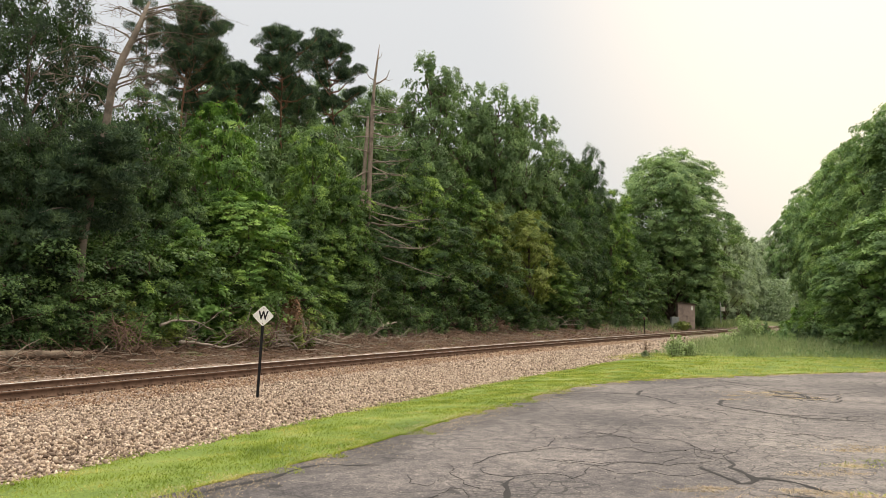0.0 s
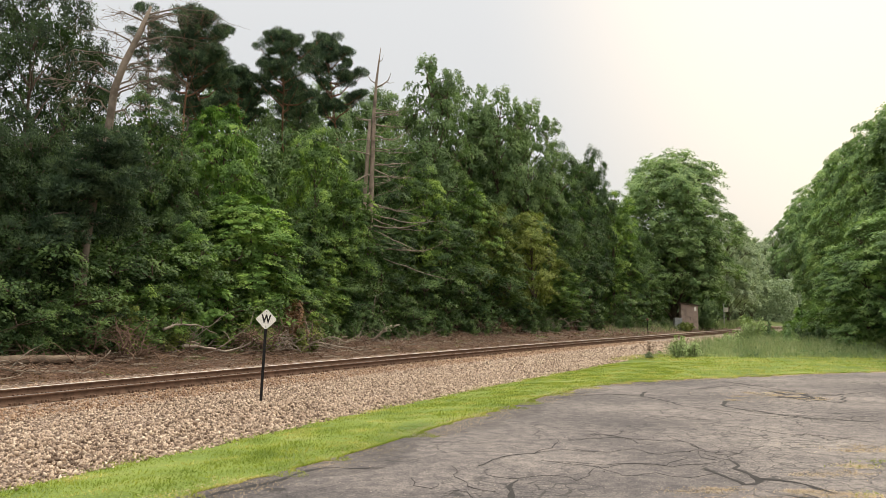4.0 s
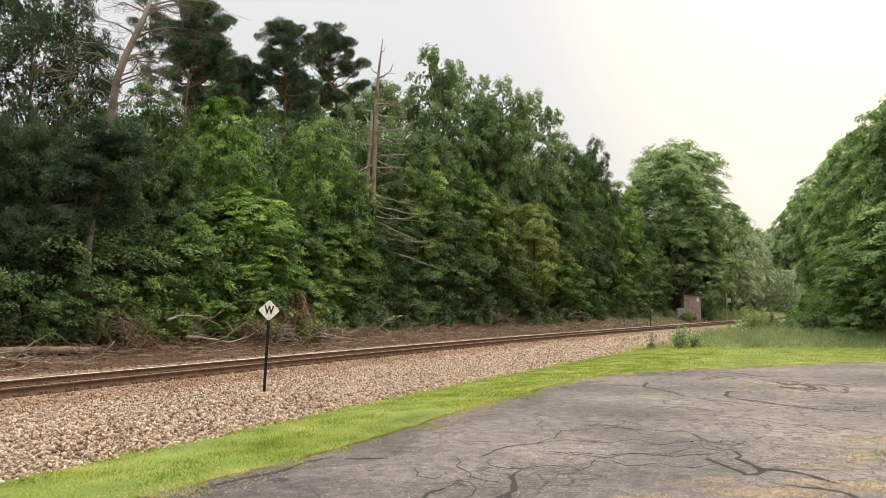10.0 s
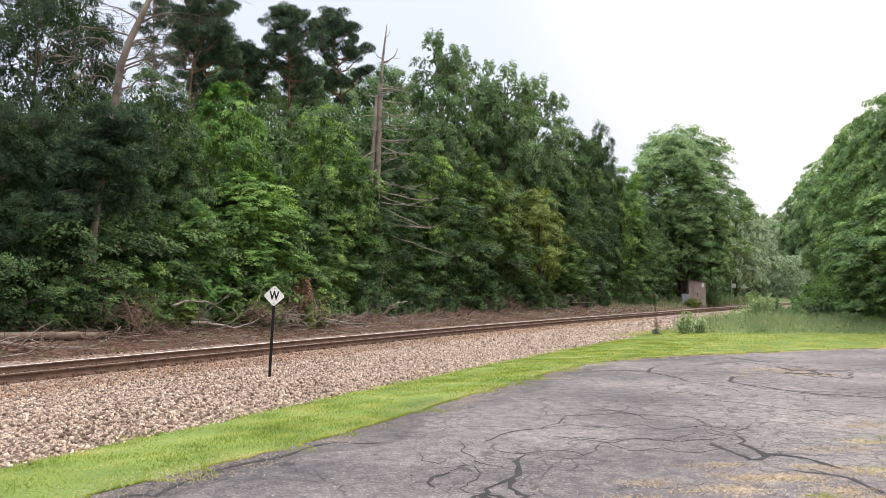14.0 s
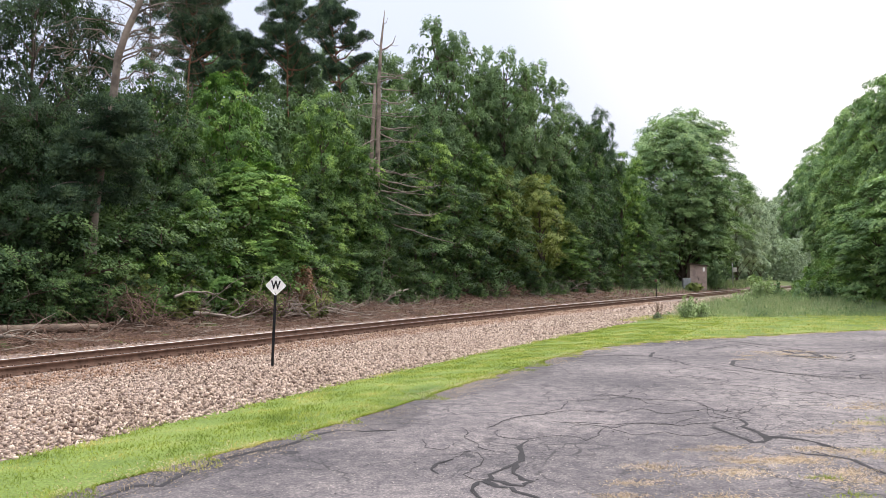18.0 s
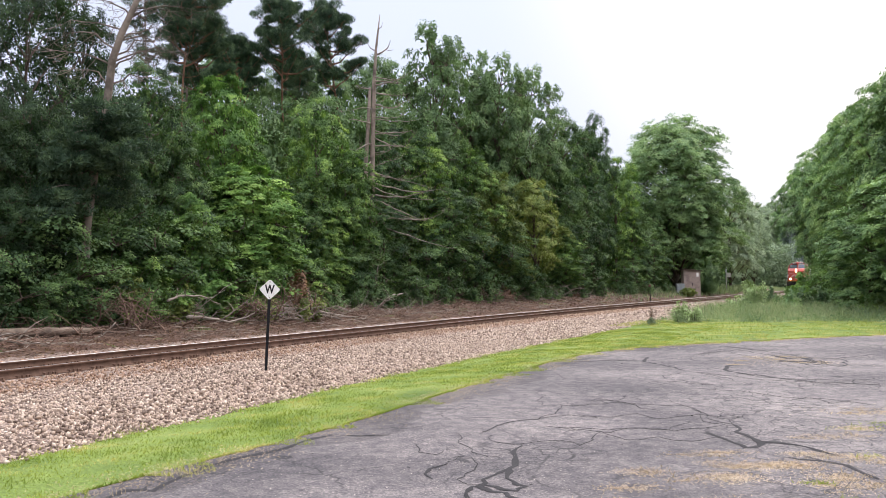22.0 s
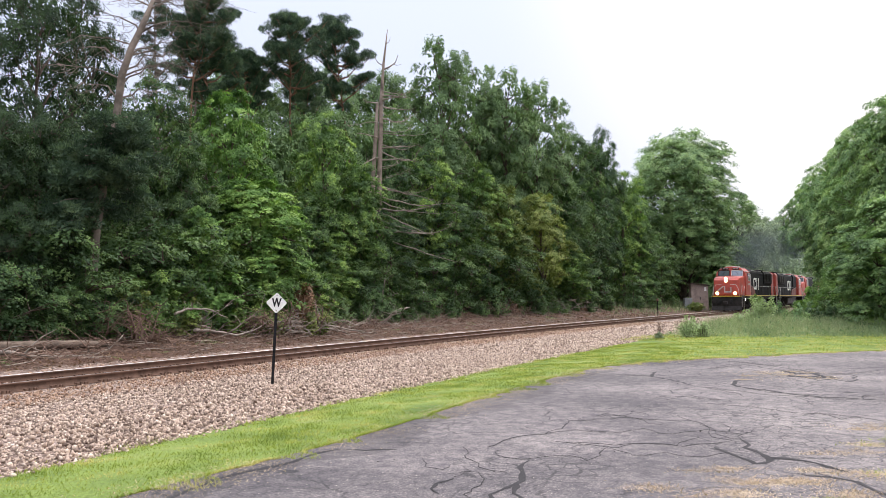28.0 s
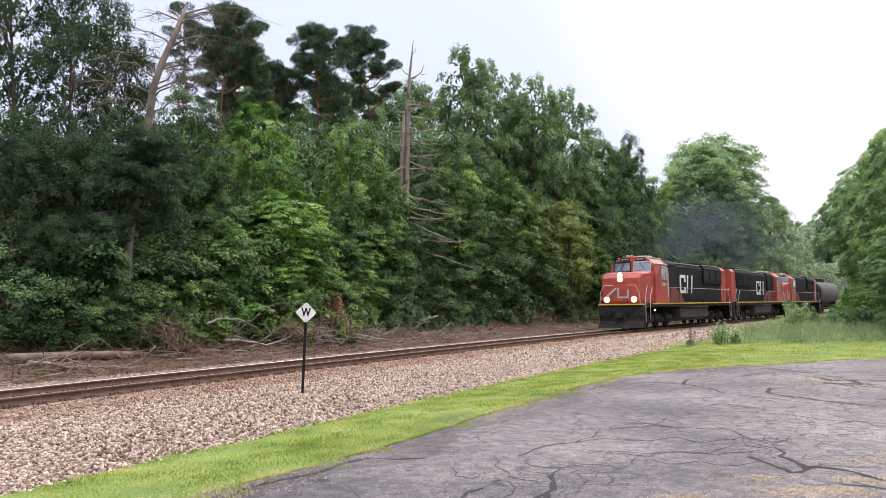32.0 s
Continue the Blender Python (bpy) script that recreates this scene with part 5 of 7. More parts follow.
tagged(part("mown_grass", blade_mesh("mown_grass", ee, rng.uniform(0.02, 0.06, len(ee)), 0.006, 0.9), M["mown"]), "ragged tufts of grass creeping over the asphalt's edge", "grass", kind="stuff")
# tall grass and weeds past the lawn
q = np.column_stack([rng.uniform(7, 44, 70000), 32.5 + 30 * rng.random(70000) ** 1.4])
su = np.array([to_line(a, b) for a, b in q])
n1 = np.array([noise.noise(Vector((float(a) * 0.45, float(b) * 0.45, 0))) for a, b in q])
keep = (su[:, 1] > np.interp(su[:, 0], [40, 60], [7.7, 5.2]) + n1 * 0.8) & (q[:, 1] > 33.2 + n1 * 1.5 + rng.normal(size=len(q)) * 0.35 + np.maximum(0, 11 - q[:, 0]) * 0.5)
q, n1 = q[keep], n1[keep]
p = np.column_stack([q, np.array([level(float(u)) for u in su[keep][:, 1]]) - 0.02])
hh = (0.36 + 0.35 * n1 + rng.uniform(0, 0.4, len(p))) * np.clip((q[:, 1] - 32.0) / 5, 0.4, 1.3)
tagged(part("tall_grass", blade_mesh("tall_grass", p, np.maximum(hh, 0.12), 0.014, 0.5), M["tall"]), "uncut tall grass and weeds past the lawn", "grass", kind="stuff")

# broad-leaved weeds among the tall grass
k = rng.integers(0, len(p), 9000)
q = p[k] + rng.normal(size=(9000, 3)) * np.array([0.15, 0.15, 0.0]) + np.array([0, 0, 1.0]) * (rng.uniform(0.1, 0.75, 9000) * hh[k])[:, None]
tagged(part("weed_leaves", leaf_mesh("weed_leaves", q, rng.normal(size=(9000, 3)) * 0.5 + np.array([0, -0.3, 0.7]), rng.uniform(0.06, 0.16, 9000), 0.035), M["walnut"]), "broad-leaved weeds among the tall grass", "weeds", kind="stuff")
# weeds on the far bank by the hut
rng = np.random.default_rng(15)
n = 8000
s_, u_ = rng.uniform(48, 120, n), -2.9 - 6 * rng.random(n) ** 0.8
ok = rng.random(n) < np.clip((s_ - 48) / 40, 0.1, 1) * np.clip((-u_ - 2.6) / 1.8, 0.1, 1)
p = np.array([on_line(float(a), float(b), level(float(b)) - 0.02) for a, b in zip(s_[ok], u_[ok])])
tagged(part("bank_weeds", blade_mesh("bank_weeds", p, rng.uniform(0.2, 0.75, len(p)), 0.04, 0.5), M["tall"]), "weeds and grass on the bank beyond the rails", "grass", kind="stuff")

# ---- bushes on the near side ----
random.seed(7)


def spray(name, label, az, d, h, r, mat, n, leaf, seed, z=0.1):
    """A weedy bush of upright leafy stems of uneven height."""
    global rng
    rng = np.random.default_rng(seed)
    b = base(name, label, "bush", m=Matrix.Translation(bearing(az, d, z)))
    bm = bmesh.new()
    cen, rad = [], []
    for k in range(n):
        a, t = rng.uniform(0, 6.28), rng.uniform(0.05, 1) ** 0.7
        tip = Vector((math.cos(a) * r * t, math.sin(a) * r * t, h * rng.uniform(0.35, 1.0) * (1.05 - 0.35 * t)))
        foot = Vector((math.cos(a) * r * 0.3 * t, math.sin(a) * r * 0.3 * t, -0.05))
        tube(bm, curve_pts(foot, tip, 4, 0, 0.03), [0.012, 0.01, 0.008, 0.006, 0.003], 3, False)
        m = max(4, int(tip.z / 0.16))
        for j in range(m):
            cen.append(foot.lerp(tip, 0.2 + 0.82 * j / m))
            rad.append(rng.uniform(0.09, 0.2) * (h / 1.2) ** 0.6 * (1.1 - 0.6 * j / m))
    part("stem", bm, M["bark"], b)
    part("foliage", crown_mesh(np.array(cen), np.array(rad), 18, leaf, 0.8), mat, b)
    return b


spray("roadside_bush", "light green leafy bush growing at the edge of the ballast", 16.2, 34.6, 1.2, 0.5, M["pale"], 26, (0.075, 0.025), 61)
spray("roadside_bush", "grey-green weedy bush beside the ballast", 17.1, 35.4, 0.95, 0.42, M["pale"], 26, (0.07, 0.014), 62)
spray("roadside_bush", "yellow-green bush between the lawn and the railway", 20.8, 50, 2.2, 1.0, M["pale"], 36, (0.10, 0.034), 63)
spray("roadside_bush", "broad green bush between the lawn and the railway", 21.8, 53, 1.6, 0.9, M["lotleaf"], 30, (0.10, 0.034), 64)
spray("roadside_bush", "low leafy bush beneath the trees", 23.4, 54, 1.7, 1.3, M["lotleaf"], 45, (0.11, 0.036), 65)
spray("roadside_bush", "slender light green sapling in the weeds", 23.2, 58, 1.6, 0.5, M["fresh"], 26, (0.16, 0.05), 66)
spray("roadside_bush", "dark bush under the trees at the lawn", 25.0, 50, 1.6, 1.4, M["dark"], 55, (0.15, 0.045), 67)
spray("roadside_bush", "thin tall bush between the lawn and the railway", 24.2, 80, 4.2, 1.3, M["lotleaf"], 16, (0.11, 0.035), 94)
spray("roadside_bush", "leafy thicket under the overhanging boughs", 25.6, 78, 4.6, 1.2, M["lotleaf"], 60, (0.16, 0.06), 95)
spray("roadside_bush", "grey-green bush in the tall weeds", 19.6, 46, 1.1, 0.8, M["pale"], 34, (0.09, 0.03), 96)
spray("roadside_bush", "light green bush among the weeds", 23.0, 47, 1.2, 0.9, M["lotleaf"], 34, (0.1, 0.034), 97)
spray("bank_bush", "weedy bush at the foot of the hut", 16.7, 91, 1.0, 1.2, M["olive"], 40, (0.2, 0.06), 91, 0.35)
spray("bank_bush", "light green bush beside the hut", 18.0, 99, 4.6, 1.6, M["walnut"], 70, (0.2, 0.06), 92, 0.35)
spray("bank_bush", "light green bush between hut and signal", 17.9, 116, 5.2, 1.7, M["walnut"], 60, (0.2, 0.06), 93, 0.35)
spray("roadside_bush", "low weedy bush under the trees", 27.5, 45, 1.2, 1.4, M["maple"], 50, (0.15, 0.045), 68)
w = spray("dead_weed", "dead brown weed stalk at the edge of the ballast", 14.3, 34.0, 0.95, 0.12, M["dryleaf"], 7, (0.05, 0.008), 69)
spray("small_weed", "low brown and green weed at the foot of the ballast", 14.2, 33.6, 0.35, 0.2, M["tall"], 18, (0.08, 0.012), 70)

# ---- dead wood along the line ----
def limb(bm, a, b, r, bend=0.2, twigs=0, n=6):
    pts = curve_pts(a, b, n, bend, r * 0.9)
    tube(bm, pts, [r * (1 - 0.72 * i / n) for i in range(n + 1)], 7 if r > 0.04 else 5)
    for _ in range(twigs):
        p = random.choice(pts[1:])
        q = p + Vector((random.uniform(-1, 1), random.uniform(-1, 1), random.uniform(-0.2, 0.7))).normalized() * random.uniform(0.3, 1.0)
        tube(bm, curve_pts(p, q, 3, random.uniform(-0.1, 0.15), 0.05), [r * 0.35 + 0.004, r * 0.25 + 0.003, r * 0.18 + 0.002, 0.003], 4, False)


random.seed(21)
s_a, s_b = cross(-31.5, -5.0), cross(-23.4, -4.7)
bm = bmesh.new()
pa, pb = on_line(s_a, -5.0, level(-5.0) + 0.13), on_line(s_b, -4.6, level(-4.6) + 0.13)
tube(bm, curve_pts(pa, pb, 12, 0.04, 0.025), [0.15 - 0.005 * k for k in range(13)], 10)
log = part("fallen_log", bm, M["logwood"])
tagged(log, "long weathered fallen log lying on the litter", "log")


def twigs_on(owner, pts, r, count, material, spread=1.0):
    """Side twigs of a bough, each a piece of its own."""
    for _ in range(count):
        p = random.choice(pts[1:])
        q = p + Vector((random.uniform(-1, 1), random.uniform(-1, 1), random.uniform(-0.2, 0.7))).normalized() * random.uniform(0.3, 1.0) * spread
        bm = bmesh.new()
        tube(bm, curve_pts(p, q, 3, random.uniform(-0.1, 0.15), 0.05), [r * 0.35 + 0.004, r * 0.25 + 0.003, r * 0.18 + 0.002, 0.003], 4, False)
        part("twig", bm, material, owner)


def bough_on(owner, pts, r, material, twigs=5, name="bough"):
    bm = bmesh.new()
    n = len(pts) - 1
    tube(bm, pts, [r * (1 - 0.72 * i / n) for i in range(n + 1)], 7 if r > 0.04 else 5)
    ob = part(name, bm, material, owner)
    twigs_on(ob, pts, r, twigs, material)
    return ob


def brush(az, u, size, count, mat, label, high=0.6):
    """A heap of dead boughs, each a part."""
    s = cross(az, u)
    o = on_line(s, u, level(u))
    heap = base("brush_pile", label, "brush pile", "dead brush along the railway", m=Matrix.Translation(o))
    for k in range(count):
        a = Vector((random.uniform(-size, size), random.uniform(-0.5, 0.5), random.uniform(0.02, high * 0.4)))
        b = a + Vector((random.uniform(-1, 1) * size, random.uniform(-0.6, 0.6), random.uniform(-0.1, high)))
        b.z = max(b.z, 0.03)
        r = random.uniform(0.012, 0.035)
        bough_on(heap, curve_pts(a, b, 5, random.uniform(-0.1, 0.25), r * 0.9), r, M[mat], 5)


def arching_branch(label, u, r, way, twigs=4):
    """A fallen branch through places given by bearing and elevation."""
    pts = []
    for az, el in way:
        p = on_line(cross(az, u), u)
        pts.append(Vector((p.x, p.y, max(level(u) + 0.03, EYE.z + p.xy.length * math.tan(radians(el))))))
    fine = []
    for p, q in zip(pts, pts[1:]):
        fine += [p.lerp(q, t) + Vector((random.uniform(-0.02, 0.02), random.uniform(-0.05, 0.05), random.uniform(-0.02, 0.02))) for t in (0, 0.33, 0.67)]
    fine.append(pts[-1])
    ob = base("fallen_branch", label, "branch", "dead branches")
    bough_on(ob, fine, r, M["deadwood"], twigs)


for az, u, size, count, mat, high in ((-22.8, -5.0, 0.8, 16, "browntwig", 1.1), (-26.5, -4.6, 1.4, 12, "browntwig", 0.35), (-29.5, -4.3, 1.3, 10, "browntwig", 0.3), (-20.5, -4.6, 1.2, 12, "browntwig", 0.4), (-17.6, -5.4, 1.5, 16, "deadwood", 0.9),
                                      (-15.0, -5.2, 1.5, 18, "browntwig", 0.8), (-12.6, -4.6, 1.5, 16, "deadwood", 0.7), (-10.3, -4.6, 1.4, 12, "deadwood", 0.5), (-7.5, -4.6, 1.5, 10, "browntwig", 0.35), (-4.4, -4.6, 1.3, 12, "deadwood", 0.6), (-1.0, -5.0, 1.4, 9, "browntwig", 0.3),
                                      (3.2, -5.2, 1.6, 14, "browntwig", 0.6), (7.4, -6.2, 2.0, 14, "deadwood", 0.9), (-6.0, -6.6, 0.8, 9, "deadwood", 2.0), (-13.6, -4.7, 1.1, 16, "browntwig", 1.3), (-10.9, -4.6, 1.0, 16, "browntwig", 1.2), (-21.9, -4.8, 0.9, 12, "browntwig", 1.1)):
    brush(az, u, size, count, mat, "tangle of brown dead twigs on the litter" if mat == "browntwig" else "heap of bleached dead branches by the rails", high)
arching_branch("crooked dark fallen branch beside the rails", -4.0, 0.07, ((-29.86, -3.32), (-28.62, -3.42), (-27.66, -3.66), (-26.61, -4.30)))
arching_branch("pale bent branch rising from the brush", -3.9, 0.045, ((-26.67, -4.52), (-25.53, -4.05), (-24.36, -4.01), (-23.36, -3.33), (-22.51, -2.42)))
arching_branch("pale arched branch over the brush", -4.9, 0.05, ((-19.16, -1.05), (-18.26, -0.78), (-17.33, -0.78), (-15.98, -1.37)))
arching_branch("pale crooked branch lying in the brush", -4.5, 0.06, ((-17.86, -2.17), (-16.56, -2.33), (-15.35, -2.61), (-14.11, -2.27), (-12.93, -1.49)))
arching_branch("bleached branch slanting to the litter", -4.6, 0.05, ((-11.99, -2.28), (-10.82, -2.61), (-9.63, -3.09)))
arching_branch("grey branch lying along the litter", -4.0, 0.045, ((-9.05, -2.18), (-7.26, -2.62), (-5.50, -2.86)))
bm = bmesh.new()
s0 = cross(-4.0, -5.6)
limb(bm, on_line(s0 - 0.7, -5.5, level(-5.5) + 0.5), on_line(s0 + 1.0, -5.7, level(-5.7) + 0.75), 0.1, 0.03, 0, 6)
tagged(part("fallen_log", bm, M["deadwood"]), "short broken log propped on the brush", "log")
bm = bmesh.new()
s0 = cross(-9.2, -4.4)
limb(bm, on_line(s0 - 1.6, -4.9, level(-4.9) + 0.45), on_line(s0 + 2.2, -3.6, level(-3.6) + 0.1), 0.08, 0.1, 3, 8)
tagged(part("fallen_branch", bm, M["deadwood"]), "grey fallen branch sloping down to the rails", "branch", "dead branches")
# the dry bush and the growth over the brush
for kind, az, u, h, r, mat, seed in (("dry_bush", -10.5, -4.9, 2.2, 0.8, "drybush", 71), ("green_bush", -21.6, -5.7, 2.1, 1.1, "olive", 101), ("green_bush", -20.2, -5.8, 2.3, 1.1, "maple", 102), ("green_bush", -18.7, -5.7, 1.8, 1.0, "olive", 103), ("green_bush", -15.6, -5.6, 1.7, 0.9, "maple", 104), ("dry_bush", -9.9, -5.0, 1.3, 0.9, "olive", 72), ("dry_bush", -10.2, -4.5, 1.3, 0.7, "olive", 86), ("dry_bush", -12.6, -4.9, 1.3, 0.8, "olive", 87), ("dry_bush", -11.2, -5.3, 1.0, 0.8, "olive", 83), ("dry_bush", 4.0, -5.9, 1.1, 0.8, "dryleaf", 73), ("dry_bush", -24.9, -6.5, 1.2, 0.7, "olive", 74), ("dry_bush", -13.0, -6.4, 1.5, 1.0, "olive", 75), ("dry_bush", -16.5, -6.6, 1.2, 0.9, "olive", 77),
                                      ("green_bush", -12.0, -5.4, 2.1, 0.6, "fresh", 76), ("green_bush", -13.1, -5.6, 1.6, 0.9, "fresh", 84), ("green_bush", -14.6, -6.2, 1.4, 1.0, "olive", 85), ("green_bush", -19.0, -6.2, 1.5, 0.7, "fresh", 78), ("green_bush", -5.5, -6.0, 1.6, 0.9, "walnut", 79), ("green_bush", -6.9, -6.3, 1.5, 0.8, "maple", 80), ("green_bush", -2.2, -6.2, 1.5, 0.8, "maple", 81)):
    p = on_line(cross(az, u), u)
    spray(kind, "withered bush with brown curled leaves" if mat in ("dryleaf", "drybush") else "yellowing bush over the dead brush" if mat == "olive" else "green bush at the wood's edge", math.degrees(math.atan2(p.x, p.y)), math.hypot(p.x, p.y), h, r, M[mat], 30, (0.12, 0.035), seed, level(u))
# low growth along the foot of the trees
random.seed(21)
for k in range(45):
    az = -29 + k * 1.05 + random.uniform(-0.4, 0.4)
    u = -5.5 - random.uniform(0, 0.7)
    # outside this span dark leaf colour stands for shade under the trees
    mat = random.choice(("maple", "fresh", "olive", "dark", "maple", "walnut")) if -23 < az < -8 else "dark"
    p = on_line(cross(az, u), u)
    spray("low_bush", "yellowing low bush at the foot of the wood" if mat == "olive" else "low leafy bush at the foot of the wood", math.degrees(math.atan2(p.x, p.y)), math.hypot(p.x, p.y), random.uniform(0.8, 1.7), random.uniform(0.5, 0.9), M[mat], 20, (0.085, 0.026), 200 + k, level(u))
# leaf litter: curled brown leaves and chips on the floor
rng = np.random.default_rng(9)
n = 26000
s, u = rng.uniform(-14, 60, n), rng.uniform(-7.5, -2.7, n)
p = np.array([on_line(float(a), float(b), level(float(b)) + 0.02) for a, b in zip(s, u)])
p[:, 2] += rng.uniform(0, 0.05, n)
tagged(part("fallen_leaves", leaf_mesh("fallen_leaves", p, rng.normal(size=(n, 3)) * 0.5 + np.array([0, 0, 0.7]), rng.uniform(0.05, 0.13, n), 0.025), M["dryleaf"]), "brown fallen leaves and chips over the litter", "leaves", kind="stuff")

# a litter of broken twigs
def twig_litter(n, s0, s1, u0, u1, length, r, seed):
    """Thin three-sided sticks lying this way and that."""
    g = np.random.default_rng(seed)
    ss, uu = g.uniform(s0, s1, n), g.uniform(u0, u1, n)
    p = np.array([on_line(float(a), float(b), level(float(b)) + 0.03) for a, b in zip(ss, uu)])
    a = g.uniform(0, math.tau, n)
    d = unit(np.column_stack([np.cos(a), np.sin(a), g.normal(size=n) * 0.14]))
    L = g.uniform(0.35, 1.0, (n, 1)) * length
    p[:, 2] += np.abs(d[:, 2]) * L[:, 0] * 0.5 + g.random(n) ** 3 * 0.15
    side = unit(np.cross(d, np.array([0, 0, 1.0])))
    w = r * g.uniform(0.5, 1.3, (n, 1))
    ring = np.stack([side * w, -side * w, np.tile((0, 0, 1.0), (n, 1)) * w * 1.5], 1)
    v = np.concatenate([(p - d * L * 0.5)[:, None] + ring, (p + d * L * 0.5)[:, None] + ring * 0.5], 1).reshape(-1, 3)
    f = np.array([(0, 1, 4, 3), (1, 2, 5, 4), (2, 0, 3, 5)])
    return quick_mesh("twigs", v, ((np.arange(n) * 6)[:, None, None] + f[None]).reshape(-1, 4))


tagged(part("twigs", twig_litter(4200, -13, 32, -6.2, -2.7, 0.8, 0.009, 3), M["browntwig"]), "brown broken twigs strewn over the litter", "twigs", kind="stuff")
tagged(part("twigs", twig_litter(700, -13, 60, -6.0, -2.8, 1.1, 0.013, 4), M["deadwood"]), "bleached grey sticks strewn over the litter", "twigs", kind="stuff")

# ---- the dead tree: two grey stems side by side, the taller one forked at the top ----
random.seed(33)
SNAG_AT = on_line(cross(-5.6, -7.7), -7.7, level(-7.7) - 0.1)
_k = SNAG_AT.xy.length / 1414
SNAG = base("dead_tree", "bare dead tree with two grey stems and drooping branches", "tree", m=Matrix.Translation(SNAG_AT) @ pose(0, 0, 0, 0, 0, 5.5))


def snag_point(x, y, out=0.0):
    return Vector(((x - 662) * _k, -out, (555 - y) * _k))


bm = bmesh.new()
tube(bm, [snag_point(x, y) for x, y in ((662, 560), (664, 430), (666, 300), (669, 170), (671, 132), (673, 100), (677, 65), (680, 38))], [0.16, 0.145, 0.135, 0.12, 0.085, 0.07, 0.045, 0.014], 10)
for pts, r in ((((672, 112), (684, 106), (694, 98), (699, 84)), 0.055), (((672, 104), (663, 99), (656, 87)), 0.035), (((676, 66), (683, 60), (685, 52)), 0.025), (((690, 101), (697, 103), (705, 101)), 0.02)):
    tube(bm, [snag_point(*q) for q in pts], [r * (1 - 0.75 * i / (len(pts) - 1)) for i in range(len(pts))], 6)
part("trunk", bm, M["snagwood"], SNAG, "barkless grey trunk with a forked top")
bm = bmesh.new()
tube(bm, [snag_point(x, y, 0.12) for x, y in ((655, 560), (654, 430), (655, 300), (660, 215), (662, 172))], [0.13, 0.115, 0.11, 0.1, 0.07], 9)
part("second_stem", bm, M["snagwood"], SNAG, "broken-off second stem")
for k in range(34):
    y = 150 + k * 8 + random.uniform(-4, 4)
    low = (y - 150) / 260
    sgn = -1 if k % 4 == 3 else 1
    thick = random.choice((0.5, 0.7, 1.0, 1.1))
    reach = (random.uniform(30, 70) + 72 * low * random.uniform(0.3, 1.0)) * (0.55 if thick < 0.6 else 1)
    if sgn < 0:
        reach *= 0.6
    drop = (2 + 34 * low) * random.uniform(-0.5, 1.4)
    sag = random.uniform(-6, 14)
    pts = []
    for i in range(8):
        t = i / 7
        # out level, sinking, then lifting again at the tip
        pts.append(snag_point(667 + sgn * (4 + reach * t), y + drop * t + sag * 4 * t * (1 - t) * 0.6 + random.uniform(-1.2, 1.2) - (8 * max(0, t - 0.7) / 0.3 if k % 3 == 0 else 0), 0.15 + (0.5 + 1.2 * low) * t + random.uniform(-0.05, 0.05)))
    bm = bmesh.new()
    tube(bm, pts, [w * thick for w in (0.046, 0.04, 0.034, 0.029, 0.024, 0.018, 0.013, 0.006)], 6)
    twigs_on(part("branch", bm, M["deadwood"], SNAG), pts[1:], 0.025, 4, M["deadwood"], 0.6)

# ---- the hut and the crossing signal ----
M["hutwood"] = plain("weathered_brown_boards", (0.34, 0.26, 0.22), 0.85, 0, 0.3, 2.0, 0.4, 30)
M["silver"] = plain("silver_mast_paint", (0.58, 0.59, 0.60), 0.5, 0.1, 0.2, 4.0)
M["tin"] = plain("dull_grey_metal", (0.30, 0.31, 0.31), 0.5, 0.5, 0.25, 3.0)
hp = bearing(16.85, 95.0)
hz = level(to_line(hp.x, hp.y)[1])
HUT = base("trackside_hut", "small brown boarded railway hut with a flat sloping roof", "hut", m=Matrix.Translation((hp.x, hp.y, hz)) @ pose(0, 0, 0, 0, 0, -6) @ Matrix.Diagonal((1.15, 1.15, 1, 1)))
top = 3.2 - hz
bm = bmesh.new()
prism(bm, [(-0.8, -0.3), (0.8, -0.3), (0.8, top - 0.25), (-0.8, top - 0.05)], -0.7, 0.7, "y", 0.01)
part("walls", bm, M["hutwood"], HUT)
for k in range(9):
    bm = bmesh.new()
    box(bm, -0.8 + k * 0.178, -0.8 + k * 0.178 + 0.168, -0.722, -0.7, 0, top - 0.27 + (8 - k) * 0.022)
    part("board", bm, M["hutwood"], HUT)
bm = bmesh.new()
prism(bm, [(-1.0, top - 0.02), (0.95, top - 0.26), (0.95, top - 0.16), (-1.0, top + 0.08)], -0.9, 0.85, "y", 0.01)
part("roof", bm, M["tie"], HUT, "dark tarred roof")
bm = bmesh.new()
box(bm, 0.42, 0.62, -0.745, -0.722, top - 0.85, top - 0.4)
part("notice", bm, M["white"], HUT, "small white notice")
bm = bmesh.new()
box(bm, 0.0, 0.05, -0.76, -0.722, 1.0, 1.35)
part("latch", bm, M["black"], HUT)
cp = bearing(16.15, 93.0)
bm = bmesh.new()
box(bm, -0.42, 0.42, -0.3, 0.3, -0.4, 1.15, 0.02)
cab = part("relay_cabinet", bm, M["tin"])
cab.location = (cp.x, cp.y, level(to_line(cp.x, cp.y)[1]))
tagged(cab, "low dull grey metal cabinet beside the hut", "cabinet")
mp = bearing(19.15, 116.0)
mz = level(to_line(mp.x, mp.y)[1])
MAST = base("crossing_signal", "grey crossing signal mast with lamps and a pale equipment box", "signal", m=Matrix.Translation((mp.x, mp.y, mz)))
mt = 4.7 - mz
bm = bmesh.new()
tube(bm, [(0, 0, -0.2), (0, 0, mt)], 0.07, 10)
part("mast", bm, M["silver"], MAST)
bm = bmesh.new()
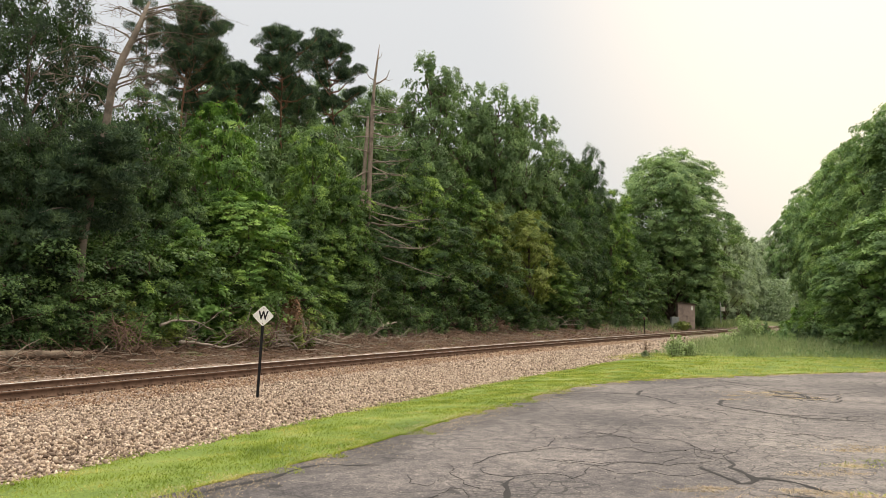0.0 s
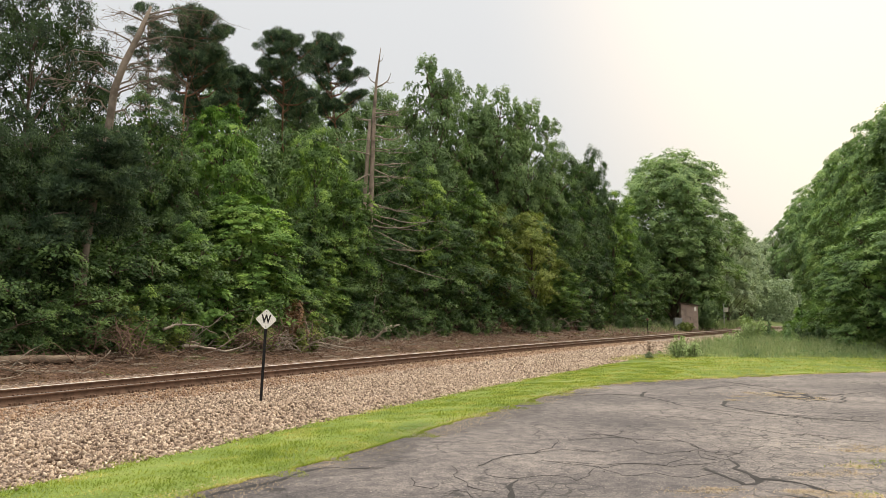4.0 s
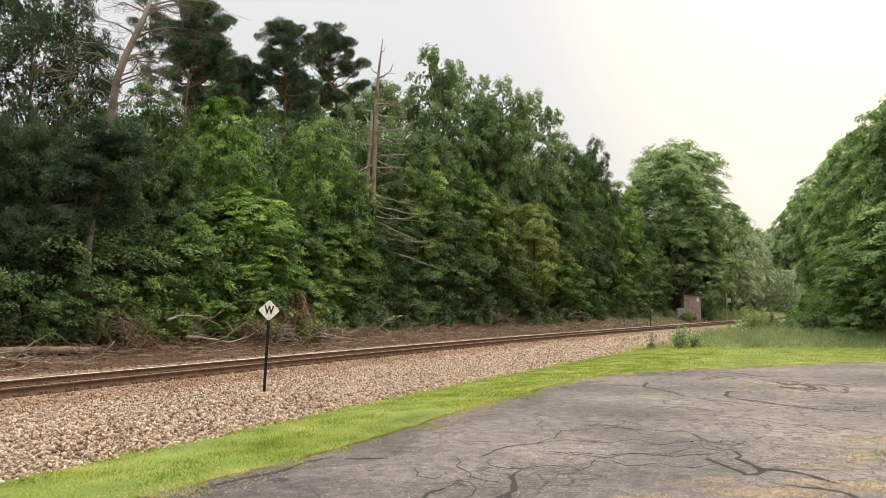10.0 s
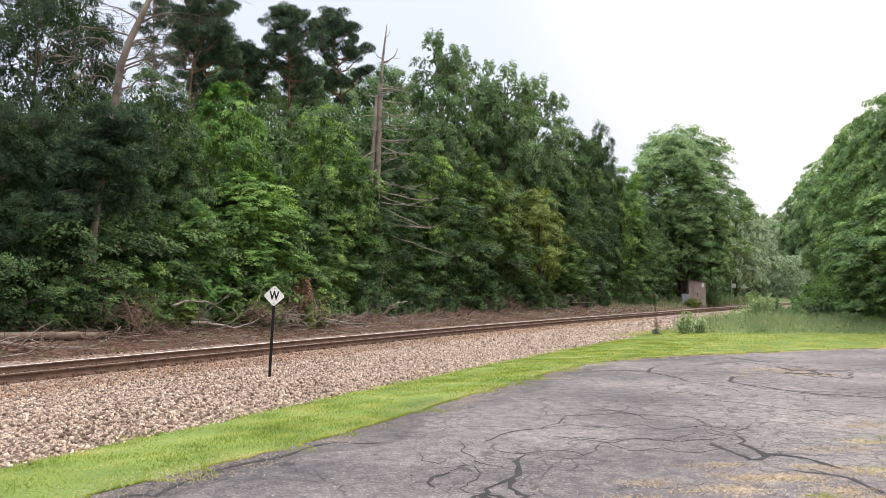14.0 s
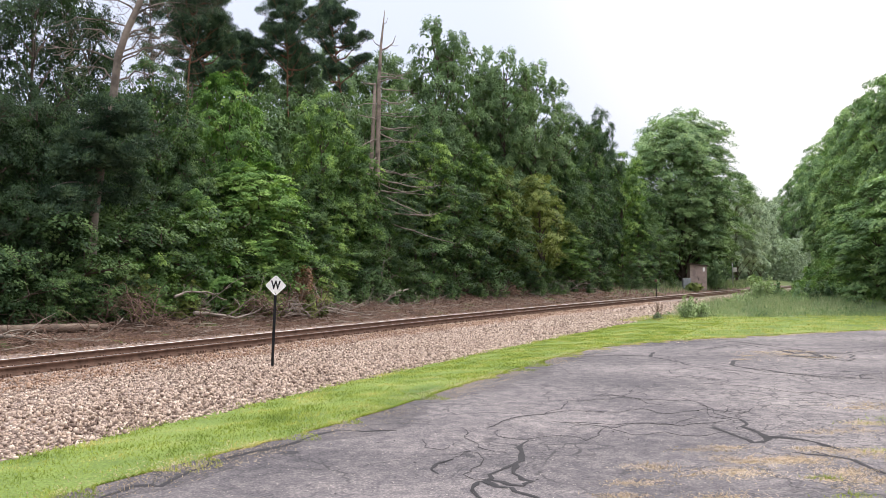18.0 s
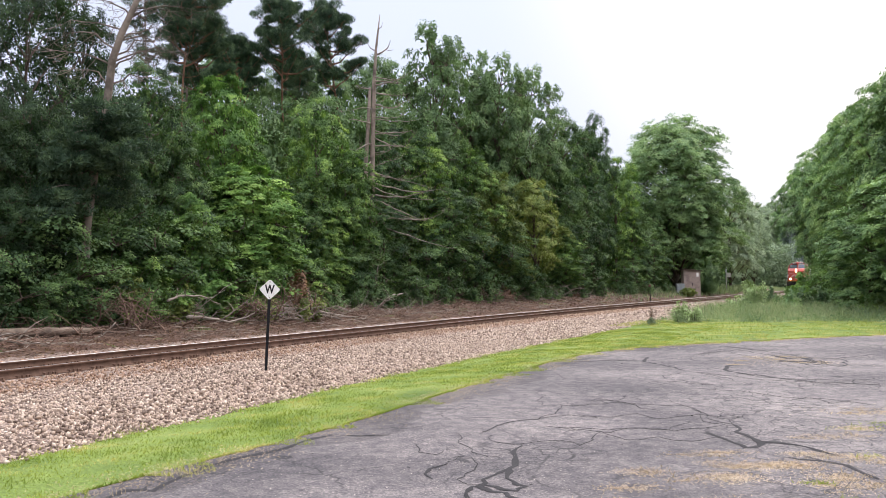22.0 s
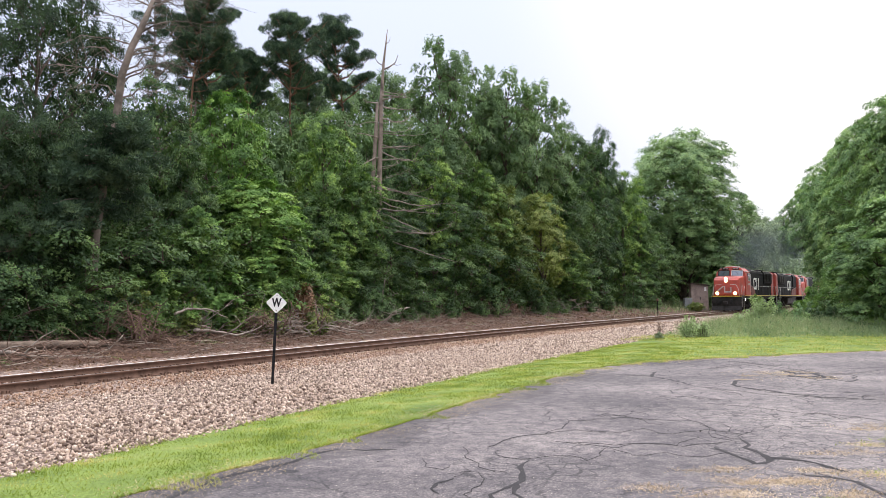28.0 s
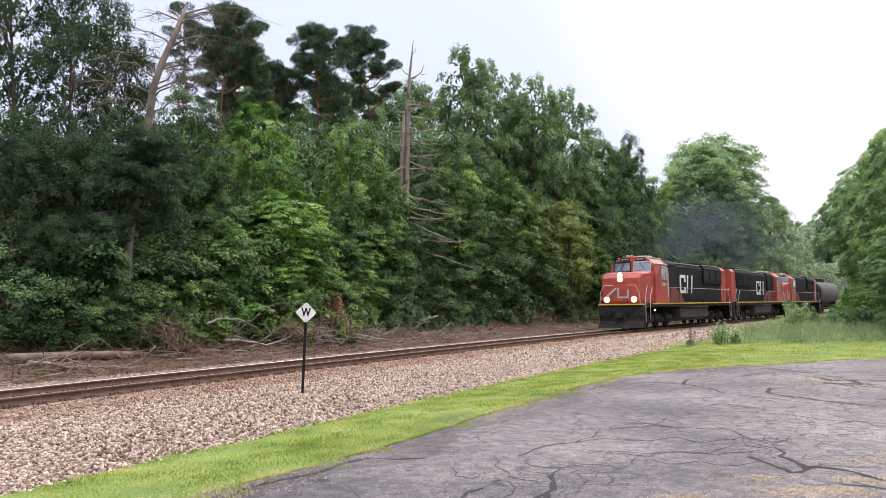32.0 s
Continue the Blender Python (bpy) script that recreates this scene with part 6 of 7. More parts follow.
box(bm, -0.06, 0.5, -0.3, -0.1, mt - 2.35, mt - 1.75, 0.02)
part("equipment_box", bm, M["white"], MAST, "pale equipment box")
bm = bmesh.new()
tube(bm, [(-0.65, 0, mt - 1.0), (0.65, 0, mt - 1.0)], 0.035, 8)
part("crossarm", bm, M["tin"], MAST)
for x in (-0.5, 0.5):
    bm = bmesh.new()
    disc(bm, (x, -0.1, mt - 1.0), 0.24, 0.05, "y", 16)
    disc(bm, (x, -0.16, mt - 1.0), 0.1, 0.1, "y", 12)
    part("lamp", bm, M["black"], MAST)
for sgn in (-1, 1):
    bm = bmesh.new()
    prism(bm, [(-0.55, mt - 0.1 - sgn * 0.3), (0.55, mt - 0.1 + sgn * 0.3 - 0.12), (0.55, mt - 0.1 + sgn * 0.3), (-0.55, mt - 0.1 - sgn * 0.3 + 0.12)], 0.08 + sgn * 0.01, 0.095 + sgn * 0.01, "y")
    part("crossbuck", bm, M["silver"], MAST)


# ---- the train ----
M["red"] = plain("faded_red_paint", (0.41, 0.066, 0.043), 0.5, 0, 0.5, 1.3, 0.0, 30, (0.22, 0.05, 0.036))
M["hood"] = plain("dusty_black_paint", (0.012, 0.0122, 0.013), 0.85, 0, 0.35, 1.0)
M["frame"] = plain("grimy_underframe", (0.030, 0.027, 0.024), 0.85, 0, 0.5, 3.0, 0.2)
M["tank"] = plain("dusty_grey_tank", (0.060, 0.056, 0.052), 0.82, 0, 0.35, 1.5)
M["yellow"] = plain("yellow_stripe", (0.62, 0.42, 0.05), 0.5, 0, 0.3, 6.0)
M["railpaint"] = plain("white_handrail", (0.46, 0.44, 0.41), 0.5, 0, 0.2, 6.0)
M["tankcar"] = plain("weathered_tank_car", (0.040, 0.038, 0.036), 0.8, 0, 0.35, 0.8)
# the halo round the lit lamps, built as added glowing discs
M["reflector"] = glowing("lit_reflector_bowl", (1.0, 0.52, 0.2), 3.5)
M["lamp"] = glowing("lit_headlight", (1.0, 0.78, 0.5), 16.0)
M["dirtred"] = plain("grimy_dark_red_paint", (0.17, 0.036, 0.024), 0.6, 0, 0.5, 1.1, 0.0, 40, (0.07, 0.026, 0.02))
_g, _nt, _b = shader("cab_glass", 0.06)
# bluish base colour puts some of the sky's reflection into the glass
_b.inputs["Base Color"].default_value = (0.10, 0.13, 0.16, 1)
_b.inputs["Specular IOR Level"].default_value = 1.0
_b.inputs["Coat Weight"].default_value = 1.0
_b.inputs["Coat IOR"].default_value = 2.4
M["glass"] = _g


def wheelset(parent, x):
    me = bpy.data.meshes.get("wheelset")
    if me is None:
        bm = bmesh.new()
        for sgn in (-1, 1):
            disc(bm, (0, sgn * 0.76, 0), 0.52, 0.12, "y", 24, 0.01)
            disc(bm, (0, sgn * 0.70, 0), 0.55, 0.03, "y", 24)
            for k in range(4):
                a = k * math.tau / 4
                disc(bm, (0.3 * math.cos(a), sgn * 0.825, 0.3 * math.sin(a)), 0.07, 0.02, "y", 8)
        disc(bm, (0, 0, 0), 0.09, 1.6, "y", 10)
        me = bpy.data.meshes.new("wheelset")
        bm.to_mesh(me)
        bm.free()
        me.materials.append(M["frame"])
    ob = new("wheelset", me)
    ob.parent, ob.location = parent, (x, 0, 0.53)
    return ob


WHEELS = []


def truck(parent, x0, axles, pitch):
    """The side frames, springs and bearing boxes that carry the axles."""
    bm = bmesh.new()
    half = pitch * (axles - 1) / 2
    for sgn in (-1, 1):
        y = sgn * 1.0
        prism(bm, [(x0 - half - 0.5, 0.5), (x0 - half - 0.3, 0.86), (x0 - half * 0.45, 0.95), (x0 - half * 0.3, 0.72), (x0 + half * 0.3, 0.72), (x0 + half * 0.45, 0.95), (x0 + half + 0.3, 0.86), (x0 + half + 0.5, 0.5), (x0 + half + 0.2, 0.42), (x0 - half - 0.2, 0.42)],
              y - 0.09, y + 0.09, "y", 0.01)
        for k in range(axles):
            xa = x0 - half + k * pitch
            box(bm, xa - 0.2, xa + 0.2, y + sgn * 0.09 - 0.06, y + sgn * 0.09 + 0.06, 0.36, 0.72, 0.02)
            disc(bm, (xa, y + sgn * 0.17, 0.53), 0.12, 0.06, "y", 12)
        for k in range(axles - 1):
            xs = x0 - half + (k + 0.5) * pitch
            for dx in (-0.14, 0.14):
                disc(bm, (xs + dx, y + sgn * 0.11, 0.74), 0.1, 0.34, "z", 10)
            tube(bm, [(xs - 0.5, y + sgn * 0.2, 0.66), (xs + 0.5, y + sgn * 0.2, 0.66)], 0.05, 8)
    box(bm, x0 - half, x0 + half, -0.9, 0.9, 0.72, 0.92, 0.03)
    tr = part("truck", bm, M["frame"], parent, "grimy cast truck frame")
    for k in range(axles):
        WHEELS.append(wheelset(tr, x0 - half + k * pitch))


def bar(parent, pts, r=0.022, mat="railpaint", name="handrail"):
    bm = bmesh.new()
    tube(bm, pts, r, 6)
    return part(name, bm, M[mat], parent)


def locomotive(label):
    """Wide-nosed six-axle diesel: front at x = 0, tail at x = -22, y to its left, z from the railhead."""
    loco = base("locomotive", label, "locomotive", "locomotives of the train")
    # frame, sill and tank
    bm = bmesh.new()
    box(bm, -21.4, -0.5, -1.5, 1.5, 1.38, 1.62, 0.02)
    part("underframe", bm, M["frame"], loco)
    bm = bmesh.new()
    for sgn in (-1, 1):
        box(bm, -21.3, -1.6, sgn * 1.55 - 0.02, sgn * 1.55 + 0.02, 1.56, 1.64)
    part("sill_stripe", bm, M["yellow"], loco, "yellow stripe along the sill")
    bm = bmesh.new()
    prism(bm, [(-1.45, 1.28), (-1.45, 0.62), (-1.15, 0.38), (1.15, 0.38), (1.45, 0.62), (1.45, 1.28)], -14.4, -7.6, "x", 0.05)
    part("fuel_tank", bm, M["tank"], loco, "dusty grey fuel tank")
    for x0 in (-4.4, -17.6):
        truck(loco, x0, 3, 2.0)
    bm = bmesh.new()
    for x in (-7.3, -7.0):
        disc(bm, (x, -1.3, 1.0), 0.16, 0.25, "x", 12)
    tube(bm, [(-14.2, -1.52, 1.33), (-7.8, -1.52, 1.33)], 0.06, 8)
    tube(bm, [(-14.2, 1.52, 1.33), (-7.8, 1.52, 1.33)], 0.06, 8)
    part("air_reservoir", bm, M["frame"], loco)
    # plow, pilot and coupler at both ends
    bm = bmesh.new()
    box(bm, -0.5, -0.16, -1.45, 1.45, 0.86, 1.5, 0.02)
    part("pilot", bm, M["frame"], loco, "grimy black pilot plate")
    for sgn in (-1, 1):
        bm = bmesh.new()
        prism(bm, [(-0.42, 0.13), (0.12, 0.13), (0.02, 0.3), (-0.14, 0.55), (-0.12, 0.9), (-0.42, 0.9)], *sorted((sgn * 0.01, sgn * 1.45)), "y", 0.015)
        for v in bm.verts:
            v.co.x += 0.16 - 0.22 * abs(v.co.y)
        part("plow_blade", bm, M["frame"], loco, "dusty black plow blade")
        bm = bmesh.new()
        for y in (0.42, 0.52, 0.62):
            tube(bm, [(-0.12, sgn * y, 1.3), (0.06, sgn * y, 1.1), (0.02, sgn * (y + 0.04), 0.78)], 0.022, 6)
        part("air_hoses", bm, M["black"], loco)
    bm = bmesh.new()
    box(bm, -22.0, -21.4, -1.4, 1.4, 0.25, 1.5, 0.03)
    part("pilot", bm, M["frame"], loco)
    for x, sx in ((0.1, 1), (-21.95, -1)):
        bm = bmesh.new()
        box(bm, x - 0.3, x + 0.25, -0.12, 0.12, 0.78, 1.0, 0.03)
        box(bm, x + sx * 0.15 - 0.15, x + sx * 0.15 + 0.15, -0.2, 0.2, 0.74, 1.04, 0.05)
        part("coupler", bm, M["frame"], loco)
    # nose: wide, with a sloped top
    bm = bmesh.new()
    prism(bm, [(-2.7, 1.62), (-0.32, 1.62), (-0.22, 1.8), (-0.22, 3.2), (-0.5, 3.5), (-2.7, 3.7)], -1.42, 1.42, "y", 0.12)
    for v in bm.verts:
        f = max(0.0, (v.co.x + 1.3) / 1.1)
        v.co.y *= 1 - 0.12 * f * f - 0.05 * max(0.0, v.co.z - 2.6) * f
    nose = part("nose", bm, M["red"], loco, "faded red wide nose")
    # cab
    bm = bmesh.new()
    prism(bm, [(-1.55, 1.62), (-1.55, 3.5), (-1.42, 4.12), (-0.95, 4.55), (0, 4.7), (0.95, 4.55), (1.42, 4.12), (1.55, 3.5), (1.55, 1.62)], -5.0, -2.35, "x", 0.05)
    for v in bm.verts:
        if v.co.x > -2.6 and v.co.z > 3.0:
            v.co.x -= max(0.0, v.co.z - 3.36) * 0.16
    cab = part("cab", bm, M["red"], loco, "faded red cab")
    for sgn in (-1, 1):
        bm = bmesh.new()
        prism(bm, [(sgn * 0.14, 3.72), (sgn * 1.24, 3.66), (sgn * 1.2, 4.2), (sgn * 0.14, 4.3)], -2.36, -2.325, "x", 0.02)
        for v in bm.verts:
            v.co.x += 0.05 - (v.co.z - 3.36) * 0.16 - abs(v.co.y) * 0.02
        ws = part("windshield", bm, M["glass"], cab, "windshield pane reflecting the sky")
        bar(ws, [(-2.41, sgn * 0.5, 4.22), (-2.34, sgn * 0.8, 3.8)], 0.012, "black", "wiper")
        bm = bmesh.new()
        for a, b, c, d in ((0.1, 1.27, 3.63, 3.69), (0.1, 1.22, 4.24, 4.31), (0.09, 0.14, 3.64, 4.3), (1.2, 1.26, 3.64, 4.25)):
            box(bm, -2.35, -2.315, *sorted((sgn * a, sgn * b)), c, d)
        for v in bm.verts:
            v.co.x += 0.06 - (v.co.z - 3.36) * 0.16 - abs(v.co.y) * 0.02
        part("window_frame", bm, M["railpaint"] if sgn > 0 else M["black"], ws)
        bm = bmesh.new()
        box(bm, -2.6, -2.47, *sorted((sgn * 0.2, sgn * 0.84)), 4.37, 4.57, 0.01)
        nb = part("number_board", bm, M["black"], cab, "dark number board with a pale bar")
        bm = bmesh.new()
        for k in range(4):
            y0 = sgn * 0.5 - 0.24 + k * 0.13
            box(bm, -2.475, -2.462, y0, y0 + 0.08, 4.42, 4.52)
        part("bar", bm, M["railpaint"], nb)
        bm = bmesh.new()
        box(bm, -4.35, -3.45, sgn * 1.5 - 0.07, sgn * 1.5 + 0.07, 3.2, 3.95, 0.03)
        sw = part("side_window", bm, M["glass"], cab, "side window of the cab")
        bm = bmesh.new()
        for a, b, c, d in ((-4.42, -3.38, 3.92, 4.0), (-4.42, -3.38, 3.14, 3.2), (-4.42, -4.35, 3.14, 4.0), (-3.45, -3.38, 3.14, 4.0), (-3.93, -3.88, 3.2, 3.92)):
            box(bm, a, b, sgn * 1.575 - 0.015, sgn * 1.575 + 0.015, c, d)
        part("window_frame", bm, M["railpaint"], sw)
        bm = bmesh.new()
        box(bm, -4.75, -4.62, sgn * 1.56 - 0.02, sgn * 1.56 + 0.02, 2.0, 3.9)
        part("cab_trim", bm, M["railpaint"], cab)
        bm = bmesh.new()
        for k in range(4):
            box(bm, -4.3 + k * 0.22, -4.16 + k * 0.22, sgn * 1.555 - 0.012, sgn * 1.555 + 0.012, 2.72, 2.94)
        part("number_bar", bm, M["railpaint"], cab)
    # headlights: a pair one over the other on the nose, two ditch lights on the deck
    for z in (3.28, 3.03):
        bm = bmesh.new()
        disc(bm, (-0.24, 0, z + 0.1), 0.15, 0.14, "x", 16)
        hl = part("headlight", bm, M["black"], nose)
        bm = bmesh.new()
        disc(bm, (-0.16, 0, z + 0.1), 0.1, 0.03, "x", 16)
        part("lens", bm, M["lamp"], hl, "lit headlight")
        bm = bmesh.new()
        disc(bm, (-0.165, 0, z + 0.1), 0.17, 0.02, "x", 20)
        part("reflector", bm, M["reflector"], hl, "warm reflector bowl round the lamp")
    for y in (-0.88, 0.88):
        bm = bmesh.new()
        box(bm, -0.32, -0.14, y - 0.17, y + 0.17, 1.7, 2.04, 0.03)
        dl = part("ditch_light", bm, M["black"], loco)
        bm = bmesh.new()
        disc(bm, (-0.125, y, 1.87), 0.105, 0.03, "x", 16)
        part("lens", bm, M["lamp"], dl, "lit ditch light")
        bm = bmesh.new()
        disc(bm, (-0.13, y, 1.87), 0.19, 0.02, "x", 20)
        part("reflector", bm, M["reflector"], dl, "warm reflector bowl round the lamp")
    # pale stripes and door on the nose
    bm = bmesh.new()
    box(bm, -0.215, -0.195, -0.36, 0.36, 1.75, 2.62, 0.008)
    part("nose_door", bm, M["red"], nose)
    bm = bmesh.new()
    for a, b, c, d in ((0.42, 0.52, 1.95, 2.5), (-0.1, 0.52, 1.95, 2.06), (-0.2, -0.1, 1.95, 2.6)):
        box(bm, -0.22, -0.186, a, b, c, d)
    prism(bm, [(-0.2, 2.6), (-0.36, 2.6), (-0.95, 2.12), (-0.8, 2.08)], -0.22, -0.186, "x")
    part("nose_mark", bm, M["railpaint"], nose, "worn pale mark on the nose")
    # hoods
    bm = bmesh.new()
    prism(bm, [(-1.08, 1.62), (-1.08, 4.16), (-0.85, 4.42), (0.85, 4.42), (1.08, 4.16), (1.08, 1.62)], -19.8, -5.0, "x", 0.03)
    hood = part("hood", bm, M["hood"], loco, "dusty black long hood")
    bm = bmesh.new()
    prism(bm, [(-1.12, 1.62), (-1.12, 4.2), (-0.88, 4.47), (0.88, 4.47), (1.12, 4.2), (1.12, 1.62)], -21.2, -19.8, "x", 0.03)
    part("hood_end", bm, M["red"], loco, "red end of the hood")
    bm = bmesh.new()
    prism(bm, [(-1.2, 3.1), (-1.2, 4.2), (-0.95, 4.5), (0.95, 4.5), (1.2, 4.2), (1.2, 3.1), (1.07, 2.95), (-1.07, 2.95)], -19.7, -14.6, "x", 0.03)
    part("radiator", bm, M["hood"], loco, "black radiator section")
    bm = bmesh.new()
    prism(bm, [(-1.22, 1.62), (-1.22, 4.25), (-0.95, 4.52), (0.95, 4.52), (1.22, 4.25), (1.22, 1.62)], -7.6, -5.0, "x", 0.03)
    part("blower_housing", bm, M["hood"], loco)
    for sgn in (-1, 1):
        bm = bmesh.new()
        prism(bm, [(-5.0, 1.66), (-5.0, 2.75), (-7.4, 2.62), (-8.6, 2.25), (-9.3, 1.66)], *sorted((sgn * 1.0, sgn * 1.235)), "y", 0.01)
        part("sweep_panel", bm, M["dirtred"], loco, "grimy red panel sweeping back from the cab")
    for k in range(3):
        bm = bmesh.new()
        disc(bm, (-18.6 + k * 1.7, 0, 4.56), 0.72, 0.16, "z", 20)
        part("fan", bm, M["frame"], loco)
    bm = bmesh.new()
    box(bm, -11.4, -10.2, -0.35, 0.35, 4.3, 4.62, 0.03)
    part("exhaust_stack", bm, M["frame"], loco)
    bm = bmesh.new()
    tube(bm, [(-3.2, -0.5, 4.6), (-3.2, -0.5, 4.72), (-2.8, -0.5, 4.72)], 0.045, 8)
    tube(bm, [(-3.3, -0.3, 4.62), (-3.3, -0.3, 4.76), (-3.0, -0.3, 4.76)], 0.04, 8)
    part("horn", bm, M["railpaint"], cab)
    bm = bmesh.new()
    box(bm, -4.9, -4.0, -0.5, 0.5, 4.6, 4.76, 0.04)
    part("air_conditioner", bm, M["railpaint"], cab)
    bm = bmesh.new()
    for sgn in (-1, 1):
        box(bm, -14.2, -8.0, sgn * 0.92 - 0.06, sgn * 0.92 + 0.06, 4.38, 4.44)
        box(bm, -19.6, -14.7, sgn * 1.0 - 0.05, sgn * 1.0 + 0.05, 4.45, 4.51)
    part("roof_edge", bm, M["railpaint"], hood, "worn pale roof edge")
    # hood doors with latches
    door = None
    for sgn in (-1, 1):
        for k in range(9):
            if door is None:
                bm = bmesh.new()
                box(bm, -0.33, 0.33, -0.012, 0.012, 0, 1.9, 0.008)
                door = part("hood_door", bm, M["hood"], hood)
                o = door
            else:
                o = new("hood_door", door.data)
                o.parent = hood
            o.location = (-8.6 - k * 0.68, sgn * 1.085, 1.85)
    for sgn in (-1, 1):
        for k in range(3):
            bm = bmesh.new()
            box(bm, -19.2 + k * 1.7, -17.8 + k * 1.7, sgn * 1.2 - 0.02, sgn * 1.2 + 0.02, 3.3, 4.1, 0.01)
            for j in range(8):
                box(bm, -19.15 + k * 1.7, -17.85 + k * 1.7, sgn * 1.23 - 0.015, sgn * 1.23 + 0.015, 3.36 + j * 0.075, 3.57 + j * 0.075)
            part("radiator_grille", bm, M["frame"], loco)
        # white mark on the hood, as plain shapes: an upright frame and slanting bars
        y0, y1 = sorted((sgn * 1.09, sgn * 1.125))
        def along(q):
            return -8.75 - q if sgn > 0 else -12.0 + q
        bm = bmesh.new()
        for a, b, c, d in ((0.0, 0.24, 2.42, 3.48), (0.12, 1.3, 2.3, 2.52), (0.12, 1.3, 3.38, 3.6), (1.06, 1.3, 3.12, 3.4), (1.06, 1.3, 2.5, 2.72)):
            box(bm, *sorted((along(a), along(b))), y0, y1, c, d, 0.0)
        part("frame_mark", bm, M["white"], hood, "white open frame-shaped mark")
        for q in (1.55, 2.6):
            bm = bmesh.new()
            prism(bm, [(along(q), 2.3), (along(q + 0.24), 2.3), (along(q + 0.46), 3.6), (along(q + 0.22), 3.6)], y0 + 0.001, y1 + 0.001, "y")
            part("slant_mark", bm, M["white"], hood, "white slanting bar")
        bm = bmesh.new()
        tube(bm, [(-5.0, sgn * 1.44, 4.14), (-2.55, sgn * 1.44, 4.14)], 0.035, 6)
        tube(bm, [(-5.0, sgn * 1.0, 4.56), (-2.6, sgn * 1.0, 4.56)], 0.03, 6)
        part("roof_trim", bm, M["railpaint"], cab, "worn pale edge of the cab roof")
        # walkway, rails and steps
        bm = bmesh.new()
        box(bm, -21.3, -5.0, *sorted((sgn * 1.0, sgn * 1.53)), 1.63, 1.67)
        part("walkway", bm, M["frame"], loco)
        bar(loco, [(-21.0, sgn * 1.5, 2.65), (-5.2, sgn * 1.5, 2.65)], 0.016)
        for k in range(9):
            bar(loco, [(-20.9 + k * 1.94, sgn * 1.5, 1.66), (-20.9 + k * 1.94, sgn * 1.5, 2.65)], 0.013, "frame", "stanchion")
        for x, dx in ((-0.55, -1), (-21.3, 1)):
            bm = bmesh.new()
            for j in range(4):
                box(bm, x + dx * 0.05 - 0.02, x + dx * 0.6, *sorted((sgn * 1.0, sgn * 1.5)), 0.42 + j * 0.3, 0.46 + j * 0.3) if dx > 0 else box(bm, x + dx * 0.6, x + 0.02, *sorted((sgn * 1.0, sgn * 1.5)), 0.42 + j * 0.3, 0.46 + j * 0.3)
            part("steps", bm, M["frame"], loco)
            bar(loco, [(x + 0.1, sgn * 1.5, 0.45), (x + 0.1, sgn * 1.5, 1.6), (x - 0.15 * -dx, sgn * 1.42, 2.1), (x + dx * 0.5, sgn * 1.42, 2.75)])
            bar(loco, [(x + dx * 0.65, sgn * 1.53, 0.45), (x + dx * 0.65, sgn * 1.53, 2.0), (x + dx * 1.2, sgn * 1.5, 2.6)])
        bm = bmesh.new()
        disc(bm, (-2.1, sgn * 1.5, 1.2), 0.06, 0.06, "y", 10)
        part("step_light", bm, M["lamp"], loco, "small lit step light")
        bar(loco, [(-0.12, sgn * 1.3, 1.5), (-0.02, sgn * 1.25, 2.3), (-0.05, sgn * 1.0, 2.75), (-0.05, sgn * 0.45, 2.75)])
    bm = bmesh.new()
    box(bm, -0.6, -0.05, -1.45, 1.45, 1.52, 1.6, 0.02)
    part("anticlimber", bm, M["yellow"], loco)
    return loco


def tank_car(label):
    car = base("tank_car", label, "tank car")
    bm = bmesh.new()
    disc(bm, (-9, 0, 2.75), 1.5, 16.4, "x", 32, 0.35)
    part("tank", bm, M["tankcar"], car)
    bm = bmesh.new()
    disc(bm, (-9, 0, 4.45), 0.6, 0.5, "z", 20, 0.03)
    part("dome", bm, M["tankcar"], car)
    bm = bmesh.new()
    for sgn in (-1, 1):
        box(bm, -10.4, -7.6, sgn * 0.9 - 0.03, sgn * 0.9 + 0.03, 5.0, 5.06)
        for x in (-10.4, -7.6):
            box(bm, x - 0.03, x + 0.03, sgn * 0.9 - 0.03, sgn * 0.9 + 0.03, 4.1, 5.06)
    part("platform_rail", bm, M["railpaint"], car)
    bm = bmesh.new()
    box(bm, -17.8, -0.2, -0.3, 0.3, 0.9, 1.25, 0.03)
    for x in (-3.2, -14.8):
        box(bm, x - 0.5, x + 0.5, -1.2, 1.2, 1.15, 1.5, 0.03)
    part("underframe", bm, M["frame"], car)
    for x0 in (-2.6, -15.4):
        truck(car, x0, 2, 1.8)
    return car


LEAD = locomotive("leading red and black diesel locomotive with lit headlights")
SECOND = copy_thing(LEAD, pose(0, 0, 0))
tagged(SECOND, "black locomotive running backwards, with a red cab at its rear end")
THIRD = copy_thing(LEAD, pose(0, 0, 0))
tagged(THIRD, "third red-nosed black locomotive of the train")
TANK = tank_car("grimy dark tank car behind the locomotives")
for ob in (SECOND, THIRD):
    for o in ob.children_recursive:
        if o.name.startswith(("lens", "reflector", "step_light")):
            bpy.data.objects.remove(o)
for o in THIRD.children_recursive:
    if o.name.startswith(("frame_mark", "slant_mark")):
        bpy.data.objects.remove(o)
SPEED, HEAD_S = 9.5, 32.0


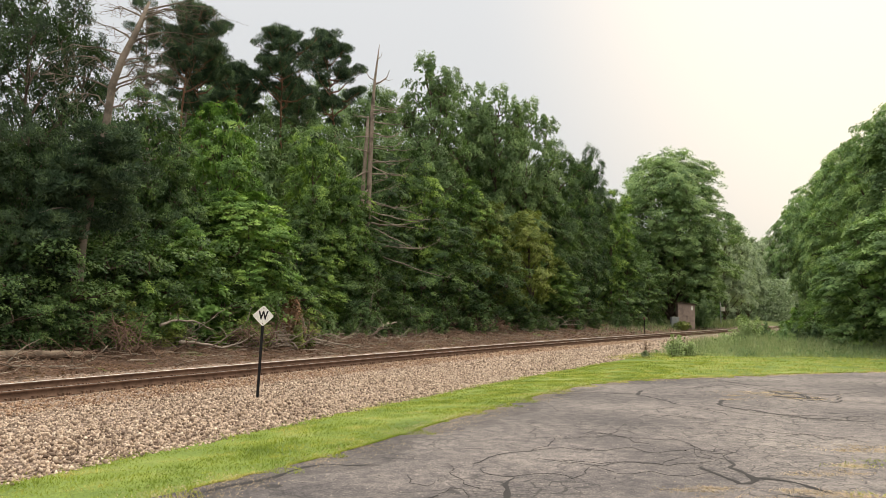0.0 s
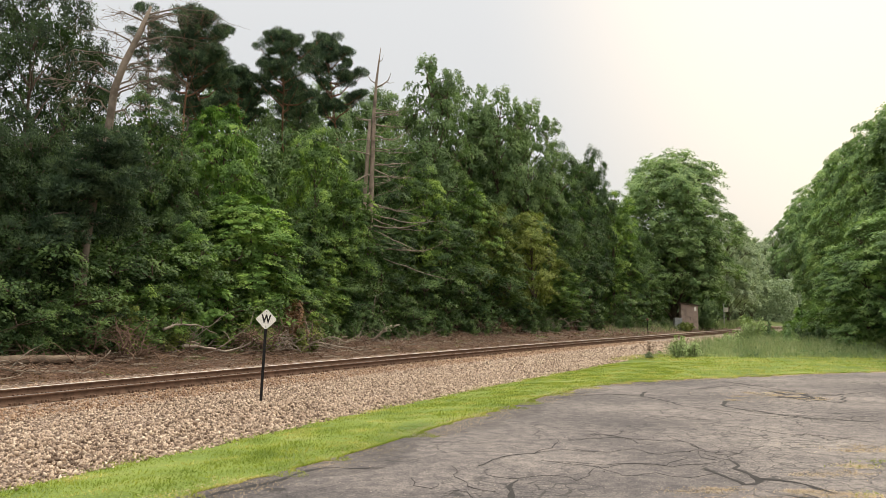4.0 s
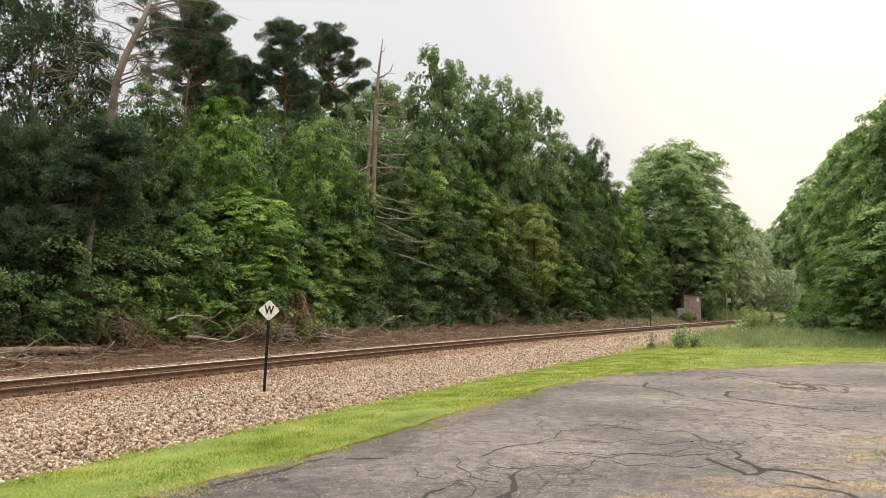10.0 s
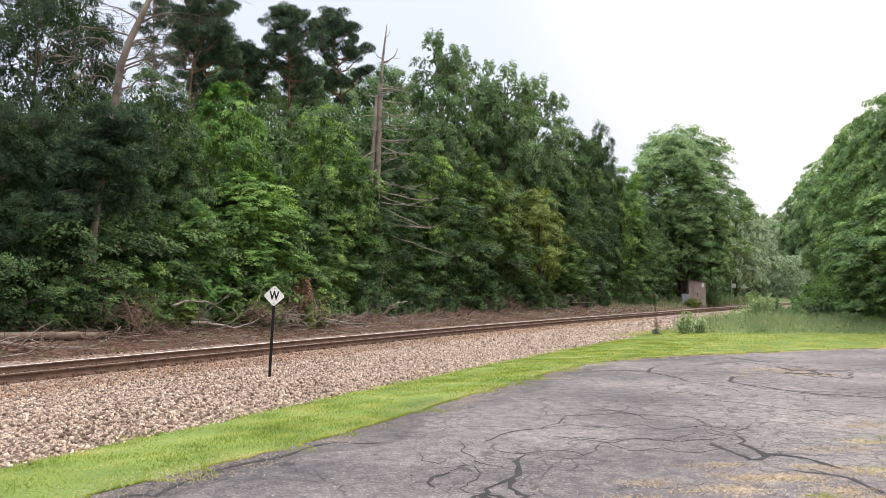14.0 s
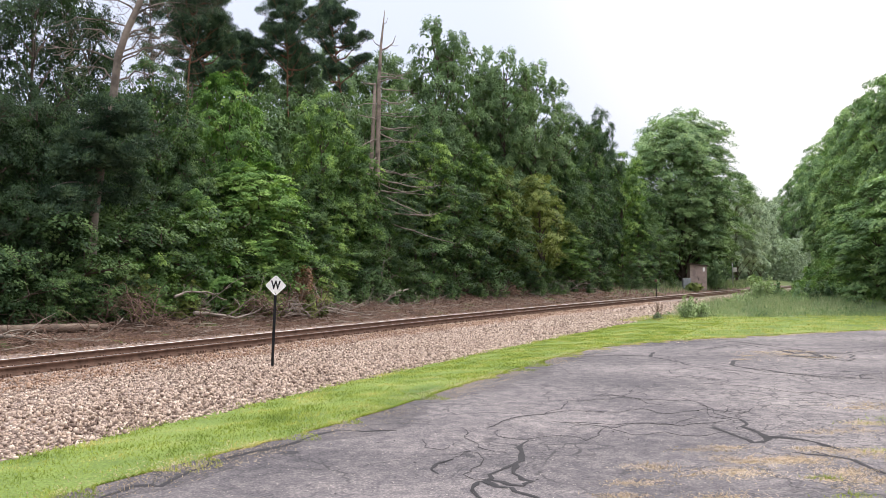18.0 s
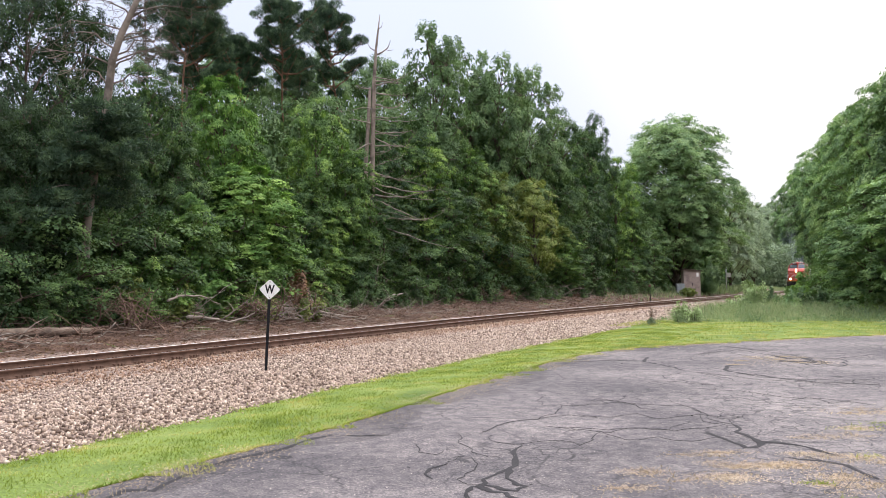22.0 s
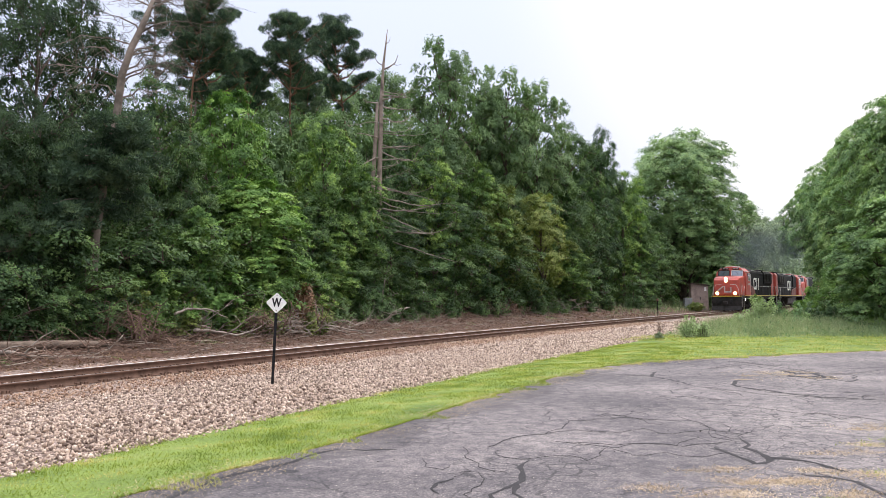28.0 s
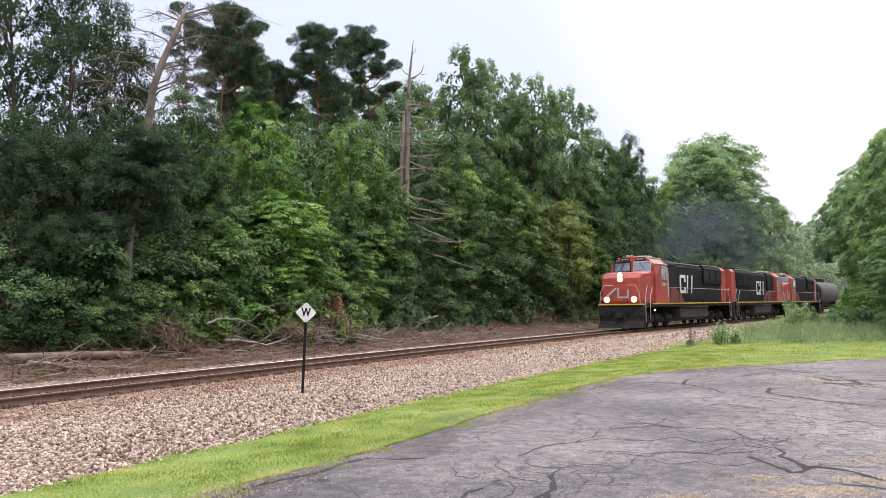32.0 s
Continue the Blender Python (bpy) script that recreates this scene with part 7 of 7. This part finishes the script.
def train_pose(s, flip=False, length=22.0):
    """The pose of a vehicle whose leading end is at s."""
    a, b = on_line(s + 4.4), on_line(s + length - 4.4)
    f = (a - b).normalized()
    turn = math.degrees(math.atan2(f.y, f.x))
    p = a + f * 4.4
    if flip:
        p, turn = p - f * length, turn + 180
    return pose(p.x, p.y, RAIL_Z, 0, 0, turn)


M["smoke"] = plain("diesel_smoke", (0.125, 0.145, 0.165), 1.0, 0, 0.1, 0.5)
SMOKE = []
for back, up, r, thick in ((11.3, 5.3, 0.6, 0.7), (12.8, 6.2, 1.0, 0.6), (15.2, 7.1, 1.5, 0.5), (18.5, 7.9, 1.9, 0.42), (23.0, 8.4, 2.3, 0.34), (28.5, 8.2, 2.4, 0.17), (35.0, 8.2, 2.5, 0.10), (33.4, 5.6, 0.8, 0.5), (36.5, 6.9, 1.6, 0.3)):
    rng = np.random.default_rng(int(back * 10))
    n = int(thick * 9.0 * r * r / 0.00033)
    c = rng.normal(size=(12, 3)) * np.array([0.85, 0.5, 0.55]) * r
    q = c[rng.integers(0, 12, n)] + rng.normal(size=(n, 3)) * np.array([0.75, 0.5, 0.45]) * r
    me = leaf_mesh("smoke_puff", q, rng.normal(size=(n, 3)), rng.uniform(0.016, 0.034, n), 0.0095)
    SMOKE.append((tagged(part("smoke_puff", me, M["smoke"]), "thin blue-grey diesel exhaust drifting behind the locomotive", "smoke", kind="stuff"), back, up))


def motions():
    times = [k * 0.5 for k in range(65)]
    for ob, gap, flip, length in ((LEAD, 0.0, False, 22.0), (SECOND, 22.3, True, 22.0), (THIRD, 44.6, False, 22.0), (TANK, 67.0, False, 18.0)):
        walk(ob, [(t, train_pose(HEAD_S + SPEED * (32 - t) + gap, flip, length)) for t in times])
        way = -1 if flip else 1
        for wheel in (o for o in ob.children_recursive if o.name.startswith("wheelset")):
            x = wheel.location.x
            walk(wheel, [(k / 15, pose(x, 0, 0.53, 0, way * math.degrees(SPEED * k / 15 / 0.53), 0)) for k in range(481)])
    for ob, back, up in SMOKE:
        rows = []
        for t in times:
            p = on_line(HEAD_S + SPEED * (32 - t) + back)
            rows.append((t, pose(p.x, p.y, RAIL_Z + up + 0.25 * math.sin(t * 1.3 + back), 0, 0, 12 * math.sin(t * 0.7 + back))))
        walk(ob, rows)


motions()
